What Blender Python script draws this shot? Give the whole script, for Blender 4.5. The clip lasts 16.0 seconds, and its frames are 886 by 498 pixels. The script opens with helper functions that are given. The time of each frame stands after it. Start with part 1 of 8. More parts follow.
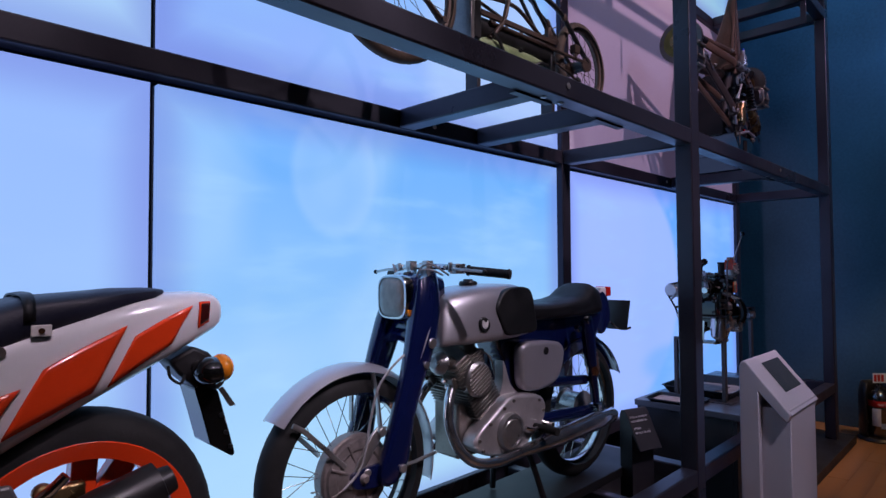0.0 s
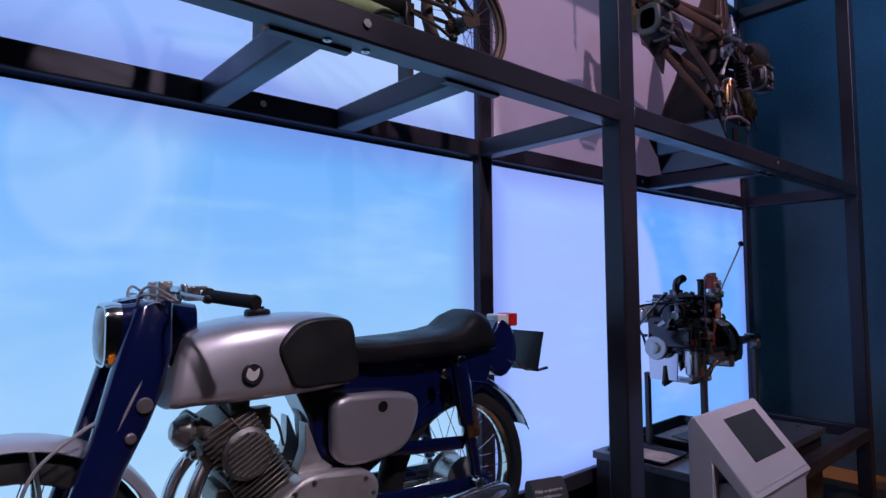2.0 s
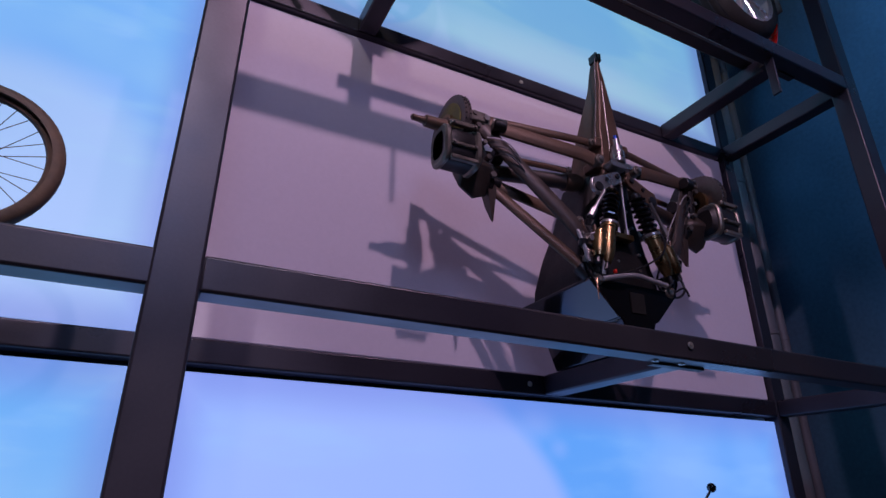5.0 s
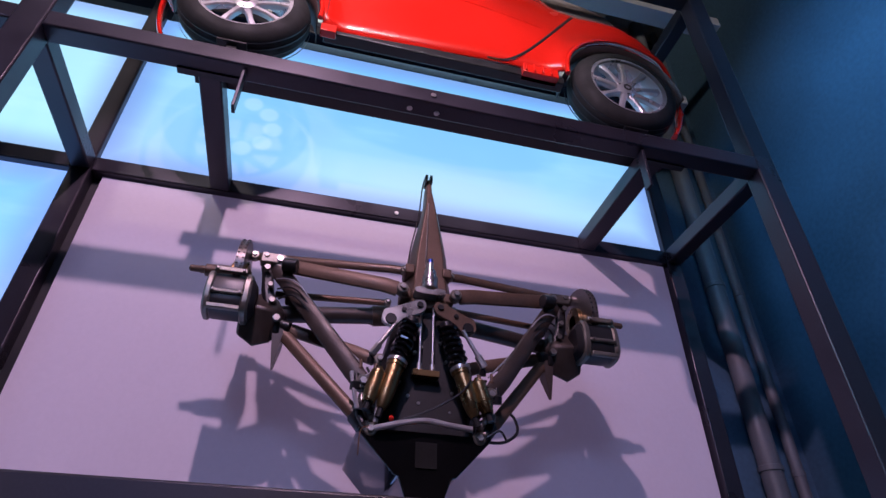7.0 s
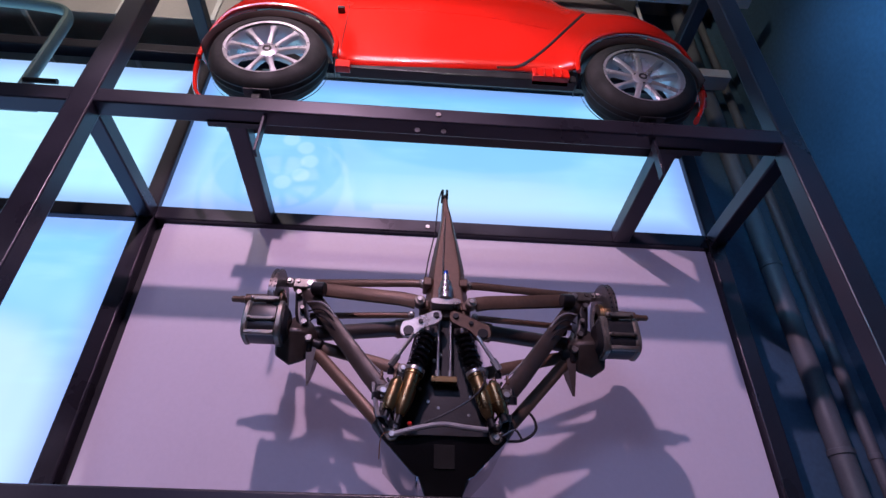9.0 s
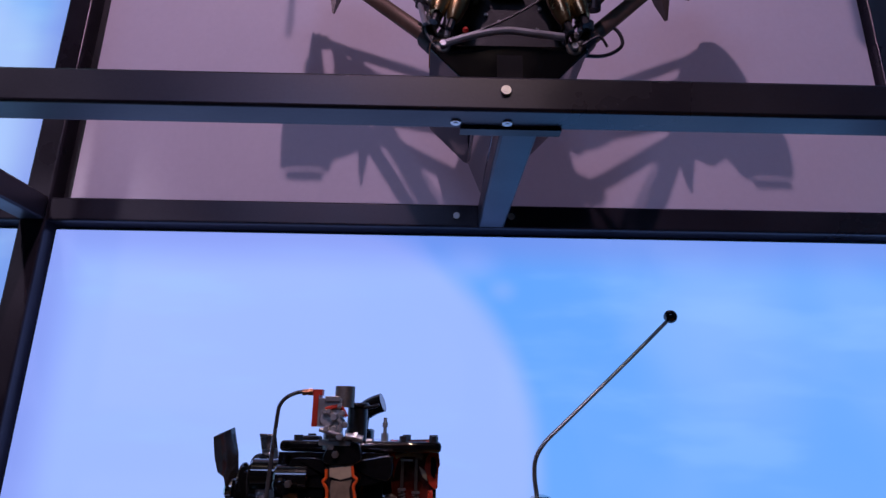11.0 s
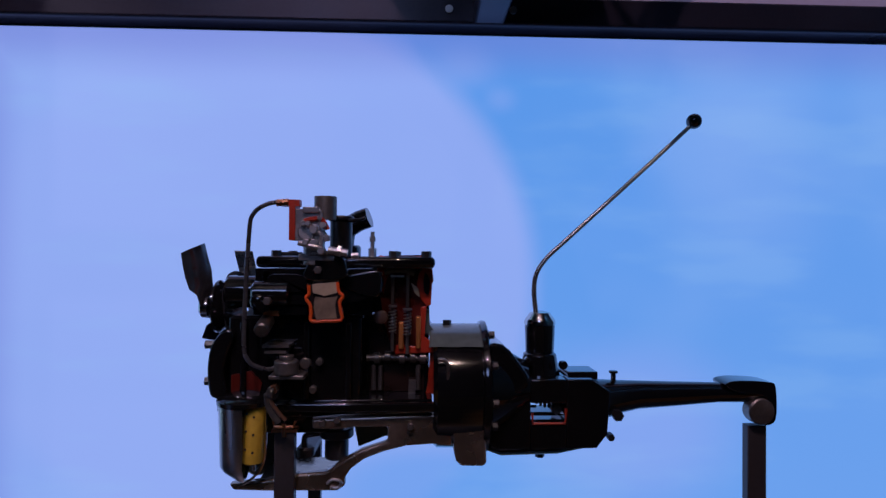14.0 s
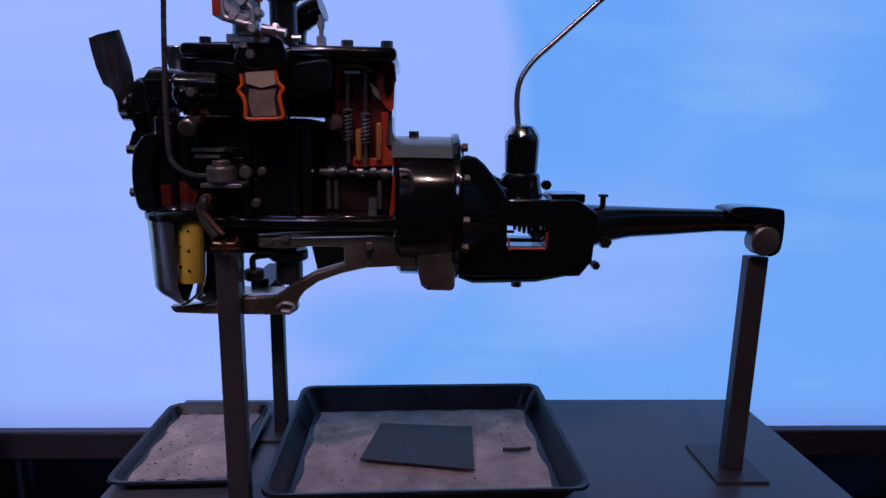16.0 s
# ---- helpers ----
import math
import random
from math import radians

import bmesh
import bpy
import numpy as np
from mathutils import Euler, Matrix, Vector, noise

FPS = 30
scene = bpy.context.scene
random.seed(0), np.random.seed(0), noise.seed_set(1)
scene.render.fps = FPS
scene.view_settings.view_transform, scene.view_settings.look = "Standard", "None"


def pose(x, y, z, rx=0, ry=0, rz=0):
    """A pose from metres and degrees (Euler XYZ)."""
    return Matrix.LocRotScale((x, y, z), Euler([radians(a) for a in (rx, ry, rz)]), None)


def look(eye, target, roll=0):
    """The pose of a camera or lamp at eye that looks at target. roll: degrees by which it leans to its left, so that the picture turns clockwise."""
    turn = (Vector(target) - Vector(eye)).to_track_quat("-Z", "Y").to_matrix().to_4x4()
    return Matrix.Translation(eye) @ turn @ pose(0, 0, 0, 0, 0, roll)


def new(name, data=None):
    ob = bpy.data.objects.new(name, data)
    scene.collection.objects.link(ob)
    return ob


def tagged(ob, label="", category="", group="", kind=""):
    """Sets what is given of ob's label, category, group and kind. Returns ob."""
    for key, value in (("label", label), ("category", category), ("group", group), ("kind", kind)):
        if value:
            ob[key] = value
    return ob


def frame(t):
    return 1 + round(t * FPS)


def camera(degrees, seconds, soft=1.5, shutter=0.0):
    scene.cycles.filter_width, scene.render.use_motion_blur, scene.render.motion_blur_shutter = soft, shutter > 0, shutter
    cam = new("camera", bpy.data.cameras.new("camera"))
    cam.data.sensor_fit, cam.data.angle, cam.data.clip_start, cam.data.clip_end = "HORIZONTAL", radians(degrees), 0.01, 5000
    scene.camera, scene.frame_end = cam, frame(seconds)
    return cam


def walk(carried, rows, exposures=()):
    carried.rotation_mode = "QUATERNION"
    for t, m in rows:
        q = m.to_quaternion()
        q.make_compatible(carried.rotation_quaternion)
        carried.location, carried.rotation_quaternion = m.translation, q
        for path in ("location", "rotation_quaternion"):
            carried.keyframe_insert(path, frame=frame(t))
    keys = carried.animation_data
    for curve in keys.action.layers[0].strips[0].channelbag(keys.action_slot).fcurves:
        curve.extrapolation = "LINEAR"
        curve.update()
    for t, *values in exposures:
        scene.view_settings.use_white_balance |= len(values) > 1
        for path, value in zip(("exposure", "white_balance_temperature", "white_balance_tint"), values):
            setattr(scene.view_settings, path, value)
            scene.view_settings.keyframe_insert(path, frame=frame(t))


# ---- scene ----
cam = camera(74.1, 16.0)
METRES, EYE, TILT, LEAN, TURN = 6.0, 1.5, 0.0, 0.0, -44.1
PATH = [
    (0, (-0.041, 0.026, 1.52), (1.384, 1.427, 1.588), -0.3),
    (0.5, (0.151, 0.018, 1.519), (1.58, 1.418, 1.536), -0.3),
    (1, (0.432, 0.037, 1.528), (1.854, 1.443, 1.518), -0.4),
    (1.5, (0.692, 0.036, 1.516), (2.083, 1.474, 1.516), -0.2),
    (2, (0.991, -0.01, 1.538), (2.297, 1.5, 1.658), -0.4),
    (2.5, (1.207, -0.02, 1.615), (2.436, 1.537, 1.867), -0.4),
    (3, (1.551, -0.096, 1.653), (2.66, 1.523, 2.039), 0.0),
    (3.5, (1.866, -0.127, 1.702), (2.912, 1.503, 2.201), 0.0),
    (4, (2.221, -0.109, 1.696), (3.193, 1.527, 2.312), 0.0),
    (4.5, (2.542, -0.041, 1.725), (3.456, 1.592, 2.431), -0.0),
    (5, (2.913, -0.07, 1.745), (3.744, 1.574, 2.525), 0.2),
    (5.2, (3.047, -0.068, 1.755), (3.863, 1.57, 2.56), 0.3),
    (7.3, (4.155, -0.391, 1.875), (4.461, 1.16, 3.101), 1.1),
    (7.5, (4.204, -0.435, 1.878), (4.466, 1.1, 3.133), 1.4),
    (8, (4.286, -0.512, 1.889), (4.479, 1.022, 3.158), 1.4),
    (8.2, (4.308, -0.51, 1.885), (4.475, 1.033, 3.147), 1.5),
    (10.3, (4.298, -0.179, 1.639), (4.324, 1.643, 2.464), 0.8),
    (10.5, (4.296, -0.082, 1.597), (4.315, 1.771, 2.351), 1.1),
    (11, (4.252, 0.1, 1.516), (4.277, 2.018, 2.084), 0.8),
    (11.5, (4.123, 0.241, 1.476), (4.162, 2.198, 1.89), 0.8),
    (12, (4.095, 0.298, 1.472), (4.143, 2.276, 1.766), 0.7),
    (12.5, (4.104, 0.296, 1.465), (4.17, 2.286, 1.662), 0.6),
    (13, (4.11, 0.268, 1.472), (4.181, 2.262, 1.603), 0.5),
    (13.5, (4.157, 0.269, 1.491), (4.224, 2.267, 1.561), 0.5),
    (14, (4.241, 0.284, 1.479), (4.321, 2.283, 1.501), 0.4),
    (14.5, (4.343, 0.3, 1.465), (4.441, 2.297, 1.446), 0.5),
    (15, (4.417, 0.301, 1.456), (4.504, 2.298, 1.383), 0.7),
    (15.5, (4.408, 0.31, 1.437), (4.497, 2.299, 1.246), 0.8),
    (15.8, (4.355, 0.374, 1.373), (4.454, 2.351, 1.084), 1.2),
    (16, (4.311, 0.433, 1.336), (4.393, 2.395, 0.957), 1.0),
]
walk(cam, [(t, look(eye, target, roll)) for t, eye, target, roll in PATH],
     [(0, -0.02), (2.0, -0.05), (3.0, -0.2), (4.0, -0.28), (5.0, -0.12), (5.6, 0.05), (7.3, 0.56), (8.2, 0.6), (10.3, 0.34), (10.8, 0.06), (11.5, -0.22), (12.5, -0.38), (14.5, -0.32), (16.0, -0.2)])

# ---- world and lamps ----
world = bpy.data.worlds.new("room_air")
scene.world = world
world.use_nodes = True
world.node_tree.nodes["Background"].inputs[0].default_value = (0.02, 0.03, 0.05, 1)
world.node_tree.nodes["Background"].inputs[1].default_value = 0.12


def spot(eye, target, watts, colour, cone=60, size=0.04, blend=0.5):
    """One spot lamp, for ceiling spotlights and added fill."""
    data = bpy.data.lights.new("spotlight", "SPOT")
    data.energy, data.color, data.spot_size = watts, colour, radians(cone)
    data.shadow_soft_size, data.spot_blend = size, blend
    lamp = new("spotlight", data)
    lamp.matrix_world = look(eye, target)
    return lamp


PINK = (0.94, 0.60, 0.85)
WARM = (1.0, 0.62, 0.32)
BLUE = (0.28, 0.50, 1.0)
spot((3.55, -1.15, 5.3), (4.4, 1.9, 2.65), 265, PINK, 60, 0.05, 0.3)
spot((2.1, -1.7, 5.0), (2.1, 1.5, 1.0), 450, (0.90, 0.76, 0.96), 44, 0.08)
spot((-0.1, -1.4, 5.0), (0.15, 1.5, 1.2), 330, (0.98, 0.80, 0.98), 34, 0.08)
spot((5.6, -1.2, 5.0), (6.0, 0.5, 0.0), 330, WARM, 34, 0.05, 0.4)
spot((4.6, -1.5, 5.0), (4.4, 1.5, 0.9), 135, (1.0, 0.72, 0.62), 26, 0.05)
# added blue fill with no known fixtures, then the white spot on the car
# very large radius, so this added fill throws no clear shadows
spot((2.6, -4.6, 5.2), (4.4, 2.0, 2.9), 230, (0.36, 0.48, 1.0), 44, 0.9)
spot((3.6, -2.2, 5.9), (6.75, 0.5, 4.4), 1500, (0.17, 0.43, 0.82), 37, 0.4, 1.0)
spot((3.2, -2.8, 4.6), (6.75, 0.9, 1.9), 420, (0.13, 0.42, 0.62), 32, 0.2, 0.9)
spot((4.2, -3.6, 4.75), (4.5, 1.3, 4.75), 430, (0.92, 0.88, 0.94), 25, 0.06, 0.6)
# added warm uplight without a known fixture, to brighten the ceiling
spot((2.4, -2.6, 5.5), (3.4, 1.7, 6.5), 480, (1.0, 0.84, 0.74), 84, 0.15, 0.9)

# ---- materials ----


def mat(name, colour, rough=0.5, metal=0.0, vary=0.18, scale=6.0, bump=0.03, grain=90.0, rvary=0.12, coat=0.0, glow=None, stretch=(1, 1, 1)):
    """A painted, cast or woven surface: colour clouds at two scales, uneven gloss and fine relief."""
    m = bpy.data.materials.new(name)
    m.use_nodes = True
    nt = m.node_tree
    b = nt.nodes["Principled BSDF"]
    co = nt.nodes.new("ShaderNodeTexCoord")
    mp = nt.nodes.new("ShaderNodeMapping")
    mp.inputs["Scale"].default_value = stretch
    nt.links.new(co.outputs["Object"], mp.inputs["Vector"])
    n1 = nt.nodes.new("ShaderNodeTexNoise")
    n1.inputs["Scale"].default_value, n1.inputs["Detail"].default_value = scale, 5
    n2 = nt.nodes.new("ShaderNodeTexNoise")
    n2.inputs["Scale"].default_value, n2.inputs["Detail"].default_value = grain, 3
    for n in (n1, n2):
        nt.links.new(mp.outputs["Vector"], n.inputs["Vector"])
    add = nt.nodes.new("ShaderNodeMath")
    add.operation = "MULTIPLY_ADD"
    add.inputs[1].default_value = 0.35
    nt.links.new(n2.outputs["Fac"], add.inputs[0])
    nt.links.new(n1.outputs["Fac"], add.inputs[2])
    ramp = nt.nodes.new("ShaderNodeValToRGB")
    lo = [max(0.0, c * (1 - vary)) for c in colour]
    hi = [min(1.0, c * (1 + vary)) for c in colour]
    ramp.color_ramp.elements[0].position, ramp.color_ramp.elements[1].position = 0.4, 0.95
    ramp.color_ramp.elements[0].color, ramp.color_ramp.elements[1].color = (*lo, 1), (*hi, 1)
    nt.links.new(add.outputs[0], ramp.inputs["Fac"])
    nt.links.new(ramp.outputs["Color"], b.inputs["Base Color"])
    mr = nt.nodes.new("ShaderNodeMapRange")
    mr.inputs["From Min"].default_value, mr.inputs["From Max"].default_value = 0.3, 0.7
    mr.inputs["To Min"].default_value, mr.inputs["To Max"].default_value = max(0.02, rough - rvary), min(1.0, rough + rvary)
    nt.links.new(n1.outputs["Fac"], mr.inputs["Value"])
    nt.links.new(mr.outputs["Result"], b.inputs["Roughness"])
    b.inputs["Metallic"].default_value = metal
    b.inputs["Coat Weight"].default_value = coat
    b.inputs["Coat Roughness"].default_value = 0.06
    if bump:
        bp = nt.nodes.new("ShaderNodeBump")
        bp.inputs["Strength"].default_value, bp.inputs["Distance"].default_value = bump * 4, 0.002
        nt.links.new(n2.outputs["Fac"], bp.inputs["Height"])
        nt.links.new(bp.outputs["Normal"], b.inputs["Normal"])
    if glow:
        b.inputs["Emission Color"].default_value = (*glow[:3], 1)
        b.inputs["Emission Strength"].default_value = glow[3]
    return m


STEEL = mat("dark_frame_steel", (0.034, 0.031, 0.042), 0.36, 0.35, 0.25, 3, 0.02, 140)
BLACK_TRIM = mat("black_trim", (0.012, 0.012, 0.015), 0.5)
BOLT = mat("bolt_zinc", (0.6, 0.58, 0.55), 0.35, 0.9)
# faint violet emission added to the matt board to lift its cast shadows
PINK_PANEL = mat("matt_white_added_glow", (0.60, 0.55, 0.60), 0.75, 0, 0.07, 1.2, 0.01, 60, glow=(0.62, 0.46, 0.92, 0.075))
WALL_BLUE = mat("blue_wall_paint", (0.045, 0.10, 0.16), 0.6, 0, 0.45, 0.9, 0.05, 40)
WALL_DARK = mat("dark_wall_paint", (0.02, 0.022, 0.028), 0.7, 0, 0.3, 1.5)
CEIL = mat("ceiling_concrete", (0.26, 0.25, 0.24), 0.85, 0, 0.25, 1.5, 0.08, 30)
DECK = mat("black_deck_board", (0.005, 0.005, 0.006), 0.6, 0, 0.2, 3, 0.02, 60, 0.08)
PIPE = mat("grey_pipe_paint", (0.12, 0.13, 0.15), 0.5, 0, 0.2, 4)
PIPE_WHITE = mat("white_pipe_paint", (0.62, 0.62, 0.64), 0.5, 0, 0.12, 4)


def wood(name, colour):
    m = mat(name, colour, 0.38, 0, 0.35, 2.2, 0.03, 60, 0.1, stretch=(0.35, 6, 6))
    nt = m.node_tree
    b = nt.nodes["Principled BSDF"]
    info = nt.nodes.new("ShaderNodeObjectInfo")
    hsv = nt.nodes.new("ShaderNodeHueSaturation")
    rng = nt.nodes.new("ShaderNodeMapRange")
    rng.inputs["To Min"].default_value, rng.inputs["To Max"].default_value = 0.7, 1.25
    nt.links.new(info.outputs["Random"], rng.inputs["Value"])
    nt.links.new(rng.outputs["Result"], hsv.inputs["Value"])
    nt.links.new(b.inputs["Base Color"].links[0].from_socket, hsv.inputs["Color"])
    nt.links.new(hsv.outputs["Color"], b.inputs["Base Color"])
    return m


WOOD = wood("oak_floor", (0.26, 0.13, 0.055))


def lightbox(name, x0, x1, z0, z1, low, high, tint, discs=(), edge=0.16, power=1.0, cloud=0.5, seed=0.0):
    """A back-lit printed sheet: a vertical colour run, soft cloud shapes, printed discs, and the fall-off of its tubes at the rim."""
    m = bpy.data.materials.new(name)
    m.use_nodes = True
    nt = m.node_tree
    N, L = nt.nodes.new, nt.links.new
    b = nt.nodes["Principled BSDF"]
    b.inputs["Base Color"].default_value = (0.03, 0.035, 0.045, 1)
    b.inputs["Roughness"].default_value = 0.55
    geo = N("ShaderNodeNewGeometry")
    sep = N("ShaderNodeSeparateXYZ")
    L(geo.outputs["Position"], sep.inputs[0])

    def math2(op, a, c, clamp=False):
        n = N("ShaderNodeMath")
        n.operation, n.use_clamp = op, clamp
        for k, v in enumerate((a, c)):
            if isinstance(v, (int, float)):
                n.inputs[k].default_value = v
            else:
                L(v, n.inputs[k])
        return n.outputs[0]

    def smooth(v, a, c, lo=0.0, hi=1.0):
        n = N("ShaderNodeMapRange")
        n.interpolation_type = "SMOOTHSTEP"
        L(v, n.inputs["Value"])
        for k, q in zip(("From Min", "From Max", "To Min", "To Max"), (a, c, lo, hi)):
            n.inputs[k].default_value = q
        return n.outputs["Result"]

    def mix(f, a, c):
        n = N("ShaderNodeMix")
        n.data_type = "RGBA"
        if isinstance(f, (int, float)):
            n.inputs[0].default_value = f
        else:
            L(f, n.inputs[0])
        for k, v in ((6, a), (7, c)):
            if isinstance(v, tuple):
                n.inputs[k].default_value = (*v, 1)
            else:
                L(v, n.inputs[k])
        return n.outputs[2]

    x, z = sep.outputs["X"], sep.outputs["Z"]
    noise1 = N("ShaderNodeTexNoise")
    noise1.inputs["Scale"].default_value, noise1.inputs["Detail"].default_value = 1.3, 2.5
    off = N("ShaderNodeVectorMath")
    off.operation = "ADD"
    off.inputs[1].default_value = (seed, 0, seed)
    L(geo.outputs["Position"], off.inputs[0])
    L(off.outputs[0], noise1.inputs["Vector"])
    wob = math2("MULTIPLY", math2("SUBTRACT", noise1.outputs["Fac"], 0.5), 0.5)
    run = smooth(math2("ADD", z, wob), z0, z1)
    col = mix(run, low, high)
    col = mix(math2("MULTIPLY", smooth(noise1.outputs["Fac"], 0.48, 0.68), cloud), col, tint)
    for cx, cz, r, soft, colour, amount, rx in discs:
        dx = math2("MULTIPLY", math2("SUBTRACT", x, cx), 1.0 / rx)
        dz = math2("SUBTRACT", z, cz)
        d = math2("POWER", math2("ADD", math2("MULTIPLY", dx, dx), math2("MULTIPLY", dz, dz)), 0.5)
        col = mix(math2("MULTIPLY", smooth(d, r - soft, r + soft, 1.0, 0.0), amount), col, colour)
    wisp = N("ShaderNodeTexNoise")
    wisp.inputs["Scale"].default_value, wisp.inputs["Detail"].default_value = 2.2, 4.0
    long = N("ShaderNodeVectorMath")
    long.operation = "MULTIPLY"
    long.inputs[1].default_value = (0.8, 1.0, 3.2)
    L(off.outputs[0], long.inputs[0])
    L(long.outputs[0], wisp.inputs["Vector"])
    col = mix(math2("MULTIPLY", smooth(wisp.outputs["Fac"], 0.50, 0.72), 0.20), col, (min(1.0, tint[0] + 0.10), min(1.0, tint[1] + 0.14), 1.0))
    rim = math2("MINIMUM", math2("MINIMUM", math2("SUBTRACT", x, x0), math2("SUBTRACT", x1, x)), math2("MINIMUM", math2("SUBTRACT", z, z0), math2("SUBTRACT", z1, z)))
    col = mix(smooth(rim, 0.0, edge, 0.55, 0.0), col, (0.17, 0.22, 0.72))
    L(col, b.inputs["Emission Color"])
    b.inputs["Emission Strength"].default_value = power
    return m


# ---- mesh tools ----


class Shape:
    """Collects vertices and faces of one mesh part."""

    def __init__(self):
        self.v, self.f = [], []

    def add(self, verts, faces):
        k = len(self.v)
        self.v += [tuple(p) for p in verts]
        self.f += [tuple(i + k for i in f) for f in faces]
        return self

    def box(self, x0, x1, y0, y1, z0, z1, m=None):
        vs = [Vector((x, y, z)) for z in (z0, z1) for y in (y0, y1) for x in (x0, x1)]
        if m:
            vs = [m @ p for p in vs]
        return self.add(vs, [(0, 2, 3, 1), (4, 5, 7, 6), (0, 1, 5, 4), (2, 6, 7, 3), (0, 4, 6, 2), (1, 3, 7, 5)])

    def bar(self, a, b, w, h, up=(0, 0, 1)):
        """A square bar from a to b."""
        a, b = Vector(a), Vector(b)
        d = (b - a).normalized()
        s = d.cross(Vector(up))
        s = s.normalized() if s.length > 1e-4 else Vector((1, 0, 0))
        u = s.cross(d)
        vs = [p + s * i * w / 2 + u * j * h / 2 for p in (a, b) for j in (-1, 1) for i in (-1, 1)]
        return self.add(vs, [(0, 2, 3, 1), (4, 5, 7, 6), (0, 1, 5, 4), (2, 6, 7, 3), (0, 4, 6, 2), (1, 3, 7, 5)])

    def tube(self, pts, r, n=10, closed=False, r2=None, squash=1.0, side=None):
        """A round tube along points; r may be a list."""
        pts = [Vector(p) for p in pts]
        k = len(pts)
        rs = r if isinstance(r, (list, tuple)) else [r + ((r2 if r2 is not None else r) - r) * i / max(1, k - 1) for i in range(k)]
        ring0 = len(self.v)
        last = None
        for i, p in enumerate(pts):
            if closed:
                d = pts[(i + 1) % k] - pts[i - 1]
            else:
                d = pts[min(i + 1, k - 1)] - pts[max(i - 1, 0)]
            d.normalize()
            if last is None:
                u = Vector(side) if side else (Vector((0, 0, 1)) if abs(d.z) < 0.9 else Vector((0, 1, 0)))
            else:
                u = last
            u = (u - d * u.dot(d)).normalized()
            last = u
            w = d.cross(u)
            for j in range(n):
                a = 2 * math.pi * j / n
                self.v.append(tuple(p + (u * math.cos(a) + w * math.sin(a) * squash) * rs[i]))
        for i in range(k if closed else k - 1):
            for j in range(n):
                a, b = ring0 + i * n + j, ring0 + i * n + (j + 1) % n
                c, d2 = ring0 + ((i + 1) % k) * n + (j + 1) % n, ring0 + ((i + 1) % k) * n + j
                self.f.append((a, d2, c, b))
        if not closed:
            self.f.append(tuple(ring0 + j for j in range(n)))
            self.f.append(tuple(ring0 + (k - 1) * n + j for j in reversed(range(n))))
        return self

    def lathe(self, profile, n=32, m=None, arc=None, cap=True):
        """Turns (radius, height) pairs about the local z axis; m places it."""
        k0, m = len(self.v), m or Matrix()
        full = arc is None
        a0, a1 = (0, 2 * math.pi) if full else arc
        cols = n if full else n + 1
        for r, h in profile:
            for j in range(cols):
                a = a0 + (a1 - a0) * j / n
                self.v.append(tuple(m @ Vector((r * math.cos(a), r * math.sin(a), h))))
        for i in range(len(profile) - 1):
            for j in range(n):
                a, b = k0 + i * cols + j, k0 + i * cols + (j + 1) % cols
                c, d = k0 + (i + 1) * cols + (j + 1) % cols, k0 + (i + 1) * cols + j
                self.f.append((a, b, c, d))
        full = full and cap and profile[0] != profile[-1]
        if full and profile[0][0] > 1e-5:
            self.f.append(tuple(k0 + j for j in reversed(range(n))))
        if full and profile[-1][0] > 1e-5:
            self.f.append(tuple(k0 + (len(profile) - 1) * n + j for j in range(n)))
        return self

    def cyl(self, a, b, r, n=16, r2=None, bevel=0.0):
        a, b = Vector(a), Vector(b)
        d = b - a
        m = Matrix.Translation(a) @ d.to_track_quat("Z", "Y").to_matrix().to_4x4()
        h, q = d.length, (r if r2 is None else r2)
        if bevel:
            prof = [(r - bevel, 0), (r, bevel), (q, h - bevel), (q - bevel, h)]
        else:
            prof = [(r, 0), (q, h)]
        return self.lathe(prof, n, m)

    def ball(self, c, r, n=16, squash=(1, 1, 1)):
        m = Matrix.Translation(c) @ Matrix.Diagonal((*squash, 1))
        k = n // 2
        return self.lathe([(r * math.sin(math.pi * i / k), -r * math.cos(math.pi * i / k)) for i in range(k + 1)], n, m)

    def slab(self, outline, y0, y1, m=None):
        """Extrudes an (x, z) outline between y0 and y1."""
        n = len(outline)
        vs = [Vector((x, y, z)) for y in (y0, y1) for x, z in outline]
        if m:
            vs = [m @ p for p in vs]
        fs = [tuple(range(n)), tuple(n + i for i in reversed(range(n)))]
        fs += [(i, n + i, n + (i + 1) % n, (i + 1) % n) for i in range(n)]
        return self.add(vs, fs)

    def loft(self, rings, cap=True, closed=True):
        """Skins rings of equal length."""
        k0, n = len(self.v), len(rings[0])
        for ring in rings:
            self.v += [tuple(p) for p in ring]
        for i in range(len(rings) - 1):
            for j in range(n if closed else n - 1):
                a, b = k0 + i * n + j, k0 + i * n + (j + 1) % n
                self.f.append((a, b, b + n, a + n))
        if cap:
            self.f.append(tuple(k0 + j for j in reversed(range(n))))
            self.f.append(tuple(k0 + (len(rings) - 1) * n + j for j in range(n)))
        return self


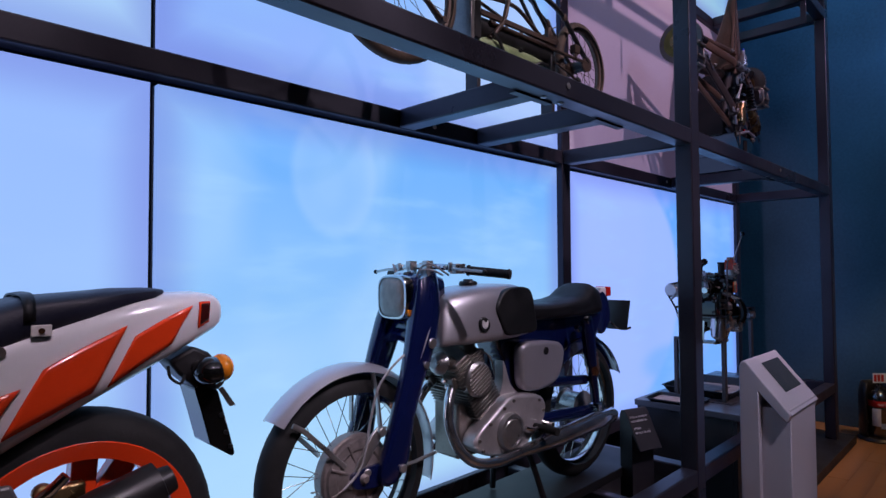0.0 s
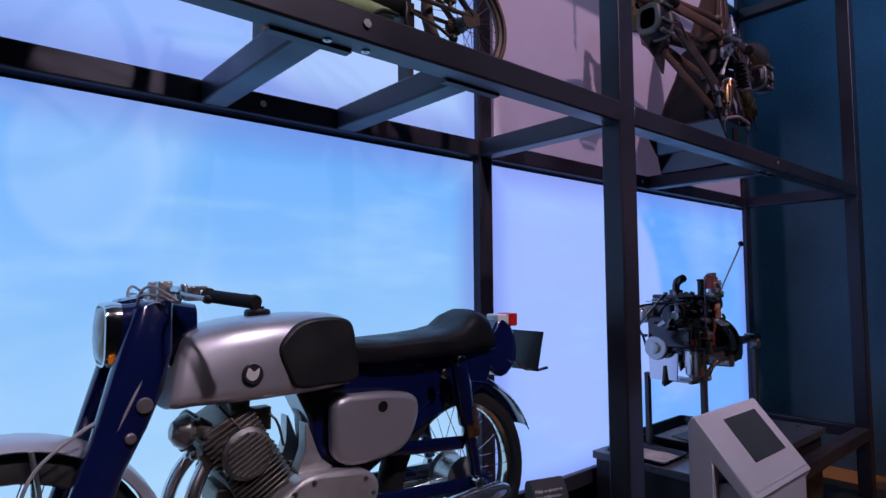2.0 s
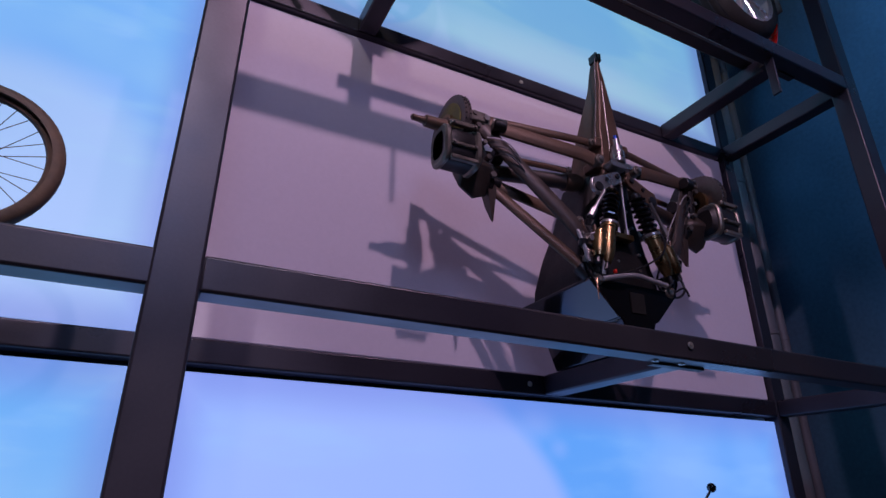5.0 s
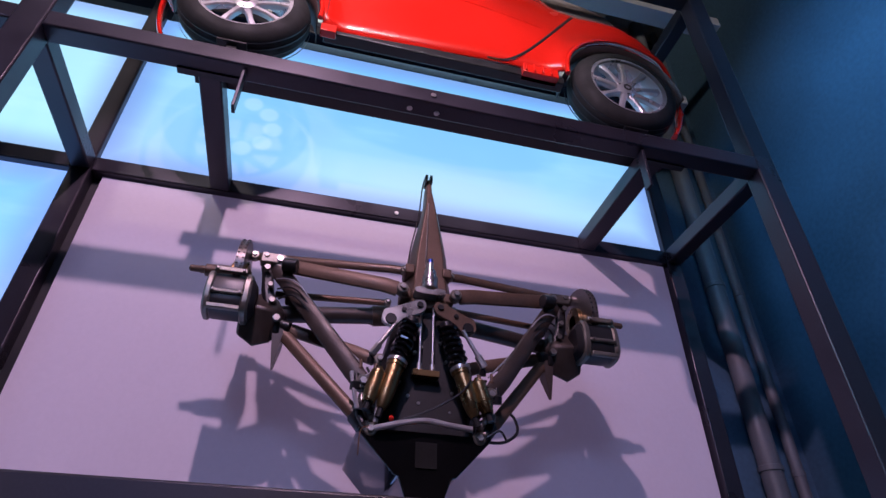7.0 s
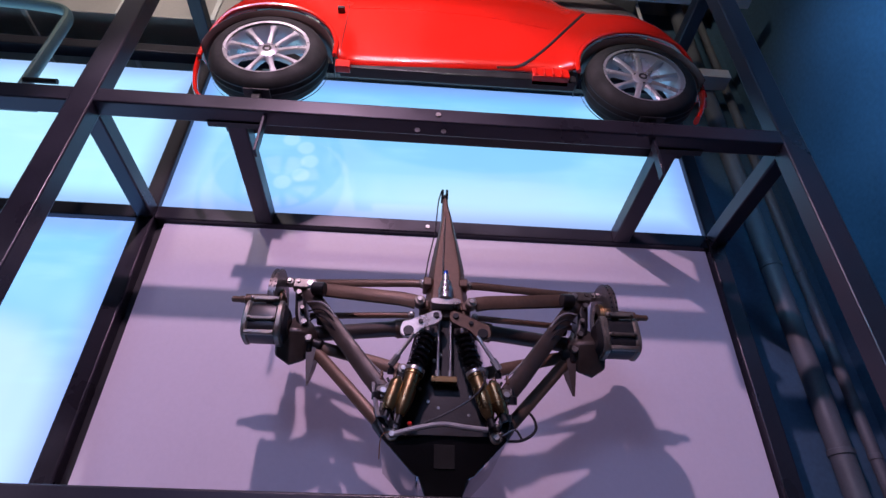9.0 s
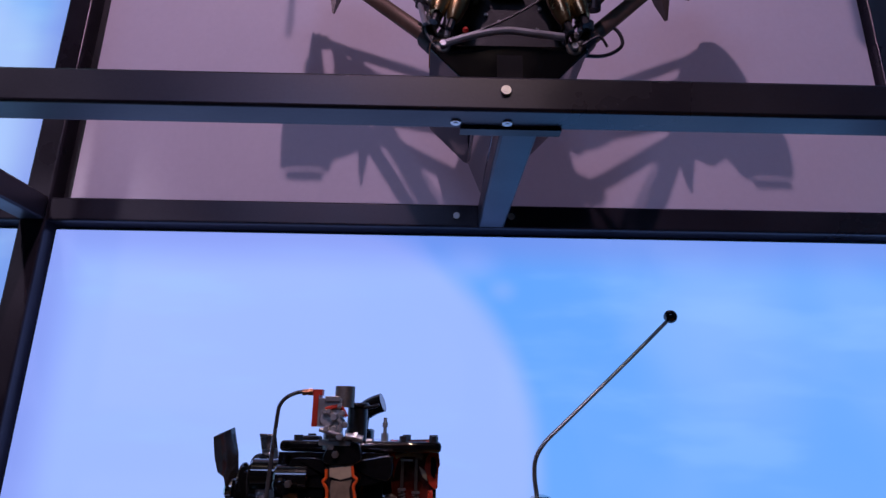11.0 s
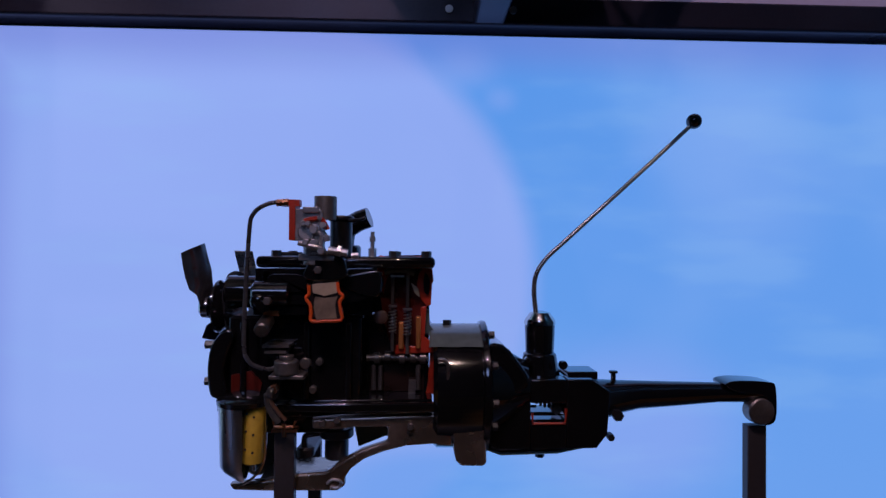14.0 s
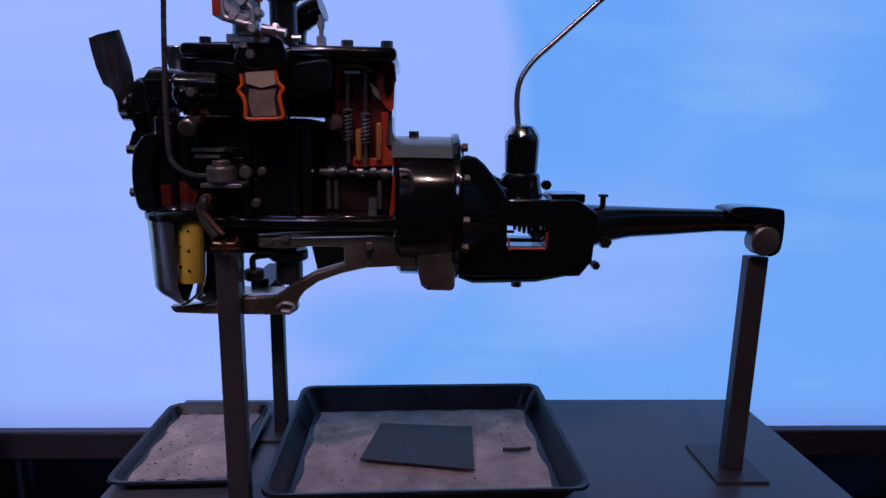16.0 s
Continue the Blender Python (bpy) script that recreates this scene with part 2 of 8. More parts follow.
def curve(pts, steps=6, closed=False):
    """A smooth line through points."""
    pts = [Vector(p) for p in pts]
    k, out = len(pts), []
    for i in range(k if closed else k - 1):
        if closed:
            p0, p1, p2, p3 = pts[i - 1], pts[i], pts[(i + 1) % k], pts[(i + 2) % k]
        else:
            p0, p1, p2, p3 = pts[max(i - 1, 0)], pts[i], pts[i + 1], pts[min(i + 2, k - 1)]
        for s in range(steps):
            t = s / steps
            out.append(0.5 * ((2 * p1) + (p2 - p0) * t + (2 * p0 - 5 * p1 + 4 * p2 - p3) * t * t + (3 * p1 - p0 - 3 * p2 + p3) * t ** 3))
    if not closed:
        out.append(pts[-1])
    return out


def curve2(pts, steps=5, closed=True):
    return [(p.x, p.y) for p in curve([(x, z, 0) for x, z in pts], steps, closed)]


def part(name, shape, material, parent=None, label="", bevel=0.0, seg=2, angle=32, m=None):
    """Links a shape as one mesh under a thing or a part."""
    me = bpy.data.meshes.new(name)
    me.from_pydata(shape.v, [], shape.f)
    bm = bmesh.new()
    bm.from_mesh(me)
    bmesh.ops.recalc_face_normals(bm, faces=bm.faces)
    bm.to_mesh(me)
    bm.free()
    me.polygons.foreach_set("use_smooth", [True] * len(me.polygons))
    me.set_sharp_from_angle(angle=radians(angle))
    me.materials.append(material)
    ob = new(name, me)
    if parent:
        ob.parent = parent
        if m is None:
            m, up = Matrix(), parent
            while up:
                m, up = up.matrix_basis @ m, up.parent
            m = m.inverted()
    if m:
        ob.matrix_basis = m
    if bevel:
        md = ob.modifiers.new("bevel", "BEVEL")
        md.width, md.segments, md.limit_method, md.angle_limit = bevel, seg, "ANGLE", radians(35)
        md.harden_normals = False
    if label:
        tagged(ob, label)
    return ob


def thing(name, label, category, m=None, group="", kind=""):
    ob = new(name)
    ob.empty_display_size = 0.05
    if m:
        ob.matrix_basis = m
    return tagged(ob, label, category, group, kind)


# ---- the room ----
S = 0.085                      # width of the frame's square tube
YF, YB, YP = 1.17, 1.925, 1.957   # front face of the frame, its back row, the sheets
X1, X2, XL = 2.895, 5.857, -1.75
L0, L1, L2, L3 = 0.45, 2.13, 3.668, 4.99
WX, WY, WZ = 6.75, 2.35, 6.5


def wall(name, box, material, label):
    return tagged(part(name, Shape().box(*box), material), label, "wall", kind="structure")


tagged(part("floor", Shape().box(-6.2, WX, -6.2, WY, -0.2, -0.012), WOOD), "dark oak strip floor of the gallery", "floor", kind="structure")
FLOOR = bpy.data.objects["floor"]
wall("wall_north", (-6.4, WX + 0.2, WY, WY + 0.2, -0.2, WZ + 0.2), WALL_BLUE, "dark blue painted gallery wall behind the light panels")
wall("wall_east", (WX, WX + 0.2, -6.4, WY, -0.2, WZ + 0.2), WALL_BLUE, "dim blue painted side wall of the gallery")
wall("wall_south", (-6.4, WX + 0.2, -6.4, -6.2, -0.2, WZ + 0.2), WALL_DARK, "dark painted wall behind the visitor side")
wall("wall_west", (-6.4, -6.2, -6.2, WY, -0.2, WZ + 0.2), WALL_DARK, "dark painted wall at the gallery's far end")
tagged(part("ceiling", Shape().box(-6.2, WX, -6.2, WY, WZ, WZ + 0.2), CEIL), "bare grey concrete ceiling with beams", "ceiling", kind="structure")

plinth = tagged(part("plinth", Shape().box(XL - 0.1, X2 + S + 0.2, 1.08, WY - 0.02, -0.012, 0.06), mat("plinth_grey", (0.012, 0.012, 0.014), 0.55, 0, 0.25, 3), bevel=0.004), "low black plinth under the display frame", "plinth", kind="structure")

# ---- the display frame ----
frame_rack = thing("display_rack", "tall dark steel tube display frame on a black plinth", "display rack")


def tube_box(name, x0, x1, y0, y1, z0, z1):
    return part(name, Shape().box(x0, x1, y0, y1, z0, z1), STEEL, frame_rack, bevel=0.007)


for x in (XL, X1, X2):
    tube_box("post", x - 0.013, x + S + 0.003, YF, YF + S, 0.06, L3 + S)
    tube_box("post", x, x + S, YB, YB + S, 0.06, L3 + S)
E2 = 0.002
for z in (L0, L1, L2, L3):
    for y in (YF, YB):
        for a, b in ((XL + S, X1), (X1 + S, X2)):
            tube_box("beam", a, b, y + E2, y + S - E2, z + E2, z + S - E2)
    for x in (XL, X1, X2):
        tube_box("crossbeam", x + E2, x + S - E2, YF + S, YB, z + E2, z + S - E2)
for x in (1.625, 2.13, 4.39):
    tube_box("crossbeam", x, x + S, YF + S, YB, L1 + E2, L1 + S - E2)
for x in (3.49, 5.34):
    tube_box("crossbeam", x, x + S, YF + S, YB, L2 + E2, L2 + S - E2)


def bolt(x, y, z, face):
    s = Shape()
    d = Vector((0, -1, 0)) if face == "front" else Vector((0, 0, -1))
    p = Vector((x, y, z))
    s.cyl(p, p + d * 0.004, 0.0115, 14, bevel=0.001).cyl(p + d * 0.004, p + d * 0.0055, 0.0045, 6)
    part("bolt", s, BOLT, frame_rack, "small zinc socket bolt")


for x in (3.655, 5.285):
    part("bracket_plate", Shape().box(x, x + 0.012, YF + 0.02, YF + 0.06, L2 - 0.20, L2 + E2), STEEL, frame_rack, bevel=0.002)
for x in (1.771, 4.392):
    bolt(x, YF, 2.177, "front")
for x in (1.69, 1.80, 4.29, 4.40):
    bolt(x, YF + 0.052, L1 + E2, "under")
for x in (1.838, 4.319, 4.50):
    bolt(x, YB, 2.172, "front")
bolt(4.375, YF, 3.711, "front"), bolt(4.366, YB, 3.706, "front")
for x in (4.29, 4.40):
    bolt(x, YF + 0.05, L2 + E2, "under")
for x, z in ((1.55, L1), (2.09, L1), (4.30, L1), (3.42, L2), (5.30, L2)):
    part("fixing_plate", Shape().box(x, x + 0.22, YF + S - 0.016, YF + S + 0.012, z - 0.006, z + E2), BLACK_TRIM, frame_rack, "thin black fixing plate")
# the narrow deck that carries the motorcycles
part("deck", Shape().box(XL + S, X1, 1.43, 1.76, L0 + 0.06, L0 + 0.103), DECK, frame_rack, "narrow black deck board", bevel=0.004)
for x in (-1.2, 0.1, 1.1, 2.35):
    tube_box("crossbeam", x, x + 0.06, YF + S, YB, L0 + 0.004, L0 + 0.058)

# ---- light panels ----
SKY, PALE, LAV = (0.16, 0.45, 1.0), (0.42, 0.68, 1.0), (0.315, 0.455, 1.0)
DEEP = (0.10, 0.36, 0.98)


def light_panel(label, x0, x1, z0, z1, **kw):
    box = thing("light_panel", label, "light panel")
    m = lightbox("printed_light", x0, x1, z0, z1, **kw)
    part("glowing_sheet", Shape().box(x0, x1, YP, YP + 0.03, z0, z1), m, box)
    part("back_case", Shape().box(x0 - 0.004, x1 + 0.004, YP + 0.034, YP + 0.12, z0 - 0.004, z1 + 0.004), BLACK_TRIM, box)
    return box


ZA0, ZA1 = 0.485, L1 - 0.02
ZB0, ZB1 = L1 + S + 0.006, L2 - 0.004
ZC0, ZC1 = L2 + S + 0.008, 4.86
MX = 0.628
light_panel("back-lit pale blue panel with soft cloud print", XL + S, MX - 0.012, ZA0, ZA1, low=PALE, high=(0.30, 0.50, 1.0), tint=LAV, seed=3.0)
light_panel("back-lit pale blue panel with a faint wheel print", MX + 0.012, X1 - 0.016, ZA0, ZA1, low=(0.44, 0.72, 1.0), high=SKY, tint=PALE, seed=1.0,
            discs=((1.32, 1.90, 0.25, 0.03, (0.40, 0.64, 1.0), 0.38, 0.8), (1.32, 1.90, 0.19, 0.05, (0.22, 0.50, 1.0), 0.40, 0.8), (1.28, 1.84, 0.09, 0.06, (0.36, 0.62, 1.0), 0.3, 0.8), (2.4, 1.55, 0.3, 0.12, (0.30, 0.58, 1.0), 0.3, 1.4)))
light_panel("back-lit panel, lavender arc fading into blue", X1 + S + 0.022, X2 + 0.012, ZA0, ZA1, low=(0.165, 0.40, 0.96), high=(0.118, 0.355, 0.93), tint=(0.23, 0.45, 0.98), seed=8.0, cloud=0.6, power=1.12,
            discs=((4.36, 2.02, 0.05, 0.05, LAV, 0.5, 1.5), (4.47, 1.93, 0.03, 0.03, LAV, 0.35, 1.2), (3.80, 1.40, 0.77, 0.05, LAV, 0.92, 1.0), (3.20, 1.75, 0.80, 0.12, LAV, 0.92, 1.0), (3.5, 0.75, 0.55, 0.15, LAV, 0.8, 1.0), (4.30, 0.82, 0.11, 0.05, (0.15, 0.39, 0.97), 0.65, 3.0), (4.86, 0.99, 0.20, 0.12, (0.31, 0.44, 1.0), 0.6, 1.4), (5.2, 1.75, 0.28, 0.2, (0.26, 0.46, 1.0), 0.5, 0.8)))
light_panel("back-lit pale blue upper panel", XL + S, MX - 0.012, ZB0, ZB1, low=PALE, high=LAV, tint=SKY, seed=5.0)
light_panel("back-lit blue upper panel with pale cloud", MX + 0.012, X1 - 0.002, ZB0, ZB1, low=(0.28, 0.46, 1.0), high=(0.19, 0.48, 1.0), tint=(0.34, 0.62, 1.0), seed=2.0,
            discs=((2.35, 2.55, 0.55, 0.10, (0.44, 0.62, 1.0), 0.7, 1.0),))
light_panel("back-lit bright blue panel of the top row", XL + S, X1 - 0.002, ZC0, ZC1, low=(0.42, 0.80, 1.0), high=(0.36, 0.70, 1.0), tint=(0.5, 0.85, 1.0), seed=4.0, power=0.82)
light_panel("back-lit bright blue panel with a faint car print", X1 + S + 0.002, X2 - 0.002, ZC0, ZC1, low=(0.34, 0.62, 1.0), high=(0.20, 0.56, 1.0), tint=(0.34, 0.70, 1.0), seed=6.0, power=0.78,
            discs=((4.75, 3.90, 0.17, 0.10, (0.55, 0.80, 1.0), 0.45, 5.0), (3.52, 4.15, 0.36, 0.015, (0.20, 0.54, 1.0), 0.55, 1.0),
                   *((3.52 + 0.17 * math.cos(radians(a)), 4.15 + 0.17 * math.sin(radians(a)), 0.048, 0.012, (0.46, 0.74, 1.0), 0.55, 1.0) for a in (-75, -38, 0, 38, 75)),
                   (4.65, 4.34, 0.20, 0.02, (0.20, 0.54, 1.0), 0.5, 3.4)))
matt = thing("wall_panel", "matt white panel in pinkish spotlight, shadows lifted by added glow", "panel")
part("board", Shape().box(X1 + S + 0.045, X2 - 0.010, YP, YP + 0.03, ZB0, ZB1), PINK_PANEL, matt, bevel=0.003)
part("back_case", Shape().box(X1 + S, X2, YP + 0.034, YP + 0.12, ZB0, ZB1), BLACK_TRIM, matt)

# ---- machine materials ----
BLACK_GLOSS = mat("black_gloss_enamel", (0.005, 0.005, 0.0055), 0.10, 0, 0.3, 8, 0.01, 60, 0.06, coat=0.6)
BLACK_SATIN = mat("black_satin_metal", (0.018, 0.017, 0.018), 0.4, 0.2, 0.3, 10)
CHROME = mat("chrome", (0.62, 0.61, 0.60), 0.10, 1.0, 0.06, 10, 0.0, 60, 0.05)
ALLOY = mat("cast_alloy", (0.48, 0.47, 0.46), 0.36, 0.85, 0.2, 12, 0.06, 160)
ALLOY_DARK = mat("oily_cast_alloy", (0.22, 0.20, 0.18), 0.42, 0.8, 0.35, 14, 0.08, 160)
RED_CUT = mat("red_section_paint", (0.42, 0.035, 0.012), 0.4, 0, 0.25, 14)
ORANGE_CUT = mat("orange_section_paint", (0.75, 0.10, 0.015), 0.4, 0, 0.15, 14)
CREAM_CUT = mat("cream_section_paint", (0.45, 0.36, 0.24), 0.6, 0, 0.2, 20)
YELLOW_FELT = mat("yellow_filter_felt", (0.55, 0.36, 0.03), 0.7, 0, 0.2, 30, 0.1)
COPPER = mat("copper_pipe", (0.45, 0.22, 0.12), 0.3, 0.9, 0.25, 20)
RUBBER = mat("black_rubber", (0.006, 0.0058, 0.0058), 0.8, 0, 0.3, 12, 0.08, 90)
GREY_STEEL = mat("grey_stand_steel", (0.055, 0.05, 0.052), 0.45, 0.3, 0.2, 6)
CARBON = mat("dark_carbon_arm", (0.060, 0.044, 0.036), 0.46, 0.25, 0.3, 14, 0.03)
TITANIUM = mat("heat_browned_titanium", (0.13, 0.080, 0.052), 0.48, 0.35, 0.35, 7, 0.03)
CALIPER = mat("worn_caliper_alloy", (0.20, 0.18, 0.15), 0.40, 0.6, 0.35, 18, 0.06, 90)
GOLD = mat("gold_anodised", (0.34, 0.22, 0.10), 0.30, 0.95, 0.2, 14)
DISC = mat("brake_disc_steel", (0.16, 0.14, 0.13), 0.42, 0.8, 0.3, 10)
WIRE = mat("grey_wire_sheath", (0.34, 0.33, 0.34), 0.45, 0.2, 0.2, 20)


def xcyl(s, x0, x1, y, z, r, n=24, r2=None, bevel=0.0):
    return s.cyl((x0, y, z), (x1, y, z), r, n, r2, bevel)


# ---- cutaway engine on its table ----
table = thing("display_table", "black display table with a satin top under the engine", "table", pose(4.45, 1.6, 0.0))
part("tabletop", Shape().box(3.70, 5.185, 1.235, 1.905, 0.60, 0.64), mat("dark_grey_tabletop", (0.05, 0.052, 0.06), 0.33, 0, 0.2, 3, 0.02), table, bevel=0.004)
part("front_panel", Shape().box(3.715, 5.17, 1.26, 1.285, 0.06, 0.598), BLACK_SATIN, table)
part("back_panel", Shape().box(3.715, 5.17, 1.865, 1.89, 0.06, 0.598), BLACK_SATIN, table)
for x in (3.715, 5.145):
    part("side_panel", Shape().box(x, x + 0.025, 1.287, 1.863, 0.06, 0.598), BLACK_SATIN, table)

YC = 1.53                     # crankshaft line
eng = thing("cutaway_engine", "black enamelled cutaway engine with orange section faces on grey posts", "engine", pose(4.4, YC, 0.64))

# crankcase with side ribs, and the cut window to the camshaft
block = part("cylinder_block", Shape().box(3.875, 4.13, 1.43, 1.66, 1.185, 1.36), BLACK_GLOSS, eng, bevel=0.006)
part("rear_block", Shape().box(4.118, 4.262, 1.50, 1.655, 1.188, 1.357), BLACK_GLOSS, block, bevel=0.004)
part("flange_rail", Shape().box(3.86, 4.275, 1.412, 1.428, 1.178, 1.196), BLACK_GLOSS, block, bevel=0.005, seg=3)
part("sump_rail", Shape().box(3.925, 4.065, 1.45, 1.62, 1.128, 1.19), BLACK_GLOSS, block, bevel=0.004)
part("block_skirt", Shape().box(3.90, 4.268, 1.429, 1.65, 1.165, 1.199), BLACK_GLOSS, block, bevel=0.003)
for x in (3.90, 4.02, 4.10):
    part("block_rib", Shape().box(x, x + 0.012, 1.418, 1.4295, 1.20, 1.35), BLACK_GLOSS, block, bevel=0.003)
for u, v, r in ((4.051, 1.273) + (0.0075,), (4.039, 1.22) + (0.0075,), (4.0, 1.192) + (0.0075,), (4.024, 1.271) + (0.011,), (3.925, 1.389) + (0.007,), (4.135, 1.429) + (0.008,)):
    part("core_plug", Shape().cyl((u, 1.43, v), (u, 1.415, v), r, 12, bevel=0.002), ALLOY_DARK, block)
# very dark brown sheet behind the camshaft
CHAMBER = mat("dark_brown_chamber", (0.022, 0.010, 0.007), 0.35, 0.1, 0.4, 20)
part("camshaft_chamber", Shape().box(4.14, 4.252, 1.496, 1.5, 1.20, 1.345), CHAMBER, block)
part("section_edge", Shape().slab([(4.261, 1.3), (4.272, 1.3), (4.271, 1.196), (4.255, 1.194), (4.26, 1.216), (4.264, 1.276)], 1.484, 1.4995), RED_CUT, block, "red painted section edge", bevel=0.001)
part("section_edge", Shape().slab([(4.22, 1.195), (4.235, 1.195), (4.235, 1.224), (4.221, 1.224)], 1.480, 1.4995), ALLOY_DARK, block)
part("section_edge", Shape().slab([(3.883, 1.247), (3.92, 1.255), (3.941, 1.232), (3.931, 1.186), (3.893, 1.186), (3.883, 1.212)], 1.424, 1.4295), mat("dark_red_section", (0.10, 0.010, 0.005), 0.4, 0, 0.3, 14), block, "dark red section behind the pump")
# head
s = Shape()
s.box(3.925, 4.15, 1.43, 1.66, 1.362, 1.452).box(4.15, 4.262, 1.485, 1.66, 1.362, 1.452)
s.slab(curve2([(3.95, 1.448), (3.955, 1.425), (4.04, 1.415), (4.13, 1.43), (4.17, 1.447), (4.15, 1.40), (4.06, 1.385), (3.97, 1.39), (3.94, 1.41)], 4), 1.395, 1.432)
s.box(3.93, 4.03, 1.40, 1.43, 1.365, 1.382)
head = part("cylinder_head", s, BLACK_GLOSS, eng, bevel=0.006)
s = Shape()
s.box(3.925, 4.272, 1.425, 1.66, 1.453, 1.476)
part("rocker_cover", s, BLACK_GLOSS, eng, bevel=0.009, seg=3)
for x in (3.96, 4.19, 4.255):
    for y in (1.45, 1.60):
        part("cover_nut", Shape().cyl((x, y, 1.476), (x, y, 1.487), 0.010, 6), BLACK_SATIN, eng)
part("filler_cap", Shape().cyl((3.975, 1.50, 1.474), (3.975, 1.50, 1.484), 0.028, 20, bevel=0.003), BLACK_SATIN, eng)
# sectioned rear of the head: red faces, valves, springs, push rods
# darker red back plate behind the bright red section faces
DARK_SECTION = mat("deep_red_section_back", (0.075, 0.008, 0.004), 0.3, 0, 0.4, 18, 0.04, 90, coat=0.3)
part("section_back", Shape().slab([(4.157, 1.477), (4.245, 1.48), (4.261, 1.465), (4.266, 1.427), (4.263, 1.422), (4.251, 1.37), (4.249, 1.298), (4.188, 1.282), (4.169, 1.346), (4.157, 1.431)], 1.4805, 1.4848), DARK_SECTION, eng, "deep red back of the cut section")
part("section_face", Shape().slab([(4.229, 1.474), (4.25, 1.48), (4.266, 1.464), (4.27, 1.427), (4.267, 1.422), (4.265, 1.379), (4.257, 1.376), (4.245, 1.39), (4.236, 1.422), (4.24, 1.443), (4.251, 1.454), (4.252, 1.448), (4.24, 1.465)], 1.470, 1.4795), RED_CUT, eng, "red painted section face", bevel=0.002)
part("section_face", Shape().slab([(4.244, 1.374), (4.256, 1.376), (4.253, 1.314), (4.271, 1.301), (4.271, 1.282), (4.193, 1.279), (4.196, 1.298), (4.236, 1.295), (4.245, 1.304)], 1.471, 1.4795), RED_CUT, eng, "red painted section face", bevel=0.002)
part("section_face", Shape().slab([(4.161, 1.479), (4.179, 1.475), (4.185, 1.448), (4.174, 1.426), (4.169, 1.397), (4.164, 1.421), (4.156, 1.448)], 1.472, 1.4795), RED_CUT, eng, bevel=0.002)
part("port_ring", Shape().slab(curve2([(4.252, 1.443), (4.262, 1.43), (4.259, 1.401), (4.25, 1.411)], 4), 1.466, 1.4695), BLACK_GLOSS, eng)
part("port_throat", Shape().slab([(4.224, 1.424), (4.24, 1.411), (4.242, 1.394), (4.232, 1.403)], 1.468, 1.4795), CREAM_CUT, eng)
for x, z0, z1 in ((4.188, 1.287, 1.44), (4.218, 1.281, 1.44)):
    part("push_rod", Shape().cyl((x, 1.462, z0), (x, 1.462, z1), 0.0036, 8), ALLOY_DARK, eng)
    sp = [(x + 0.0075 * math.cos(a * 0.7), 1.462 + 0.0075 * math.sin(a * 0.7), z0 + 0.036 + a * 0.00072) for a in range(70)]
    part("valve_spring", Shape().tube(sp, 0.0014, 5), ALLOY, eng, "small bright coil spring")
    part("spring_seat", Shape().cyl((x, 1.462, z0 + 0.088), (x, 1.462, z0 + 0.092), 0.009, 12), ALLOY, eng)
part("rocker_arm", Shape().tube(curve([(4.172, 1.46, 1.444), (4.187, 1.46, 1.449), (4.213, 1.46, 1.449), (4.232, 1.46, 1.442)], 4), 0.0058, 8), ALLOY_DARK, eng)
part("rocker_shim", Shape().box(4.184, 4.211, 1.452, 1.456, 1.435, 1.439), ALLOY, eng)
BRONZE = mat("orange_bronze", (0.62, 0.24, 0.07), 0.35, 0.5)
for x0, x1, z0, z1 in ((4.2, 4.211, 1.29, 1.345), (4.235, 4.245, 1.291, 1.356)):
    part("valve_guide", Shape().box(x0, x1, 1.464, 1.4795, z0, z1), BRONZE, eng, bevel=0.003)
part("core_boss", Shape().ball((4.165, 1.455, 1.356), 0.014, 14, (1.1, 0.4, 1)), mat("brown_section", (0.16, 0.085, 0.065), 0.4), eng)
# camshaft and followers
s = Shape()
xcyl(s, 4.135, 4.262, 1.484, 1.270, 0.0065, 14)
for k, x in enumerate((4.15, 4.172, 4.20, 4.222, 4.243)):
    xcyl(s, x, x + 0.013, 1.484, 1.270 + 0.002 * (k % 2), 0.0115, 18, bevel=0.001)
part("camshaft", s, ALLOY_DARK, eng, "polished steel camshaft")
for x in (4.15, 4.163, 4.24):
    part("follower", Shape().cyl((x, 1.486, 1.205), (x, 1.486, 1.255), 0.005, 10), ALLOY_DARK, eng)
# cut exhaust port on the near side
PY = 1.372
port = part("cut_port", Shape().slab([(4.036, 1.426), (4.089, 1.433), (4.092, 1.412), (4.102, 1.404), (4.096, 1.392), (4.099, 1.357), (4.041, 1.354), (4.039, 1.386), (4.031, 1.399), (4.037, 1.407)], PY, 1.432), mat("black_port_wall", (0.012, 0.009, 0.008), 0.3, 0, 0.3, 20), eng, "orange edged section through the port", bevel=0.003)
part("port_edge", Shape().tube(curve([(4.038, 1.371, 1.423), (4.039, 1.371, 1.407), (4.033, 1.371, 1.399), (4.041, 1.371, 1.387), (4.043, 1.371, 1.371), (4.044, 1.371, 1.357), (4.069, 1.371, 1.357), (4.098, 1.371, 1.359), (4.097, 1.371, 1.376), (4.095, 1.371, 1.392), (4.101, 1.371, 1.403), (4.093, 1.371, 1.412), (4.09, 1.371, 1.429)], 3), 0.0032, 8), ORANGE_CUT, port, "orange painted section edge")
part("port_throat", Shape().slab([(4.045, 1.425), (4.088, 1.429), (4.09, 1.409), (4.068, 1.403), (4.046, 1.409)], 1.3685, 1.3715), CREAM_CUT, port)
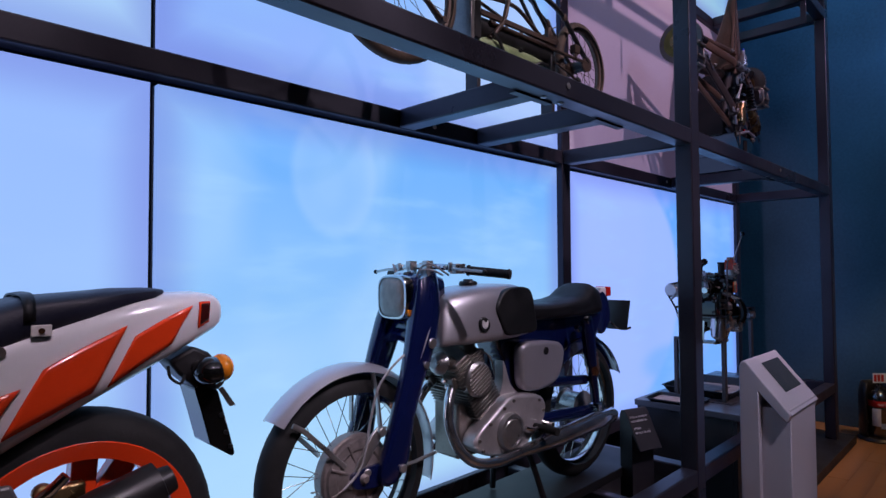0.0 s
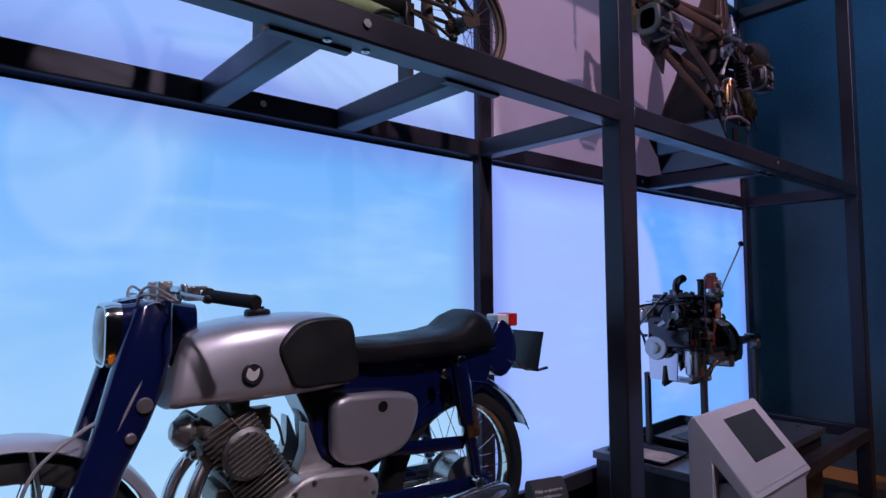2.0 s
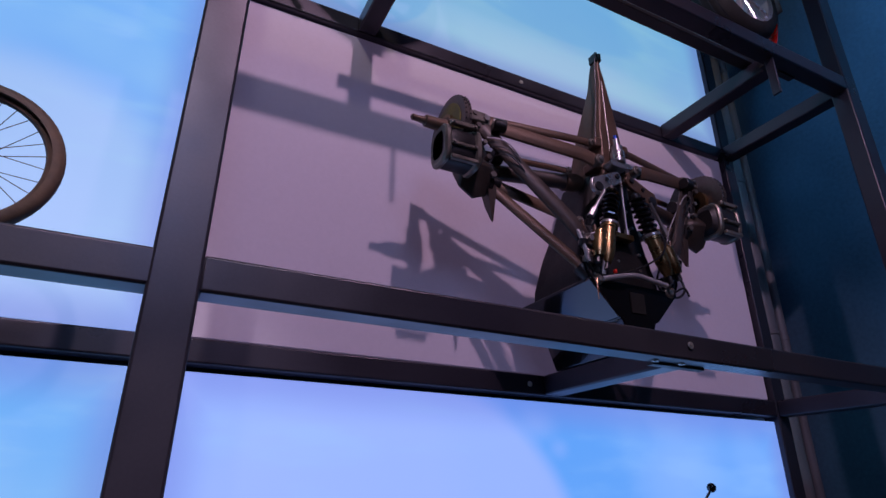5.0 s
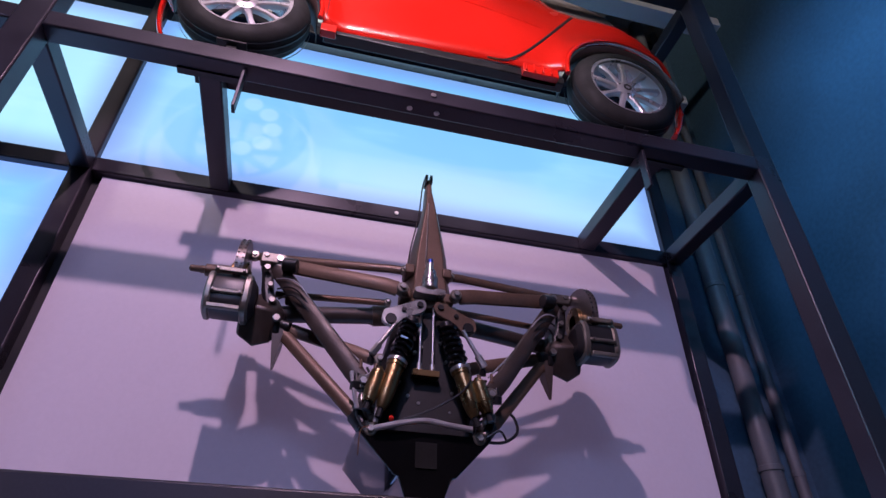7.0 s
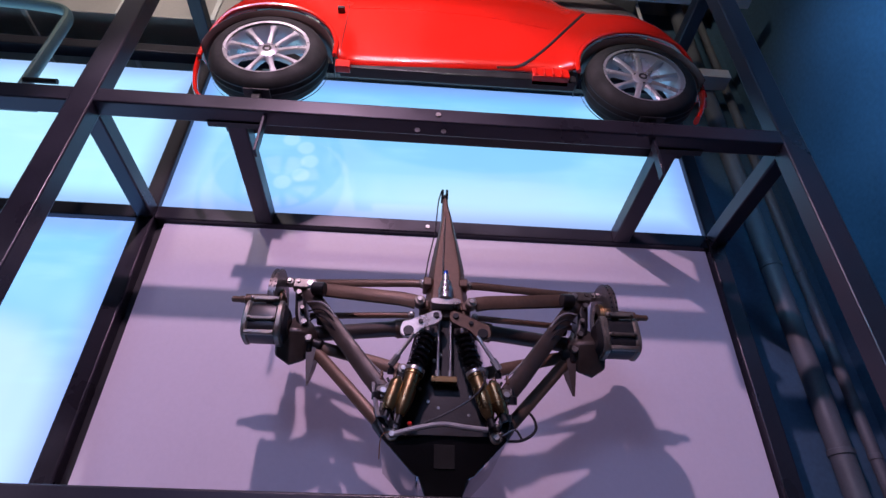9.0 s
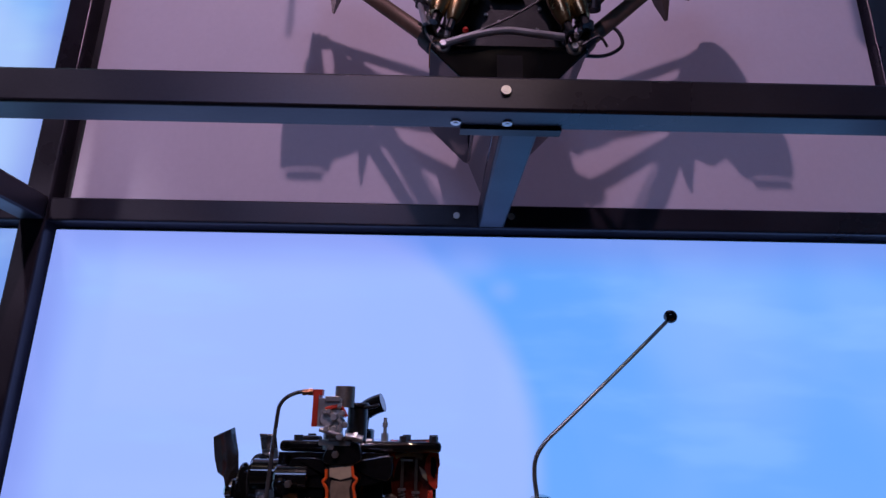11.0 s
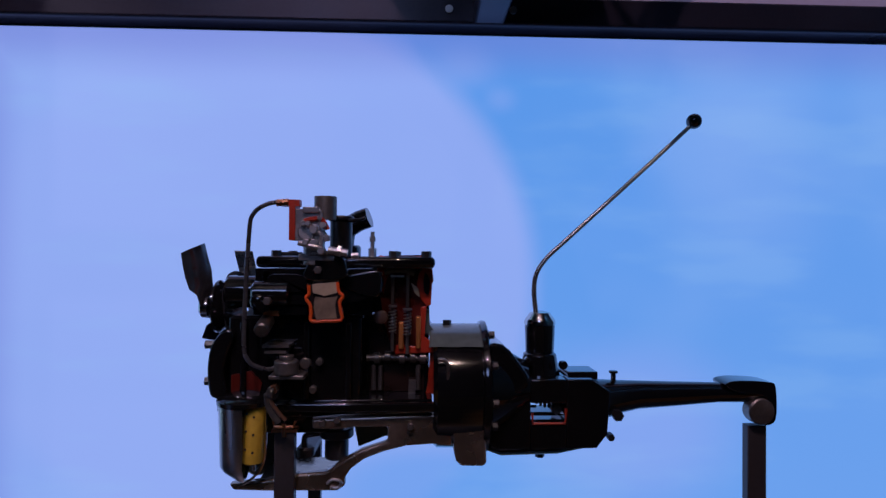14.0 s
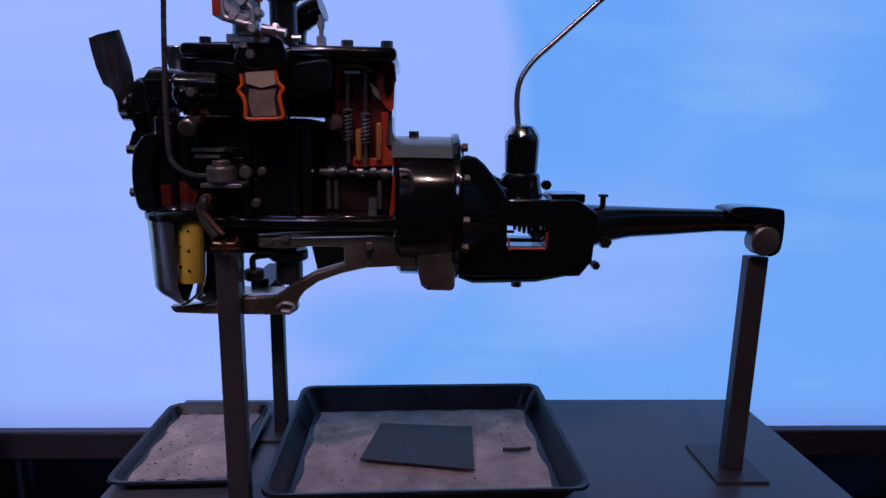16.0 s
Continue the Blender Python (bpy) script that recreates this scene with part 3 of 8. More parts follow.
# lower throat in a darkened cream, its shade put into the paint colour
part("port_throat", Shape().slab([(4.05, 1.402), (4.068, 1.399), (4.091, 1.403), (4.087, 1.386), (4.09, 1.362), (4.053, 1.36), (4.048, 1.381)], 1.3685, 1.3715), mat("shaded_cream_paint", (0.20, 0.15, 0.10), 0.6, 0, 0.5, 40), port)
# manifold
s = Shape()
s.slab(curve2([(4.033, 1.433), (4.036, 1.462), (4.046, 1.475), (4.092, 1.476), (4.105, 1.465), (4.103, 1.434)], 4), 1.366, 1.44)
part("manifold", s, BLACK_GLOSS, eng, bevel=0.006, seg=3)
part("manifold_branch", Shape().slab(curve2([(3.959, 1.432), (3.968, 1.442), (4.026, 1.439), (4.03, 1.408), (4.026, 1.411), (3.968, 1.405), (3.96, 1.422)], 4), 1.39, 1.44), BLACK_GLOSS, eng, bevel=0.008, seg=3)
part("manifold_branch", Shape().slab(curve2([(4.097, 1.437), (4.158, 1.449), (4.168, 1.441), (4.171, 1.424), (4.159, 1.399), (4.097, 1.418)], 4), 1.39, 1.44), BLACK_GLOSS, eng, bevel=0.008, seg=3)
for u, v in [(4.056, 1.451), (3.965, 1.394)]:
    part("manifold_nut", Shape().cyl((u, 1.372, v), (u, 1.358, v), 0.0075, 6, bevel=0.001), ALLOY_DARK, eng)
s = Shape()
for (u, v), r in zip([(4.05, 1.524), (4.039, 1.535), (4.066, 1.532), (4.036, 1.501), (4.073, 1.509), (4.064, 1.486), (4.06, 1.545)], (0.008, 0.005, 0.006, 0.006, 0.006, 0.007, 0.004)):
    s.cyl((u, 1.366, v), (u, 1.346, v), r, 12, bevel=0.0015)
tagged(part("throttle_screws", s, ALLOY, eng), "bright throttle screws and spindles", kind="stuff")
part("throttle_lever", Shape().tube(curve([(4.038, 1.352, 1.534), (4.05, 1.352, 1.523), (4.064, 1.352, 1.512), (4.061, 1.352, 1.486)], 4), 0.004, 8, squash=0.6), ALLOY, eng)
part("carburettor_flange", Shape().slab([(4.037, 1.477), (4.044, 1.485), (4.087, 1.486), (4.097, 1.477)], 1.362, 1.42), ALLOY_DARK, eng, bevel=0.002)
# carburettor
s = Shape()
s.box(4.012, 4.062, 1.365, 1.41, 1.505, 1.562).cyl((4.045, 1.385, 1.46), (4.045, 1.385, 1.52), 0.02, 18)
s.cyl((4.035, 1.36, 1.52), (4.035, 1.376, 1.52), 0.017, 16, bevel=0.002).cyl((4.06, 1.355, 1.512), (4.06, 1.376, 1.512), 0.012, 12)
s.cyl((4.022, 1.352, 1.50), (4.062, 1.352, 1.49), 0.005, 8).box(4.02, 4.085, 1.365, 1.41, 1.468, 1.48).box(4.028, 4.058, 1.36, 1.40, 1.555, 1.566)
s.cyl((4.05, 1.35, 1.50), (4.05, 1.36, 1.50), 0.008, 6).cyl((4.03, 1.352, 1.535), (4.03, 1.365, 1.535), 0.006, 6)
carb = part("carburettor", s, ALLOY, eng, "cast alloy carburettor with cut faces", bevel=0.003)
s = Shape().lathe([(0.021, 0), (0.021, 0.043), (0.017, 0.043), (0.017, 0.004)], 22, pose(4.064, 1.395, 1.545), arc=(0.1 * math.pi, 1.9 * math.pi))
part("air_horn", s, ALLOY_DARK, carb)
s = Shape()
s.box(4.003, 4.014, 1.362, 1.41, 1.505, 1.57).tube(curve([(4.03, 1.362, 1.54), (4.06, 1.36, 1.545), (4.074, 1.362, 1.525)], 4), 0.004, 6).box(3.985, 4.02, 1.372, 1.392, 1.568, 1.58)
part("section_rim", s, RED_CUT, carb)
s = Shape()
s.tube(curve([(4.075, 1.60, 1.476), (4.077, 1.60, 1.52), (4.086, 1.598, 1.540), (4.105, 1.59, 1.553), (4.130, 1.585, 1.562)], 6), [0.020] * 12 + [0.023] * 13, 18)
s.cyl((4.075, 1.60, 1.474), (4.075, 1.60, 1.50), 0.036, 20, bevel=0.004)
part("water_outlet", s, BLACK_GLOSS, eng, "black glossy water outlet elbow")
s = Shape().cyl((4.085, 1.46, 1.475), (4.085, 1.46, 1.545), 0.022, 18).tube([(4.10, 1.44, 1.545), (4.125, 1.435, 1.548), (4.135, 1.435, 1.552)], 0.004, 8).cyl((4.085, 1.46, 1.545), (4.085, 1.46, 1.556), 0.026, 18, bevel=0.003)
part("breather", s, BLACK_SATIN, eng, "dull breather can", bevel=0.002)
s = Shape()
s.cyl((4.075, 1.36, 1.488), (4.11, 1.36, 1.482), 0.007, 10).cyl((4.092, 1.36, 1.486), (4.098, 1.36, 1.485), 0.011, 6).cyl((4.115, 1.38, 1.478), (4.128, 1.38, 1.478), 0.005, 8)
part("linkage", s, ALLOY, eng)
s = Shape().cyl((4.148, 1.45, 1.476), (4.148, 1.45, 1.492), 0.008, 6).cyl((4.148, 1.45, 1.492), (4.148, 1.45, 1.525), 0.004, 10).cyl((4.148, 1.45, 1.505), (4.148, 1.45, 1.515), 0.006, 10)
part("spark_plug", s, ALLOY, eng)
# fuel pipe and pump
# pipe grey is darkened to carry the shadow that lies on it
part("fuel_pipe", Shape().tube(curve([(3.995, 1.37, 1.574), (3.965, 1.37, 1.572), (3.937, 1.37, 1.553), (3.929, 1.37, 1.51), (3.922, 1.37, 1.33), (3.93, 1.37, 1.285), (3.955, 1.38, 1.268), (3.975, 1.385, 1.268)], 6), 0.0042, 8), mat("shadowed_grey_pipe", (0.15, 0.15, 0.155), 0.3, 0.7, 0.2, 20), eng, "thin grey metal fuel pipe")
s = Shape().cyl((3.978, 1.372, 1.573), (4.0, 1.372, 1.575), 0.007, 6)
part("pipe_union", s, COPPER, eng)
s = Shape()
s.cyl((3.995, 1.39, 1.255), (3.995, 1.39, 1.283), 0.023, 18, bevel=0.003).cyl((3.995, 1.39, 1.283), (3.995, 1.39, 1.292), 0.014, 14).box(3.965, 4.03, 1.375, 1.43, 1.248, 1.256)
s.cyl((3.968, 1.375, 1.225), (3.98, 1.37, 1.225), 0.012, 12).tube(curve([(3.965, 1.372, 1.225), (3.968, 1.372, 1.20), (3.985, 1.375, 1.17)], 4), 0.007, 8)
part("fuel_pump", s, ALLOY_DARK, eng, "dull alloy fuel pump", bevel=0.002)
s = Shape()
s.box(3.955, 3.995, 1.385, 1.43, 1.295, 1.30).box(3.95, 4.0, 1.388, 1.43, 1.305, 1.31).cyl((3.955, 1.36, 1.34), (3.955, 1.41, 1.355), 0.014, 14, bevel=0.003)
part("coil_bracket", s, ALLOY_DARK, eng)
part("priming_lever", Shape().tube(curve([(3.971, 1.37, 1.227), (3.979, 1.37, 1.236), (3.97, 1.37, 1.217), (3.984, 1.37, 1.193), (3.999, 1.37, 1.176)], 5), 0.0038, 8), COPPER, eng, "small coppery priming lever")
part("brass_union", Shape().cyl((3.976, 1.39, 1.232), (3.976, 1.366, 1.232), 0.009, 6, bevel=0.002), COPPER, eng)
part("name_plate", Shape().box(3.949, 3.979, 1.396, 1.402, 1.363, 1.374), COPPER, eng, bevel=0.001)
part("oil_light_bulb", Shape().ball((3.944, 1.40, 1.405), 0.014, 14, (1.2, 0.8, 0.9)), mat("dark_red_gloss", (0.06, 0.006, 0.005), 0.15, 0, 0.2, 12, coat=0.4), eng)
# dynamo side boss, distributor
s = Shape()
xcyl(s, 3.93, 4.0, 1.40, 1.405, 0.024, 20, bevel=0.004)
s.cyl((3.955, 1.372, 1.385), (3.955, 1.385, 1.385), 0.013, 14).ball((3.945, 1.39, 1.392), 0.02)
part("water_pump", s, BLACK_GLOSS, eng)
# timing cover, pulleys, fan
s = Shape()
s.slab(curve2([(3.854, 1.317), (3.869, 1.332), (3.887, 1.334), (3.888, 1.315), (3.877, 1.285), (3.871, 1.249), (3.877, 1.208), (3.85, 1.206), (3.842, 1.229), (3.84, 1.264), (3.845, 1.3)], 3), 1.415, 1.62)
part("timing_cover", s, BLACK_GLOSS, eng, bevel=0.010, seg=3)
for z, y in ((1.305, 1.43), (1.235, 1.43), (1.26, 1.66)):
    part("cover_bolt", xcyl(Shape(), 3.832, 3.862, y, z, 0.0085, 6), BLACK_SATIN, eng)
s = Shape()
m = pose(3.845, 1.50, 1.372, 0, -90, 0)
s.lathe([(0.01, -0.03), (0.045, -0.03), (0.052, -0.018), (0.040, -0.006), (0.054, 0.008), (0.054, 0.012), (0.02, 0.012), (0.018, 0.03), (0.01, 0.032)], 30, m)
xcyl(s, 3.862, 3.935, 1.46, 1.405, 0.032, 24, bevel=0.006)
part("fan_pulley", s, BLACK_GLOSS, eng)
s = Shape()
xcyl(s, 3.809, 3.829, 1.47, 1.373, 0.022, 20, bevel=0.004)
part("pump_nose", s, CHROME, eng)
FAN = mat("dark_polished_blade", (0.16, 0.15, 0.15), 0.16, 0.9, 0.5, 16, 0.08, 50)
rings = []
for (x0, z0), (x1, z1) in zip([(3.779, 1.48), (3.782, 1.46), (3.787, 1.435), (3.796, 1.409), (3.81, 1.399), (3.818, 1.374)], [(3.809, 1.5), (3.815, 1.476), (3.823, 1.447), (3.825, 1.425), (3.827, 1.411), (3.827, 1.383)]):
    rings.append([(x0, 1.440, z0), (x0 * 0.6 + x1 * 0.4, 1.450, z0 * 0.6 + z1 * 0.4), (x1, 1.478, z1), (x1 + 0.001, 1.482, z1), (x0 * 0.6 + x1 * 0.4, 1.455, z0 * 0.6 + z1 * 0.4), (x0 - 0.001, 1.444, z0)])
part("fan_blade", Shape().loft(rings), FAN, eng, "twisted dark polished fan blade", bevel=0.0008)
low_blade = [[(p[0] + 0.012, p[1] + 0.06, 2.742 - p[2]) for p in r] for r in rings[2:]]
part("fan_blade", Shape().loft(low_blade), FAN, eng, "twisted dark polished fan blade", bevel=0.0008)
s = Shape()
m = pose(3.868, 1.60, 1.20, 0, -90, 0)
s.lathe([(0.02, 0), (0.058, 0), (0.062, 0.008), (0.046, 0.016), (0.062, 0.024), (0.058, 0.032), (0.03, 0.032), (0.026, 0.046), (0.008, 0.05)], 30, m)
part("crank_pulley", s, ALLOY, eng, "bright crank pulley")
s = Shape()
m = pose(3.862, 1.705, 1.37, 0, -90, 0)
s.lathe([(0.01, 0.02), (0.036, 0.02), (0.04, 0.012), (0.03, 0.006), (0.04, 0.0), (0.04, -0.004), (0.05, -0.006), (0.05, -0.15), (0.03, -0.155)], 26, m)
part("dynamo", s, ALLOY, eng, "alloy ended dynamo with its pulley")
belt = [(3.862, y, z) for y, z in ((1.455, 1.37), (1.46, 1.42), (1.50, 1.438), (1.58, 1.43), (1.70, 1.412), (1.745, 1.375), (1.73, 1.335), (1.68, 1.25), (1.655, 1.175), (1.60, 1.145), (1.545, 1.18))]
part("belt", Shape().tube(curve(belt, 4, True), 0.006, 8, True), RUBBER, eng)
s = Shape().bar((3.868, 1.545, 1.485), (3.862, 1.715, 1.30), 0.004, 0.038, (1, 0, 0)).bar((3.866, 1.56, 1.44), (3.866, 1.66, 1.44), 0.005, 0.016, (1, 0, 0))
part("dynamo_bracket", s, ALLOY, eng, "bright slotted dynamo bracket", bevel=0.001)
m = pose(3.862, 1.545, 1.292, 0, -90, 0)
part("timing_ring", Shape().lathe([(0.030, 0.0), (0.05, 0.0), (0.054, 0.006), (0.05, 0.012), (0.034, 0.012), (0.03, 0.004), (0.03, 0.0)], 32, m), ALLOY, eng, "bright timing cover ring")
part("sump_end", Shape().slab([(1.505, 1.175), (1.675, 1.175), (1.668, 1.03), (1.515, 1.03)], 0.0, 0.008, Matrix(((0, -1, 0, 3.906), (1, 0, 0, 0), (0, 0, 1, 0), (0, 0, 0, 1)))), CHROME, eng, "polished flat sump end", bevel=0.003)
# oil filter
FZ, FH = 1.046, 0.147
s = Shape().lathe([(0.044, 0), (0.053, 0.002), (0.054, 0.010), (0.048, 0.016), (0.03, 0.022), (0.012, 0.026)], 30, pose(3.911, 1.425, FZ + FH))
part("filter_head", s, BLACK_GLOSS, eng)
BOWL = mat("brushed_bright_bowl", (0.55, 0.53, 0.52), 0.22, 1.0, 0.2, 9, 0.02, 120, stretch=(1, 1, 0.1))
s = Shape().lathe([(0.008, 0.0), (0.014, 0.002), (0.040, 0.024), (0.046, 0.034), (0.050, FH), (0.0485, FH), (0.0445, 0.036), (0.012, 0.004)], 36, pose(3.911, 1.425, FZ), arc=(0.5 * math.pi, 1.55 * math.pi), cap=False)
part("filter_bowl", s, BOWL, eng, "polished cut filter bowl")
s = Shape().lathe([(0.0, 0), (0.0185, 0), (0.0185, 0.102), (0.016, 0.106), (0.0, 0.106)], 24, pose(3.93, 1.405, 1.089, 0, 2, 0))
felt = part("filter_felt", s, YELLOW_FELT, eng, "yellow filter element with black holes")
s = Shape()
for k in range(3):
    for a in (-120, -75):
        p = Vector((3.93 + 0.001 * k, 1.405, 1.089 + 0.022 + 0.033 * k + 0.006 * (a < -100))) + Vector((math.cos(radians(a)), math.sin(radians(a)), 0)) * 0.0184
        s.ball(p, 0.0026, 8)
tagged(part("holes", s, BLACK_SATIN, felt), "small black holes", kind="stuff")
part("bowl_rim", Shape().tube(curve([(3.956, 1.402, 1.188), (3.954, 1.402, 1.11), (3.947, 1.402, 1.078), (3.931, 1.402, 1.059), (3.913, 1.402, 1.047)], 4), 0.0028, 6), CHROME, eng)
# sump: open side showing the oil pump
SUMP = mat("polished_brown_alloy", (0.42, 0.34, 0.27), 0.26, 0.9, 0.45, 11, 0.06, 70)
s = Shape()
s.slab([(4.035, 1.161), (4.305, 1.171), (4.307, 1.107), (4.27, 1.111), (4.219, 1.108), (4.174, 1.097), (4.137, 1.083), (4.111, 1.064), (4.099, 1.046), (4.101, 1.032), (4.085, 1.022), (3.944, 1.023), (3.887, 1.025), (3.878, 1.037), (3.945, 1.043), (4.008, 1.055), (4.065, 1.059), (4.091, 1.078), (4.131, 1.101), (4.182, 1.117), (4.182, 1.145), (4.124, 1.145), (4.08, 1.14), (4.036, 1.142)], 1.430, 1.452)
sump = part("sump", s, SUMP, eng, "polished brownish cut sump", bevel=0.005, seg=3)
part("sump_floor", Shape().box(3.925, 4.075, 1.453, 1.60, 1.022, 1.03), SUMP, sump)
part("sump_back", Shape().slab([(4.096, 1.113), (4.154, 1.114), (4.293, 1.138), (4.294, 1.078), (4.168, 1.076), (4.109, 1.053)], 1.60, 1.61), mat("olive_sump_inside", (0.10, 0.09, 0.05), 0.5, 0, 0.4, 20), sump)
part("sump_back", Shape().slab([(3.888, 1.104), (3.966, 1.105), (3.963, 1.014), (3.889, 0.999), (3.868, 1.011)], 1.575, 1.585), mat("olive_filter_bay", (0.045, 0.045, 0.03), 0.5, 0, 0.4, 20), sump)
part("sump_bead", Shape().tube([(4.039, 1.427, 1.165), (4.145, 1.427, 1.174), (4.283, 1.427, 1.177)], 0.003, 8), ALLOY_DARK, sump)
for u, v in [(4.057, 1.155), (4.085, 1.161), (4.226, 1.148)]:
    part("sump_bolt", Shape().cyl((u, 1.43, v), (u, 1.418, v), 0.007, 6, bevel=0.001), ALLOY_DARK, sump)
s = Shape()
px, pz = (4.077, 1.07)
s.cyl((px, 1.48, pz), (px, 1.48, pz + 0.05), 0.024, 18, bevel=0.003).cyl((px, 1.48, pz + 0.042), (px, 1.48, pz + 0.062), 0.034, 20, bevel=0.003).cyl((px, 1.48, pz + 0.06), (px, 1.48, pz + 0.085), 0.014, 12)
s.tube(curve([(px - 0.02, 1.475, pz + 0.052), (px - 0.05, 1.47, pz + 0.05), (px - 0.062, 1.47, pz + 0.044), (px - 0.062, 1.47, pz + 0.02)], 4), 0.006, 8)
s.cyl((px - 0.06, 1.47, pz + 0.006), (px - 0.06, 1.47, pz + 0.026), 0.018, 14, bevel=0.003)
part("oil_pump", s, BLACK_SATIN, eng)
part("drain_lip", Shape().tube(curve([(4.066, 1.428, 1.037), (4.076, 1.428, 1.045), (4.093, 1.428, 1.041), (4.088, 1.428, 1.03), (4.072, 1.428, 1.031)], 4), 0.003, 8), ALLOY, eng)
# flywheel housing, gearbox, extension
m = pose(4.27, YC, 1.205, 0, 90, 0)
s = Shape().lathe([(0.06, 0.0), (0.118, 0.0), (0.126, 0.008), (0.127, 0.05), (0.124, 0.098), (0.116, 0.106), (0.100, 0.108), (0.085, 0.14), (0.07, 0.165), (0.05, 0.20)], 44, m)
part("bell_housing", s, BLACK_GLOSS, eng)
PALE_RIM = mat("pale_green_grey_enamel", (0.13, 0.165, 0.15), 0.2, 0, 0.3, 12, 0.02, 70, coat=0.3)
part("housing_top", Shape().lathe([(0.1285, 0.0), (0.1315, 0.004), (0.1315, 0.104), (0.1285, 0.108)], 18, pose(4.262, YC, 1.203, 0, 90, 0), arc=(0.76 * math.pi, 1.24 * math.pi)), PALE_RIM, eng, "pale grey-green housing top")
part("housing_face", Shape().slab([(4.245, 1.374), (4.262, 1.37), (4.263, 1.337), (4.273, 1.325), (4.273, 1.316), (4.249, 1.317)], 1.484, 1.60), PALE_RIM, eng, bevel=0.003)
part("housing_stud", Shape().cyl((4.30, YC - 0.01, 1.325), (4.30, YC - 0.01, 1.343), 0.009, 6), BLACK_SATIN, eng)
part("housing_flange", Shape().lathe([(0.10, 0.0), (0.134, 0.002), (0.136, 0.008), (0.136, 0.014), (0.128, 0.018), (0.10, 0.02)], 44, pose(4.366, YC, 1.205, 0, 90, 0)), BLACK_GLOSS, eng)
for a in (150, 200, 240, 275, 300):
    part("flange_bolt", xcyl(Shape(), 4.386, 4.396, YC + 0.118 * math.sin(radians(a)), 1.205 - 0.118 * math.cos(radians(a)), 0.0085, 6), BLACK_SATIN, eng)
part("housing_cover", Shape().slab([(4.294, 1.165), (4.371, 1.169), (4.375, 1.076), (4.369, 1.069), (4.325, 1.07), (4.315, 1.079), (4.31, 1.099), (4.308, 1.146), (4.294, 1.151)], 1.425, 1.60), SUMP, eng, "bronze coloured polished housing cover", bevel=0.010, seg=3)
part("cover_bead", Shape().tube([(4.295, 1.422, 1.169), (4.334, 1.422, 1.17), (4.372, 1.422, 1.172)], 0.0045, 8), CHROME, eng)
part("housing_seam", Shape().tube(curve([(4.278, 1.412, 1.279), (4.292, 1.412, 1.277), (4.298, 1.412, 1.26), (4.295, 1.412, 1.225)], 4), 0.0035, 8), ALLOY_DARK, eng)
s = Shape()
s.slab(curve2([(4.37, 1.29), (4.41, 1.30), (4.45, 1.255), (4.465, 1.225), (4.44, 1.20), (4.40, 1.215)], 3), 1.46, 1.60)
part("housing_rib", s, BLACK_GLOSS, eng, bevel=0.006)
WX0, WX1, WZ0, WZ1 = 4.472, 4.547, 1.135, 1.176
s = Shape()
s.slab([(4.37, 1.18), (4.385, 1.095), (4.40, 1.08), (WX0, 1.081), (WX0, 1.225), (4.43, 1.225)], 1.485, 1.635)
s.slab([(WX1, 1.082), (4.61, 1.083), (4.632, 1.112), (4.638, 1.20), (4.60, 1.225), (WX1, 1.225)], 1.485, 1.635)
s.slab([(WX0, WZ1), (WX1, WZ1), (WX1, 1.225), (WX0, 1.225)], 1.485, 1.635)
s.slab([(WX0, 1.081), (WX1, 1.082), (WX1, WZ0), (WX0, WZ0)], 1.485, 1.635)
gearbox = part("gearbox", s, BLACK_GLOSS, eng, bevel=0.003)
part("gearbox_foot", Shape().slab([(4.38, 1.082), (4.41, 1.068), (4.53, 1.071), (4.61, 1.086), (4.60, 1.092), (4.40, 1.092)], 1.50, 1.62), BLACK_GLOSS, gearbox, bevel=0.006)
part("foot_edge", Shape().tube([(4.385, 1.497, 1.079), (4.412, 1.497, 1.069), (4.53, 1.497, 1.072), (4.60, 1.497, 1.086)], 0.003, 6), PALE_RIM, gearbox)
part("window_rim", Shape().tube([(WX0 + 0.003, 1.484, WZ0 + 0.02), (WX0 + 0.004, 1.484, WZ0), (WX1 - 0.004, 1.484, WZ0), (WX1 - 0.002, 1.484, WZ0 + 0.03)], 0.003, 6), RED_CUT, gearbox)
part("layshaft", xcyl(xcyl(Shape(), WX0, WX1, 1.53, WZ0 + 0.008, 0.004, 12), WX0, WX0 + 0.02, 1.53, WZ0 + 0.024, 0.003, 10), CHROME, gearbox, "bright gear shaft seen in the window")
s = Shape()
for k in range(7):
    a = WX0 + 0.022 + 0.009 * k
    h = 0.012 + 0.010 * math.sin(math.pi * (k + 0.5) / 7)
    s.cyl((a, 1.54, WZ1 + 0.002), (a, 1.536, WZ1 - h), 0.0055, 6, 0.003)
tagged(part("gear_teeth", s, ALLOY_DARK, gearbox), "dark gear teeth", kind="stuff")
part("gear_end", Shape().cyl((WX1 - 0.012, 1.52, WZ0 + 0.02), (WX1 - 0.012, 1.56, WZ0 + 0.02), 0.012, 14, bevel=0.003), ALLOY_DARK, gearbox)
s = Shape()
s.cyl((4.505, 1.56, 1.215), (4.505, 1.56, 1.27), 0.044, 20, 0.036, 0.004).cyl((4.505, 1.56, 1.27), (4.505, 1.56, 1.33), 0.031, 20, 0.033)
s.box(4.455, 4.56, 1.52, 1.60, 1.205, 1.225).box(4.56, 4.625, 1.53, 1.60, 1.215, 1.232)
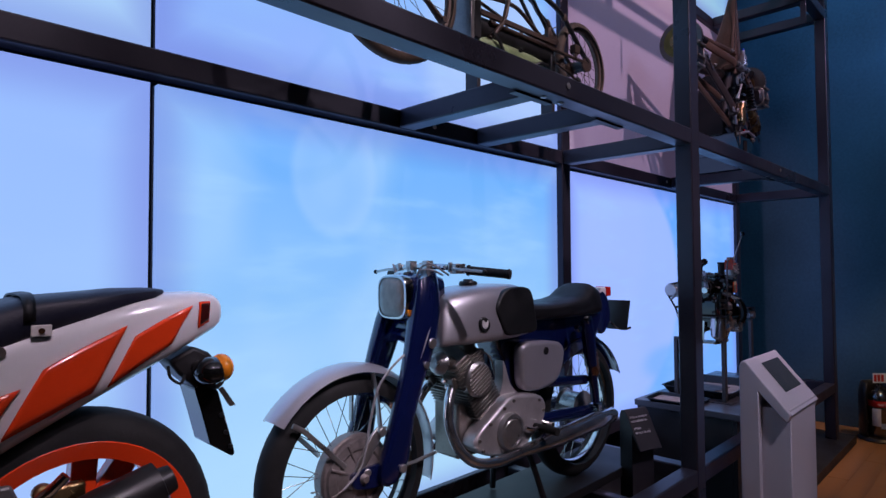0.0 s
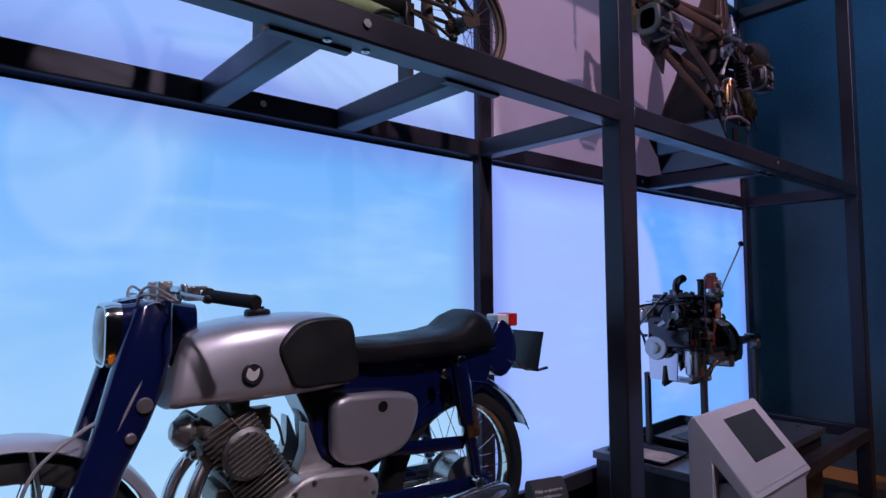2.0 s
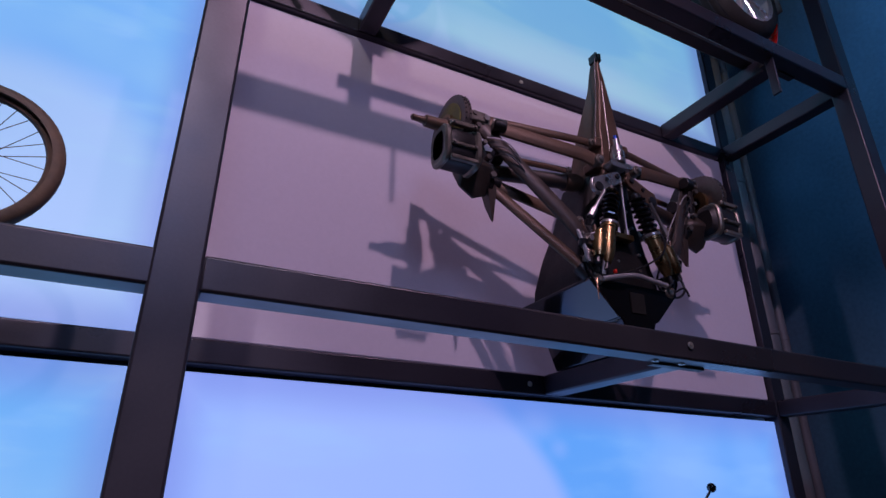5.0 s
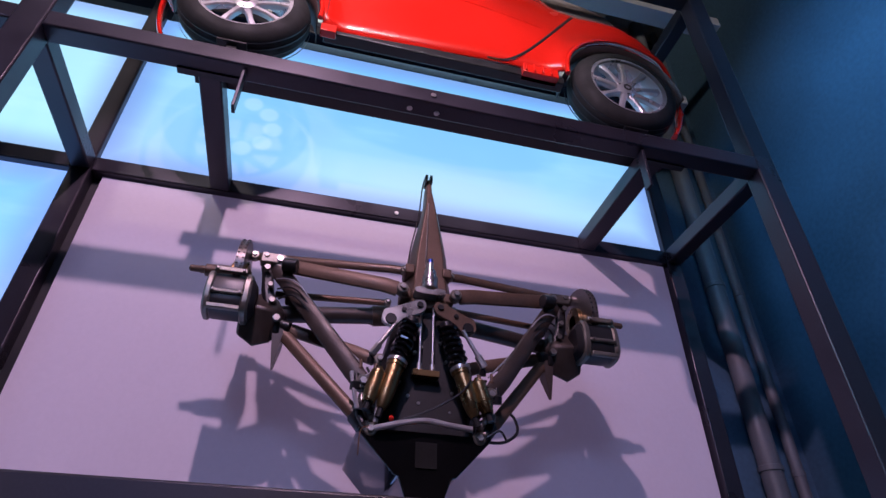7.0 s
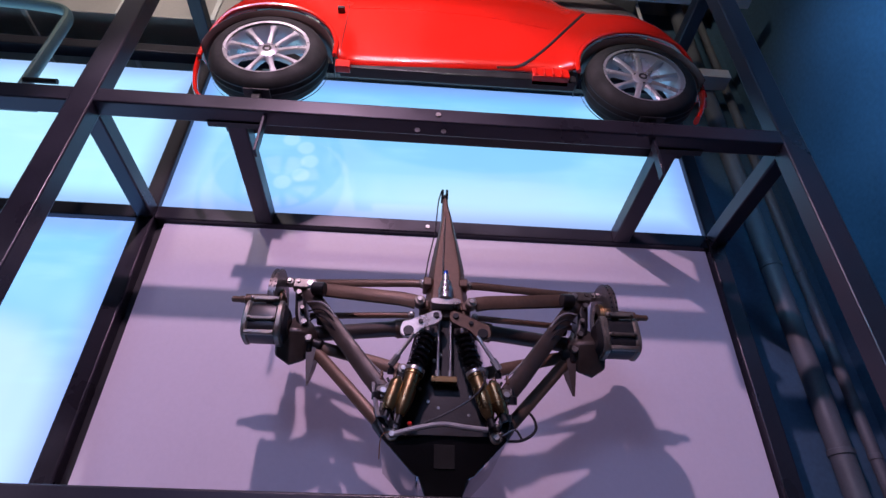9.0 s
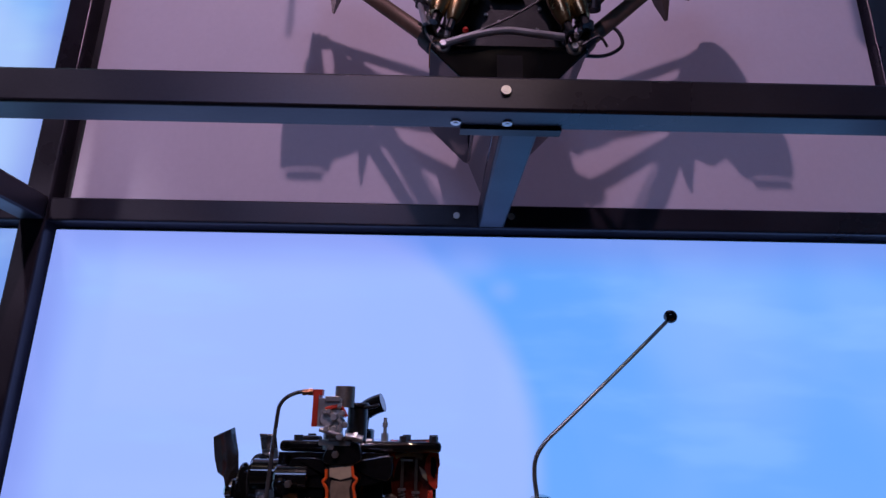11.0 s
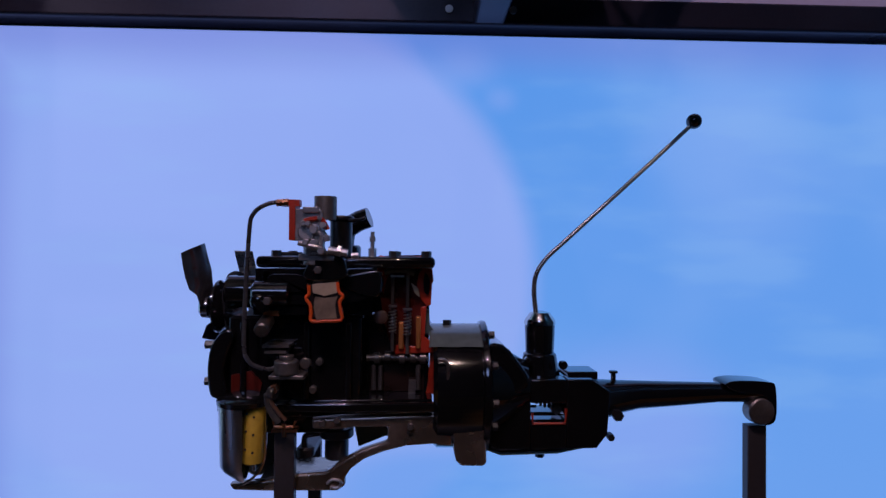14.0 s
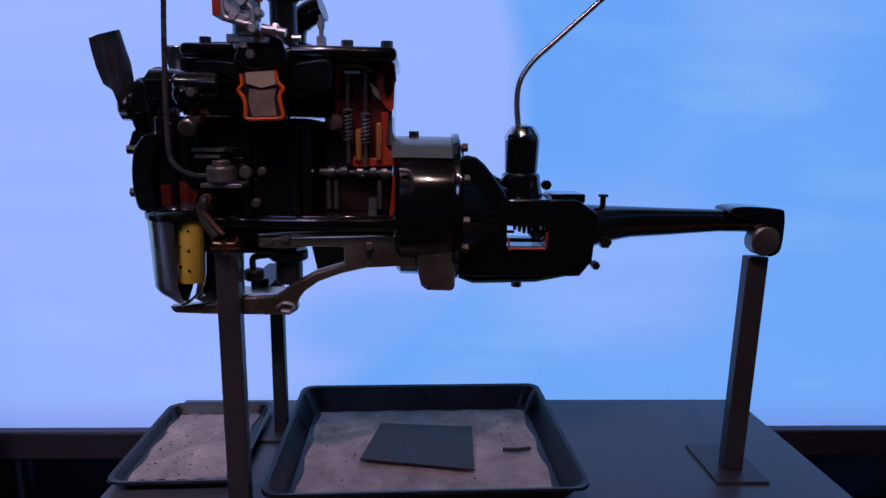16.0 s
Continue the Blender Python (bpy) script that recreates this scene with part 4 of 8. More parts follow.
s.cyl((4.47, 1.52, 1.26), (4.47, 1.505, 1.26), 0.008, 6).cyl((4.545, 1.52, 1.25), (4.545, 1.505, 1.25), 0.010, 6).cyl((4.665, 1.55, 1.20), (4.665, 1.55, 1.225), 0.006, 8).cyl((4.665, 1.55, 1.225), (4.665, 1.55, 1.231), 0.010, 12)
part("selector_turret", s, BLACK_GLOSS, eng, bevel=0.003)
s = Shape().lathe([(0.034, 0), (0.034, 0.006), (0.032, 0.012), (0.022, 0.026), (0.008, 0.030)], 26, pose(4.505, 1.56, 1.33))
part("turret_cap", s, CHROME, eng, "domed polished cap")
lever = part("gear_lever", Shape().tube(curve([(4.497, 1.56, 1.35), (4.492, 1.56, 1.40), (4.497, 1.56, 1.44), (4.52, 1.561, 1.475), (4.56, 1.562, 1.512), (4.66, 1.563, 1.603), (4.76, 1.563, 1.695), (4.842, 1.563, 1.772)], 8), 0.0058, 12, r2=0.0045), mat("lever_steel", (0.42, 0.40, 0.39), 0.32, 0.9, 0.1, 6, 0.0), eng, "long bent steel gear lever")
part("knob", Shape().ball((4.849, 1.563, 1.781), 0.017, 20), BLACK_GLOSS, lever, "round black lever knob")
s = Shape().loft([[(x, 1.56 + r * w * math.cos(a), z + r * h * math.sin(a)) for a in [2 * math.pi * k / 20 for k in range(20)]] for x, z, r, w, h in
                  ((4.63, 1.165, 0.045, 1.2, 1.0), (4.68, 1.172, 0.036, 1.1, 1), (4.72, 1.176, 0.031, 1, 1), (4.80, 1.178, 0.027, 1, 1), (4.90, 1.181, 0.022, 1, 1), (4.97, 1.183, 0.024, 1, 1), (5.01, 1.184, 0.024, 1, 1))])
part("extension_housing", s, BLACK_GLOSS, eng)
for a, b, r in (((4.66, 1.515, 1.145), (4.66, 1.50, 1.145), 0.012), ((4.645, 1.52, 1.10), (4.645, 1.50, 1.10), 0.008), ((4.50, 1.53, 1.052), (4.50, 1.53, 1.07), 0.010)):
    part("box_bolt", Shape().cyl(a, b, r, 6), BLACK_SATIN, eng)
s = Shape()
s.slab(curve2([(4.905, 1.203), (4.93, 1.212), (5.0, 1.209), (5.016, 1.198), (5.018, 1.14), (5.01, 1.12), (4.99, 1.117), (4.995, 1.15), (4.99, 1.178), (4.93, 1.188)], 4), 1.53, 1.59)
part("rear_fork", s, BLACK_GLOSS, eng, bevel=0.005)
s = Shape().cyl((4.985, 1.528, 1.145), (4.985, 1.56, 1.145), 0.029, 24, bevel=0.003)
part("rear_flange", s, ALLOY_DARK, eng, "bright round flange")
# posts under the engine
for x, y, z1, w in ((3.988, 1.42, 1.143, 0.038), (3.99, 1.735, 1.045, 0.03), (4.985, 1.56, 1.11, 0.042)):
    part("stand_post", Shape().box(x - w / 2, x + w / 2, y - 0.012, y + 0.012, 0.646, z1), GREY_STEEL, eng, bevel=0.002)
    part("foot_plate", Shape().box(x - 0.055, x + 0.055, y - 0.055, y + 0.095, 0.64, 0.646), GREY_STEEL, eng, bevel=0.001)
s = Shape()
s.box(3.965, 4.012, 1.405, 1.435, 1.143, 1.148).tube([(3.968, 1.405, 1.165), (3.97, 1.405, 1.154), (4.006, 1.405, 1.154), (4.010, 1.405, 1.165)], 0.003, 6).cyl((3.988, 1.405, 1.135), (3.988, 1.405, 1.16), 0.004, 6)
part("post_bracket", s, COPPER, eng, "small coppery bracket")
part("post_bracket", Shape().box(3.972, 4.008, 1.60, 1.745, 1.030, 1.046), GREY_STEEL, eng)

# ---- drip trays ----
TRAY = mat("black_tray_enamel", (0.010, 0.010, 0.011), 0.35, 0.2, 0.3, 10)
PAPER = mat("oil_spotted_paper", (0.30, 0.245, 0.215), 0.9, 0, 0.5, 12, 0.12, 70)
SLATE = mat("dark_oiled_card", (0.034, 0.028, 0.025), 0.6, 0, 0.4, 14, 0.1, 80)


def rounded(x0, x1, y0, y1, r, n=5):
    out = []
    for cx, cy, a0 in ((x1 - r, y1 - r, 0), (x0 + r, y1 - r, 90), (x0 + r, y0 + r, 180), (x1 - r, y0 + r, 270)):
        out += [(cx + r * math.cos(radians(a0 + 90 * k / n)), cy + r * math.sin(radians(a0 + 90 * k / n))) for k in range(n + 1)]
    return out


def tray(label, x0, x1, y0, y1, z, h, slope, turn=0.0):
    c = ((x0 + x1) / 2, (y0 + y1) / 2)
    hold = thing("drip_tray", label, "tray", pose(c[0], c[1], z, 0, 0, turn))
    w, d = (x1 - x0) / 2, (y1 - y0) / 2
    s = Shape()
    prof = [(-slope, 0.0), (0.0, h), (0.008, h + 0.002), (0.010, h - 0.003), (0.002, h - 0.004), (-slope + 0.002, 0.004)]
    rings = [[(x, y, q) for x, y in rounded(-w - o, w + o, -d - o, d + o, 0.03)] for o, q in prof]
    s.loft(rings, cap=False)
    s.add(rings[0], [tuple(range(len(rings[0])))])
    s.add(rings[-1], [tuple(range(len(rings[-1])))])
    part("pan", s, TRAY, hold, m=Matrix())
    g, n, ww, dd = Shape(), 14, w - slope - 0.012, d - slope - 0.012
    vs = [(-ww + 2 * ww * i / n + 0.004 * math.sin(5 * j), -dd + 2 * dd * j / n + 0.004 * math.sin(4 * i), 0.0075 + 0.002 * noise.noise((i * 0.6, j * 0.6, x0 * 7))) for j in range(n + 1) for i in range(n + 1)]
    g.add(vs, [(j * (n + 1) + i, j * (n + 1) + i + 1, (j + 1) * (n + 1) + i + 1, (j + 1) * (n + 1) + i) for j in range(n) for i in range(n)])
    part("paper_liner", g, PAPER, hold, "oil spotted grey-brown paper liner", m=Matrix())
    rng = random.Random(int(x0 * 100))
    g = Shape()
    for k in range(60):
        px, py, r = rng.uniform(-ww, ww) * 0.95, rng.uniform(-dd, dd) * 0.95, rng.choice((0.0015, 0.002, 0.003))
        g.lathe([(r, 0.0), (r * 0.7, 0.0006)], 7, pose(px, py, 0.0105))
    tagged(part("oil_spots", g, SLATE, hold, m=Matrix()), "small dark oil spots", kind="stuff")
    return hold


tray("large black drip tray lined with stained paper on the table", 4.03, 4.625, 1.41, 1.865, 0.64, 0.055, 0.03, 1.5)
tray("smaller black drip tray lined with stained paper on the table", 3.705, 3.945, 1.50, 1.83, 0.64, 0.022, 0.012, 1.5)
s = Shape()
s.add([(4.19, 1.58, 0.6555), (4.43, 1.535, 0.6565), (4.44, 1.715, 0.657), (4.225, 1.735, 0.656)], [(0, 1, 2, 3)])
s.add([(4.19, 1.58, 0.6590), (4.43, 1.535, 0.66), (4.44, 1.715, 0.6605), (4.225, 1.735, 0.6595)], [(0, 1, 2, 3)])
s.f += [(0, 1, 5, 4), (1, 2, 6, 5), (2, 3, 7, 6), (3, 0, 4, 7)]
card = thing("oil_card", "dark oil-soaked card lying in the large tray", "card", pose(4.33, 1.62, 0.655))
part("sheet", s, SLATE, card)
s = Shape().tube([(4.50, 1.615, 0.658), (4.53, 1.61, 0.660), (4.562, 1.62, 0.658)], 0.005, 8, squash=0.6)
stick = thing("wood_splint", "short dark splint lying in the large tray", "splint", pose(4.53, 1.615, 0.655))
part("stick", s, SLATE, stick)

# ---- racing car rear axle ----
OLIVE = mat("olive_gold_anodised", (0.20, 0.17, 0.035), 0.45, 0.4, 0.4, 16, 0.08, 80)
rig = thing("race_car_rear_axle", "brown metal racing car rear axle with wishbones on black stand", "suspension", pose(4.43, 1.62, 2.215))
CX = 4.431


def both(pts):
    """The points, and their mirror across the car's middle."""
    return ([tuple(p) for p in pts], [(2 * CX - p[0], p[1], p[2]) for p in pts])


def limb(name, pts, r, material, label="", squash=0.55, n=12, r2=None):
    for side in both(pts):
        part(name, Shape().tube(side, r, n, r2=r2, squash=squash), material, rig, label)


# tapering tail structure
ring = []
for z, x0, x1, y0, y1 in ((2.90, 4.350, 4.535, 1.43, 1.66), (2.95, 4.352, 4.530, 1.43, 1.65), (3.05, 4.362, 4.512, 1.43, 1.62), (3.14, 4.370, 4.505, 1.435, 1.59), (3.25, 4.388, 4.484, 1.435, 1.555), (3.36, 4.408, 4.460, 1.436, 1.52), (3.40, 4.412, 4.452, 1.436, 1.51), (3.45, 4.412, 4.440, 1.437, 1.495), (3.51, 4.416, 4.434, 1.438, 1.475)):
    w, d = (x1 - x0) / 2, (y1 - y0) / 2
    cx, cy = (x0 + x1) / 2, (y0 + y1) / 2
    ring.append([(cx + w * a, cy + d * b, z) for a, b in ((-1, -0.6), (-0.7, -1), (0.7, -1), (1, -0.6), (1, 0.7), (0.6, 1), (-0.6, 1), (-1, 0.7))])
fin = part("tail_structure", Shape().loft(ring), TITANIUM, rig, "tapered brown tail structure", bevel=0.004)
part("seam", Shape().tube([(4.418, 1.426, 2.98), (4.421, 1.43, 3.2), (4.425, 1.433, 3.38)], 0.003, 6), ALLOY_DARK, fin)
part("tip_clamp", Shape().box(4.408, 4.418, 1.43, 1.475, 3.49, 3.53).box(4.427, 4.437, 1.43, 1.475, 3.49, 3.53), BLACK_SATIN, fin)
part("cable", Shape().tube(curve([(4.408, 1.43, 3.52), (4.395, 1.43, 3.45), (4.385, 1.432, 3.30), (4.362, 1.43, 3.16), (4.35, 1.43, 3.05)], 5), 0.003, 6), BLACK_SATIN, fin)
# gearbox casing
ring = []
for z, w, y0, y1 in ((2.44, 0.195, 1.44, 1.78), (2.50, 0.19, 1.44, 1.78), (2.62, 0.165, 1.455, 1.75), (2.75, 0.13, 1.46, 1.70), (2.92, 0.095, 1.45, 1.66)):
    ring.append([(CX + w * a, y0 + (y1 - y0) * b, z) for a, b in ((-1, 0.12), (-0.8, 0), (0.8, 0), (1, 0.12), (1, 0.9), (0.85, 1), (-0.85, 1), (-1, 0.9))])
# near-black casing tone with a coarse mottle
part("gearbox_casing", Shape().loft(ring), mat("near_black_magnesium", (0.007, 0.006, 0.006), 0.55, 0.1, 0.4, 14, 0.1), rig, bevel=0.008)
ring = [[(CX + w * a, y, z) for a, y in ((-1, 1.40), (1, 1.40), (1, 1.84), (-1, 1.84))] for z, w in ((2.215, 0.04), (2.32, 0.08), (2.325, 0.095), (2.44, 0.205), (2.452, 0.207))]
part("stand_box", Shape().loft(ring), BLACK_GLOSS, rig, "black tapered stand box", bevel=0.004)
# flat black plate on the box face, painting the dark of an opening
part("stand_opening", Shape().box(4.40, 4.465, 1.396, 1.3995, 2.345, 2.42), mat("hollow_shade_black", (0.002, 0.002, 0.002), 0.9), rig)
# front plate details of the casing
s = Shape()
for k in range(16):
    x, z = CX + 0.12 * math.sin(k * 2.4) * (1 - k / 30), 2.47 + 0.022 * k
    s.cyl((x, 1.462, z), (x, 1.444, z), 0.006, 6)
tagged(part("casing_studs", s, ALLOY, rig), "small bright studs", kind="stuff")
for x in (4.408, 4.452):
    part("selector_rod", Shape().cyl((x, 1.425, 2.68), (x, 1.425, 2.90), 0.0045, 8).cyl((x, 1.425, 2.66), (x, 1.425, 2.685), 0.009, 8), ALLOY, rig, "thin bright vertical rod")
part("selector_bar", Shape().box(4.385, 4.475, 1.415, 1.45, 2.64, 2.662), GOLD, rig, bevel=0.002)
s = Shape()
s.cyl((4.43, 1.40, 2.955), (4.43, 1.40, 3.01), 0.028, 20, bevel=0.004).cyl((4.43, 1.40, 3.01), (4.43, 1.40, 3.035), 0.022, 18).cyl((4.43, 1.40, 3.035), (4.43, 1.40, 3.07), 0.012, 12)
s.slab(curve2([(4.375, 2.945), (4.39, 2.958), (4.47, 2.958), (4.487, 2.945), (4.47, 2.932), (4.39, 2.932)], 4), 1.385, 1.43)
part("hydraulic_valve", s, ALLOY, rig, "bright alloy hydraulic valve", bevel=0.002)
part("valve_tip", Shape().cyl((4.43, 1.40, 3.07), (4.43, 1.40, 3.085), 0.009, 12), mat("blue_anodised", (0.05, 0.12, 0.55), 0.3, 0.8), rig)
# arms
limb("toe_link", [(3.815, 1.60, 3.125), (3.84, 1.59, 3.118), (4.30, 1.46, 3.062), (4.335, 1.455, 3.058)], 0.017, TITANIUM, squash=0.6)
limb("upper_arm", [(3.885, 1.55, 3.085), (3.95, 1.53, 3.055), (4.27, 1.42, 2.965), (4.32, 1.42, 2.955)], 0.030, TITANIUM, squash=0.45)
limb("upper_arm", [(3.875, 1.55, 3.07), (3.93, 1.53, 3.0), (4.17, 1.41, 2.655), (4.215, 1.405, 2.60)], 0.031, CARBON, squash=0.45)
limb("track_rod", [(3.90, 1.62, 2.985), (4.30, 1.56, 2.975)], 0.013, TITANIUM, squash=0.8)
limb("drive_shaft", [(3.88, 1.60, 2.885), (3.93, 1.595, 2.892), (4.24, 1.53, 2.895), (4.25, 1.53, 2.895), (4.29, 1.52, 2.90)], [0.028, 0.030, 0.030, 0.034, 0.034], CARBON, "dark drive shaft", squash=1.0, n=16)
limb("shaft_joint", [(4.25, 1.525, 2.893), (4.30, 1.52, 2.898), (4.33, 1.515, 2.90)], [0.037, 0.037, 0.026], TITANIUM, squash=1.0, n=16)
limb("lower_arm", [(3.93, 1.58, 2.83), (3.98, 1.57, 2.822), (4.20, 1.52, 2.745), (4.27, 1.51, 2.72)], 0.024, TITANIUM, squash=0.5)
limb("lower_arm", [(3.93, 1.57, 2.82), (3.975, 1.56, 2.78), (4.20, 1.43, 2.51), (4.255, 1.42, 2.455)], 0.022, TITANIUM, squash=0.55)
for sgn in (-1, 1):
    mirror = (lambda p: (p[0], p[1], p[2])) if sgn == -1 else (lambda p: (2 * CX - p[0], p[1], p[2]))
    # upright
    s = Shape()
    ringu = []
    for z, x0, x1, y0, y1 in ((2.79, 3.915, 3.945, 1.55, 1.61), (2.85, 3.885, 3.935, 1.53, 1.66), (2.95, 3.855, 3.90, 1.53, 1.67), (3.05, 3.84, 3.88, 1.54, 1.65), (3.12, 3.82, 3.855, 1.57, 1.62)):
        ringu.append([mirror(p) for p in ((x0, y0, z), (x1, y0, z), (x1, y1, z), (x0, y1, z))])
    up = part("upright", s.loft(ringu), BLACK_SATIN, rig, bevel=0.012)
    part("clevis", Shape().box(*sorted((mirror((3.83, 0, 0))[0], mirror((3.90, 0, 0))[0])), 1.52, 1.56, 3.055, 3.10), CALIPER, up, "bolted alloy clevis", bevel=0.006)
    for x, y, z, r in ((3.862, 1.525, 3.03, 0.012), (3.885, 1.522, 2.96, 0.010), (3.90, 1.522, 2.90, 0.012), (3.925, 1.535, 2.84, 0.014), (3.85, 1.53, 3.085, 0.010)):
        a = mirror((x, y, z))
        part("upright_bolt", Shape().cyl(a, (a[0], y - 0.016, z), r, 6, bevel=0.001), ALLOY_DARK, up)
    for a, b, r in (((3.915, 1.50, 3.04), (3.965, 1.49, 3.035), 0.026), ((3.945, 1.56, 2.945), (3.985, 1.555, 2.94), 0.03), ((3.94, 1.565, 2.835), (3.975, 1.56, 2.825), 0.022), ((4.215, 1.44, 2.50), (4.245, 1.425, 2.46), 0.028)):
        part("arm_collar", Shape().cyl(mirror(a), mirror(b), r, 14, bevel=0.003), BLACK_SATIN, rig)
    for k in range(3):
        hp = [mirror(q) for q in ((3.90 + 0.01 * k, 1.52, 2.99 - 0.04 * k), (3.98, 1.485 - 0.006 * k, 2.96 - 0.03 * k), (4.10, 1.475 - 0.006 * k, 2.80 - 0.02 * k), (4.22, 1.42, 2.66 - 0.02 * k))]
        part("brake_line", Shape().tube(curve(hp, 5), 0.0032, 6), BLACK_SATIN if k else WIRE, rig)
    # disc with drilled rim
    s = Shape()
    c = mirror((3.775, 1.575, 3.005))
    s.lathe([(0.06, -0.014), (0.139, -0.014), (0.139, -0.004), (0.135, -0.004), (0.135, 0.004), (0.139, 0.004), (0.139, 0.014), (0.06, 0.014), (0.06, -0.014)], 48, Matrix.Translation(c) @ pose(0, 0, 0, 0, 90, 0))
    dsc = part("brake_disc", s, DISC, rig, "browned steel brake disc")
    s = Shape()
    for k in range(40):
        a = 2 * math.pi * k / 40
        for dx in (-0.009, 0.009):
            p = Vector(c) + Vector((dx, 0.1392 * math.cos(a), 0.1392 * math.sin(a)))
            s.ball(p, 0.004, 6)
    tagged(part("vent_holes", s, BLACK_TRIM, dsc), "small drilled vent holes", kind="stuff")
    s = Shape()
    s.lathe([(0.062, -0.03), (0.062, 0.02), (0.03, 0.03), (0.03, -0.03)], 24, Matrix.Translation(c) @ pose(0, 0, 0, 0, 90, 0))
    part("disc_bell", s, GOLD, dsc)
    out_x = mirror((3.775 - 0.0165, 0, 0))[0]
    part("disc_face", Shape().lathe([(0.05, -0.0015), (0.108, -0.0015), (0.108, 0.0015), (0.05, 0.0015), (0.05, -0.0015)], 40, Matrix.Translation((out_x, c[1], c[2])) @ pose(0, 0, 0, 0, 90, 0)), OLIVE, dsc, "worn olive-gold disc face")
    s = Shape()
    a, b = mirror((3.80, 1.55, 3.005)), mirror((3.60, 1.548, 3.005))
    v = Vector(b) - Vector(a)
    q = lambda t: tuple(Vector(a) + v * t)
    s.tube([q(0), q(0.3), q(0.31), q(0.72), q(0.74), q(0.8), q(0.82), q(0.97), q(1)], [0.036, 0.036, 0.026, 0.022, 0.014, 0.014, 0.012, 0.012, 0.006], 16)
    part("wheel_spindle", s, TITANIUM, rig, "stepped bronze wheel spindle")
    # caliper: rounded dark case in a ribbed alloy cage
    square = lambda a, p=0.62: (math.copysign(abs(math.cos(a)) ** p, math.cos(a)), math.copysign(abs(math.sin(a)) ** p, math.sin(a)))
    turn = [2 * math.pi * q / 24 for q in range(24)]
    cal = part("brake_caliper", Shape().loft([[mirror((x, 1.505 + 0.064 * k * square(a)[0], 2.882 + 0.078 * k * square(a)[1])) for a in turn] for x, k in ((3.688, 0.66), (3.700, 0.88), (3.72, 0.94), (3.81, 0.94), (3.835, 0.86), (3.85, 0.6))]), BLACK_SATIN, rig, "boxy ribbed alloy brake caliper")
    for x0, x1, k in ((3.688, 3.712, 0.96), (3.806, 3.832, 1.0)):
        rim_ = [[mirror((x, 1.505 + 0.067 * kk * square(a)[0], 2.882 + 0.081 * kk * square(a)[1])) for a in turn] for x, kk in ((x0, k * 0.9), (x0 + 0.006, k), (x1 - 0.006, k), (x1, k * 0.92))]
        part("caliper_hoop", Shape().loft(rim_), CALIPER, cal)
    for z, h in ((2.952, 0.010), (2.868, 0.007), (2.812, 0.009)):
        p, q = sorted((mirror((3.706, 0, 0))[0], mirror((3.812, 0, 0))[0]))
        part("caliper_rib", Shape().box(p, q, 1.434, 1.452, z - h, z + h), CALIPER, cal, bevel=0.004)
    for x, z in ((3.716, 2.95), (3.80, 2.95), (3.716, 2.868), (3.80, 2.868)):
        p = mirror((x, 1.434, z))
        part("caliper_bolt", Shape().cyl(p, (p[0], 1.427, z), 0.0055, 8, bevel=0.001), ALLOY_DARK, cal)
    # rod ends where the arms meet the middle
    for (x, y, z), r in (((4.345, 1.452, 3.057), 0.013), ((4.335, 1.415, 2.952), 0.017), ((4.305, 1.555, 2.974), 0.011), ((4.285, 1.505, 2.716), 0.016), ((4.225, 1.40, 2.585), 0.019), ((4.262, 1.415, 2.447), 0.017), ((3.80, 1.603, 3.127), 0.014), ((3.90, 1.55, 3.075), 0.022)):
        p = mirror((x, y, z))
        joint = part("rod_end", Shape().cyl((p[0], y - r * 1.1, z), (p[0], y + r * 1.1, z), r * 1.25, 16, bevel=0.003), CALIPER, rig)
        part("rod_end_bolt", Shape().cyl((p[0], y - r * 1.7, z), (p[0], y - r * 1.05, z), r * 0.6, 6, bevel=0.001), ALLOY, joint)
    for x, z in ((4.362, 3.055), (4.352, 2.95)):
        p = mirror((x, 1.44, z))
        part("arm_bracket", Shape().box(p[0] - 0.018, p[0] + 0.018, 1.425, 1.50, z - 0.02, z + 0.02), TITANIUM, rig, bevel=0.006)
    # fittings crowding the casing's sides
    for k, (x, z, r, h) in enumerate(((4.205, 2.56, 0.018, 0.05), (4.228, 2.505, 0.022, 0.045), (4.262, 2.60, 0.014, 0.05), (4.245, 2.655, 0.012, 0.04), (4.285, 2.555, 0.016, 0.03), (4.215, 2.615, 0.010, 0.05))):
        p = mirror((x, 1.395 + 0.01 * (k % 2), z))
        part("hydraulic_fitting", Shape().tube([p, (p[0], p[1] - 0.006, z + h * 0.45), (p[0], p[1] - 0.006, z + h * 0.5), (p[0], p[1] - 0.004, z + h)], [r, r, r * 0.6, r * 0.5], 12), (BLACK_SATIN, ALLOY_DARK, TITANIUM)[k % 3], rig)
    s = Shape()
    rb = [[mirror(p) for p in r] for r in ([(3.915, 1.55, 2.83), (3.955, 1.55, 2.82), (3.96, 1.62, 2.82), (3.92, 1.62, 2.83)], [(3.925, 1.555, 2.74), (3.95, 1.555, 2.75), (3.955, 1.60, 2.75), (3.93, 1.60, 2.74)], [(3.936, 1.56, 2.665), (3.94, 1.56, 2.665), (3.942, 1.57, 2.67), (3.938, 1.57, 2.67)])]
    part("brake_duct_fin", s.loft(rb), CARBON, rig, "pointed dark duct fin")
    s = Shape()
    duct = [[mirror((x, y, z)) for y, z in ((1.57 - r, 2.86), (1.57, 2.86 + r * 1.3), (1.57 + r, 2.86), (1.57, 2.86 - r * 1.6))] for x, r in ((3.80, 0.05), (3.86, 0.075), (3.92, 0.06), (3.95, 0.02))]
    part("brake_duct", s.loft(duct), CARBON, rig, bevel=0.01)
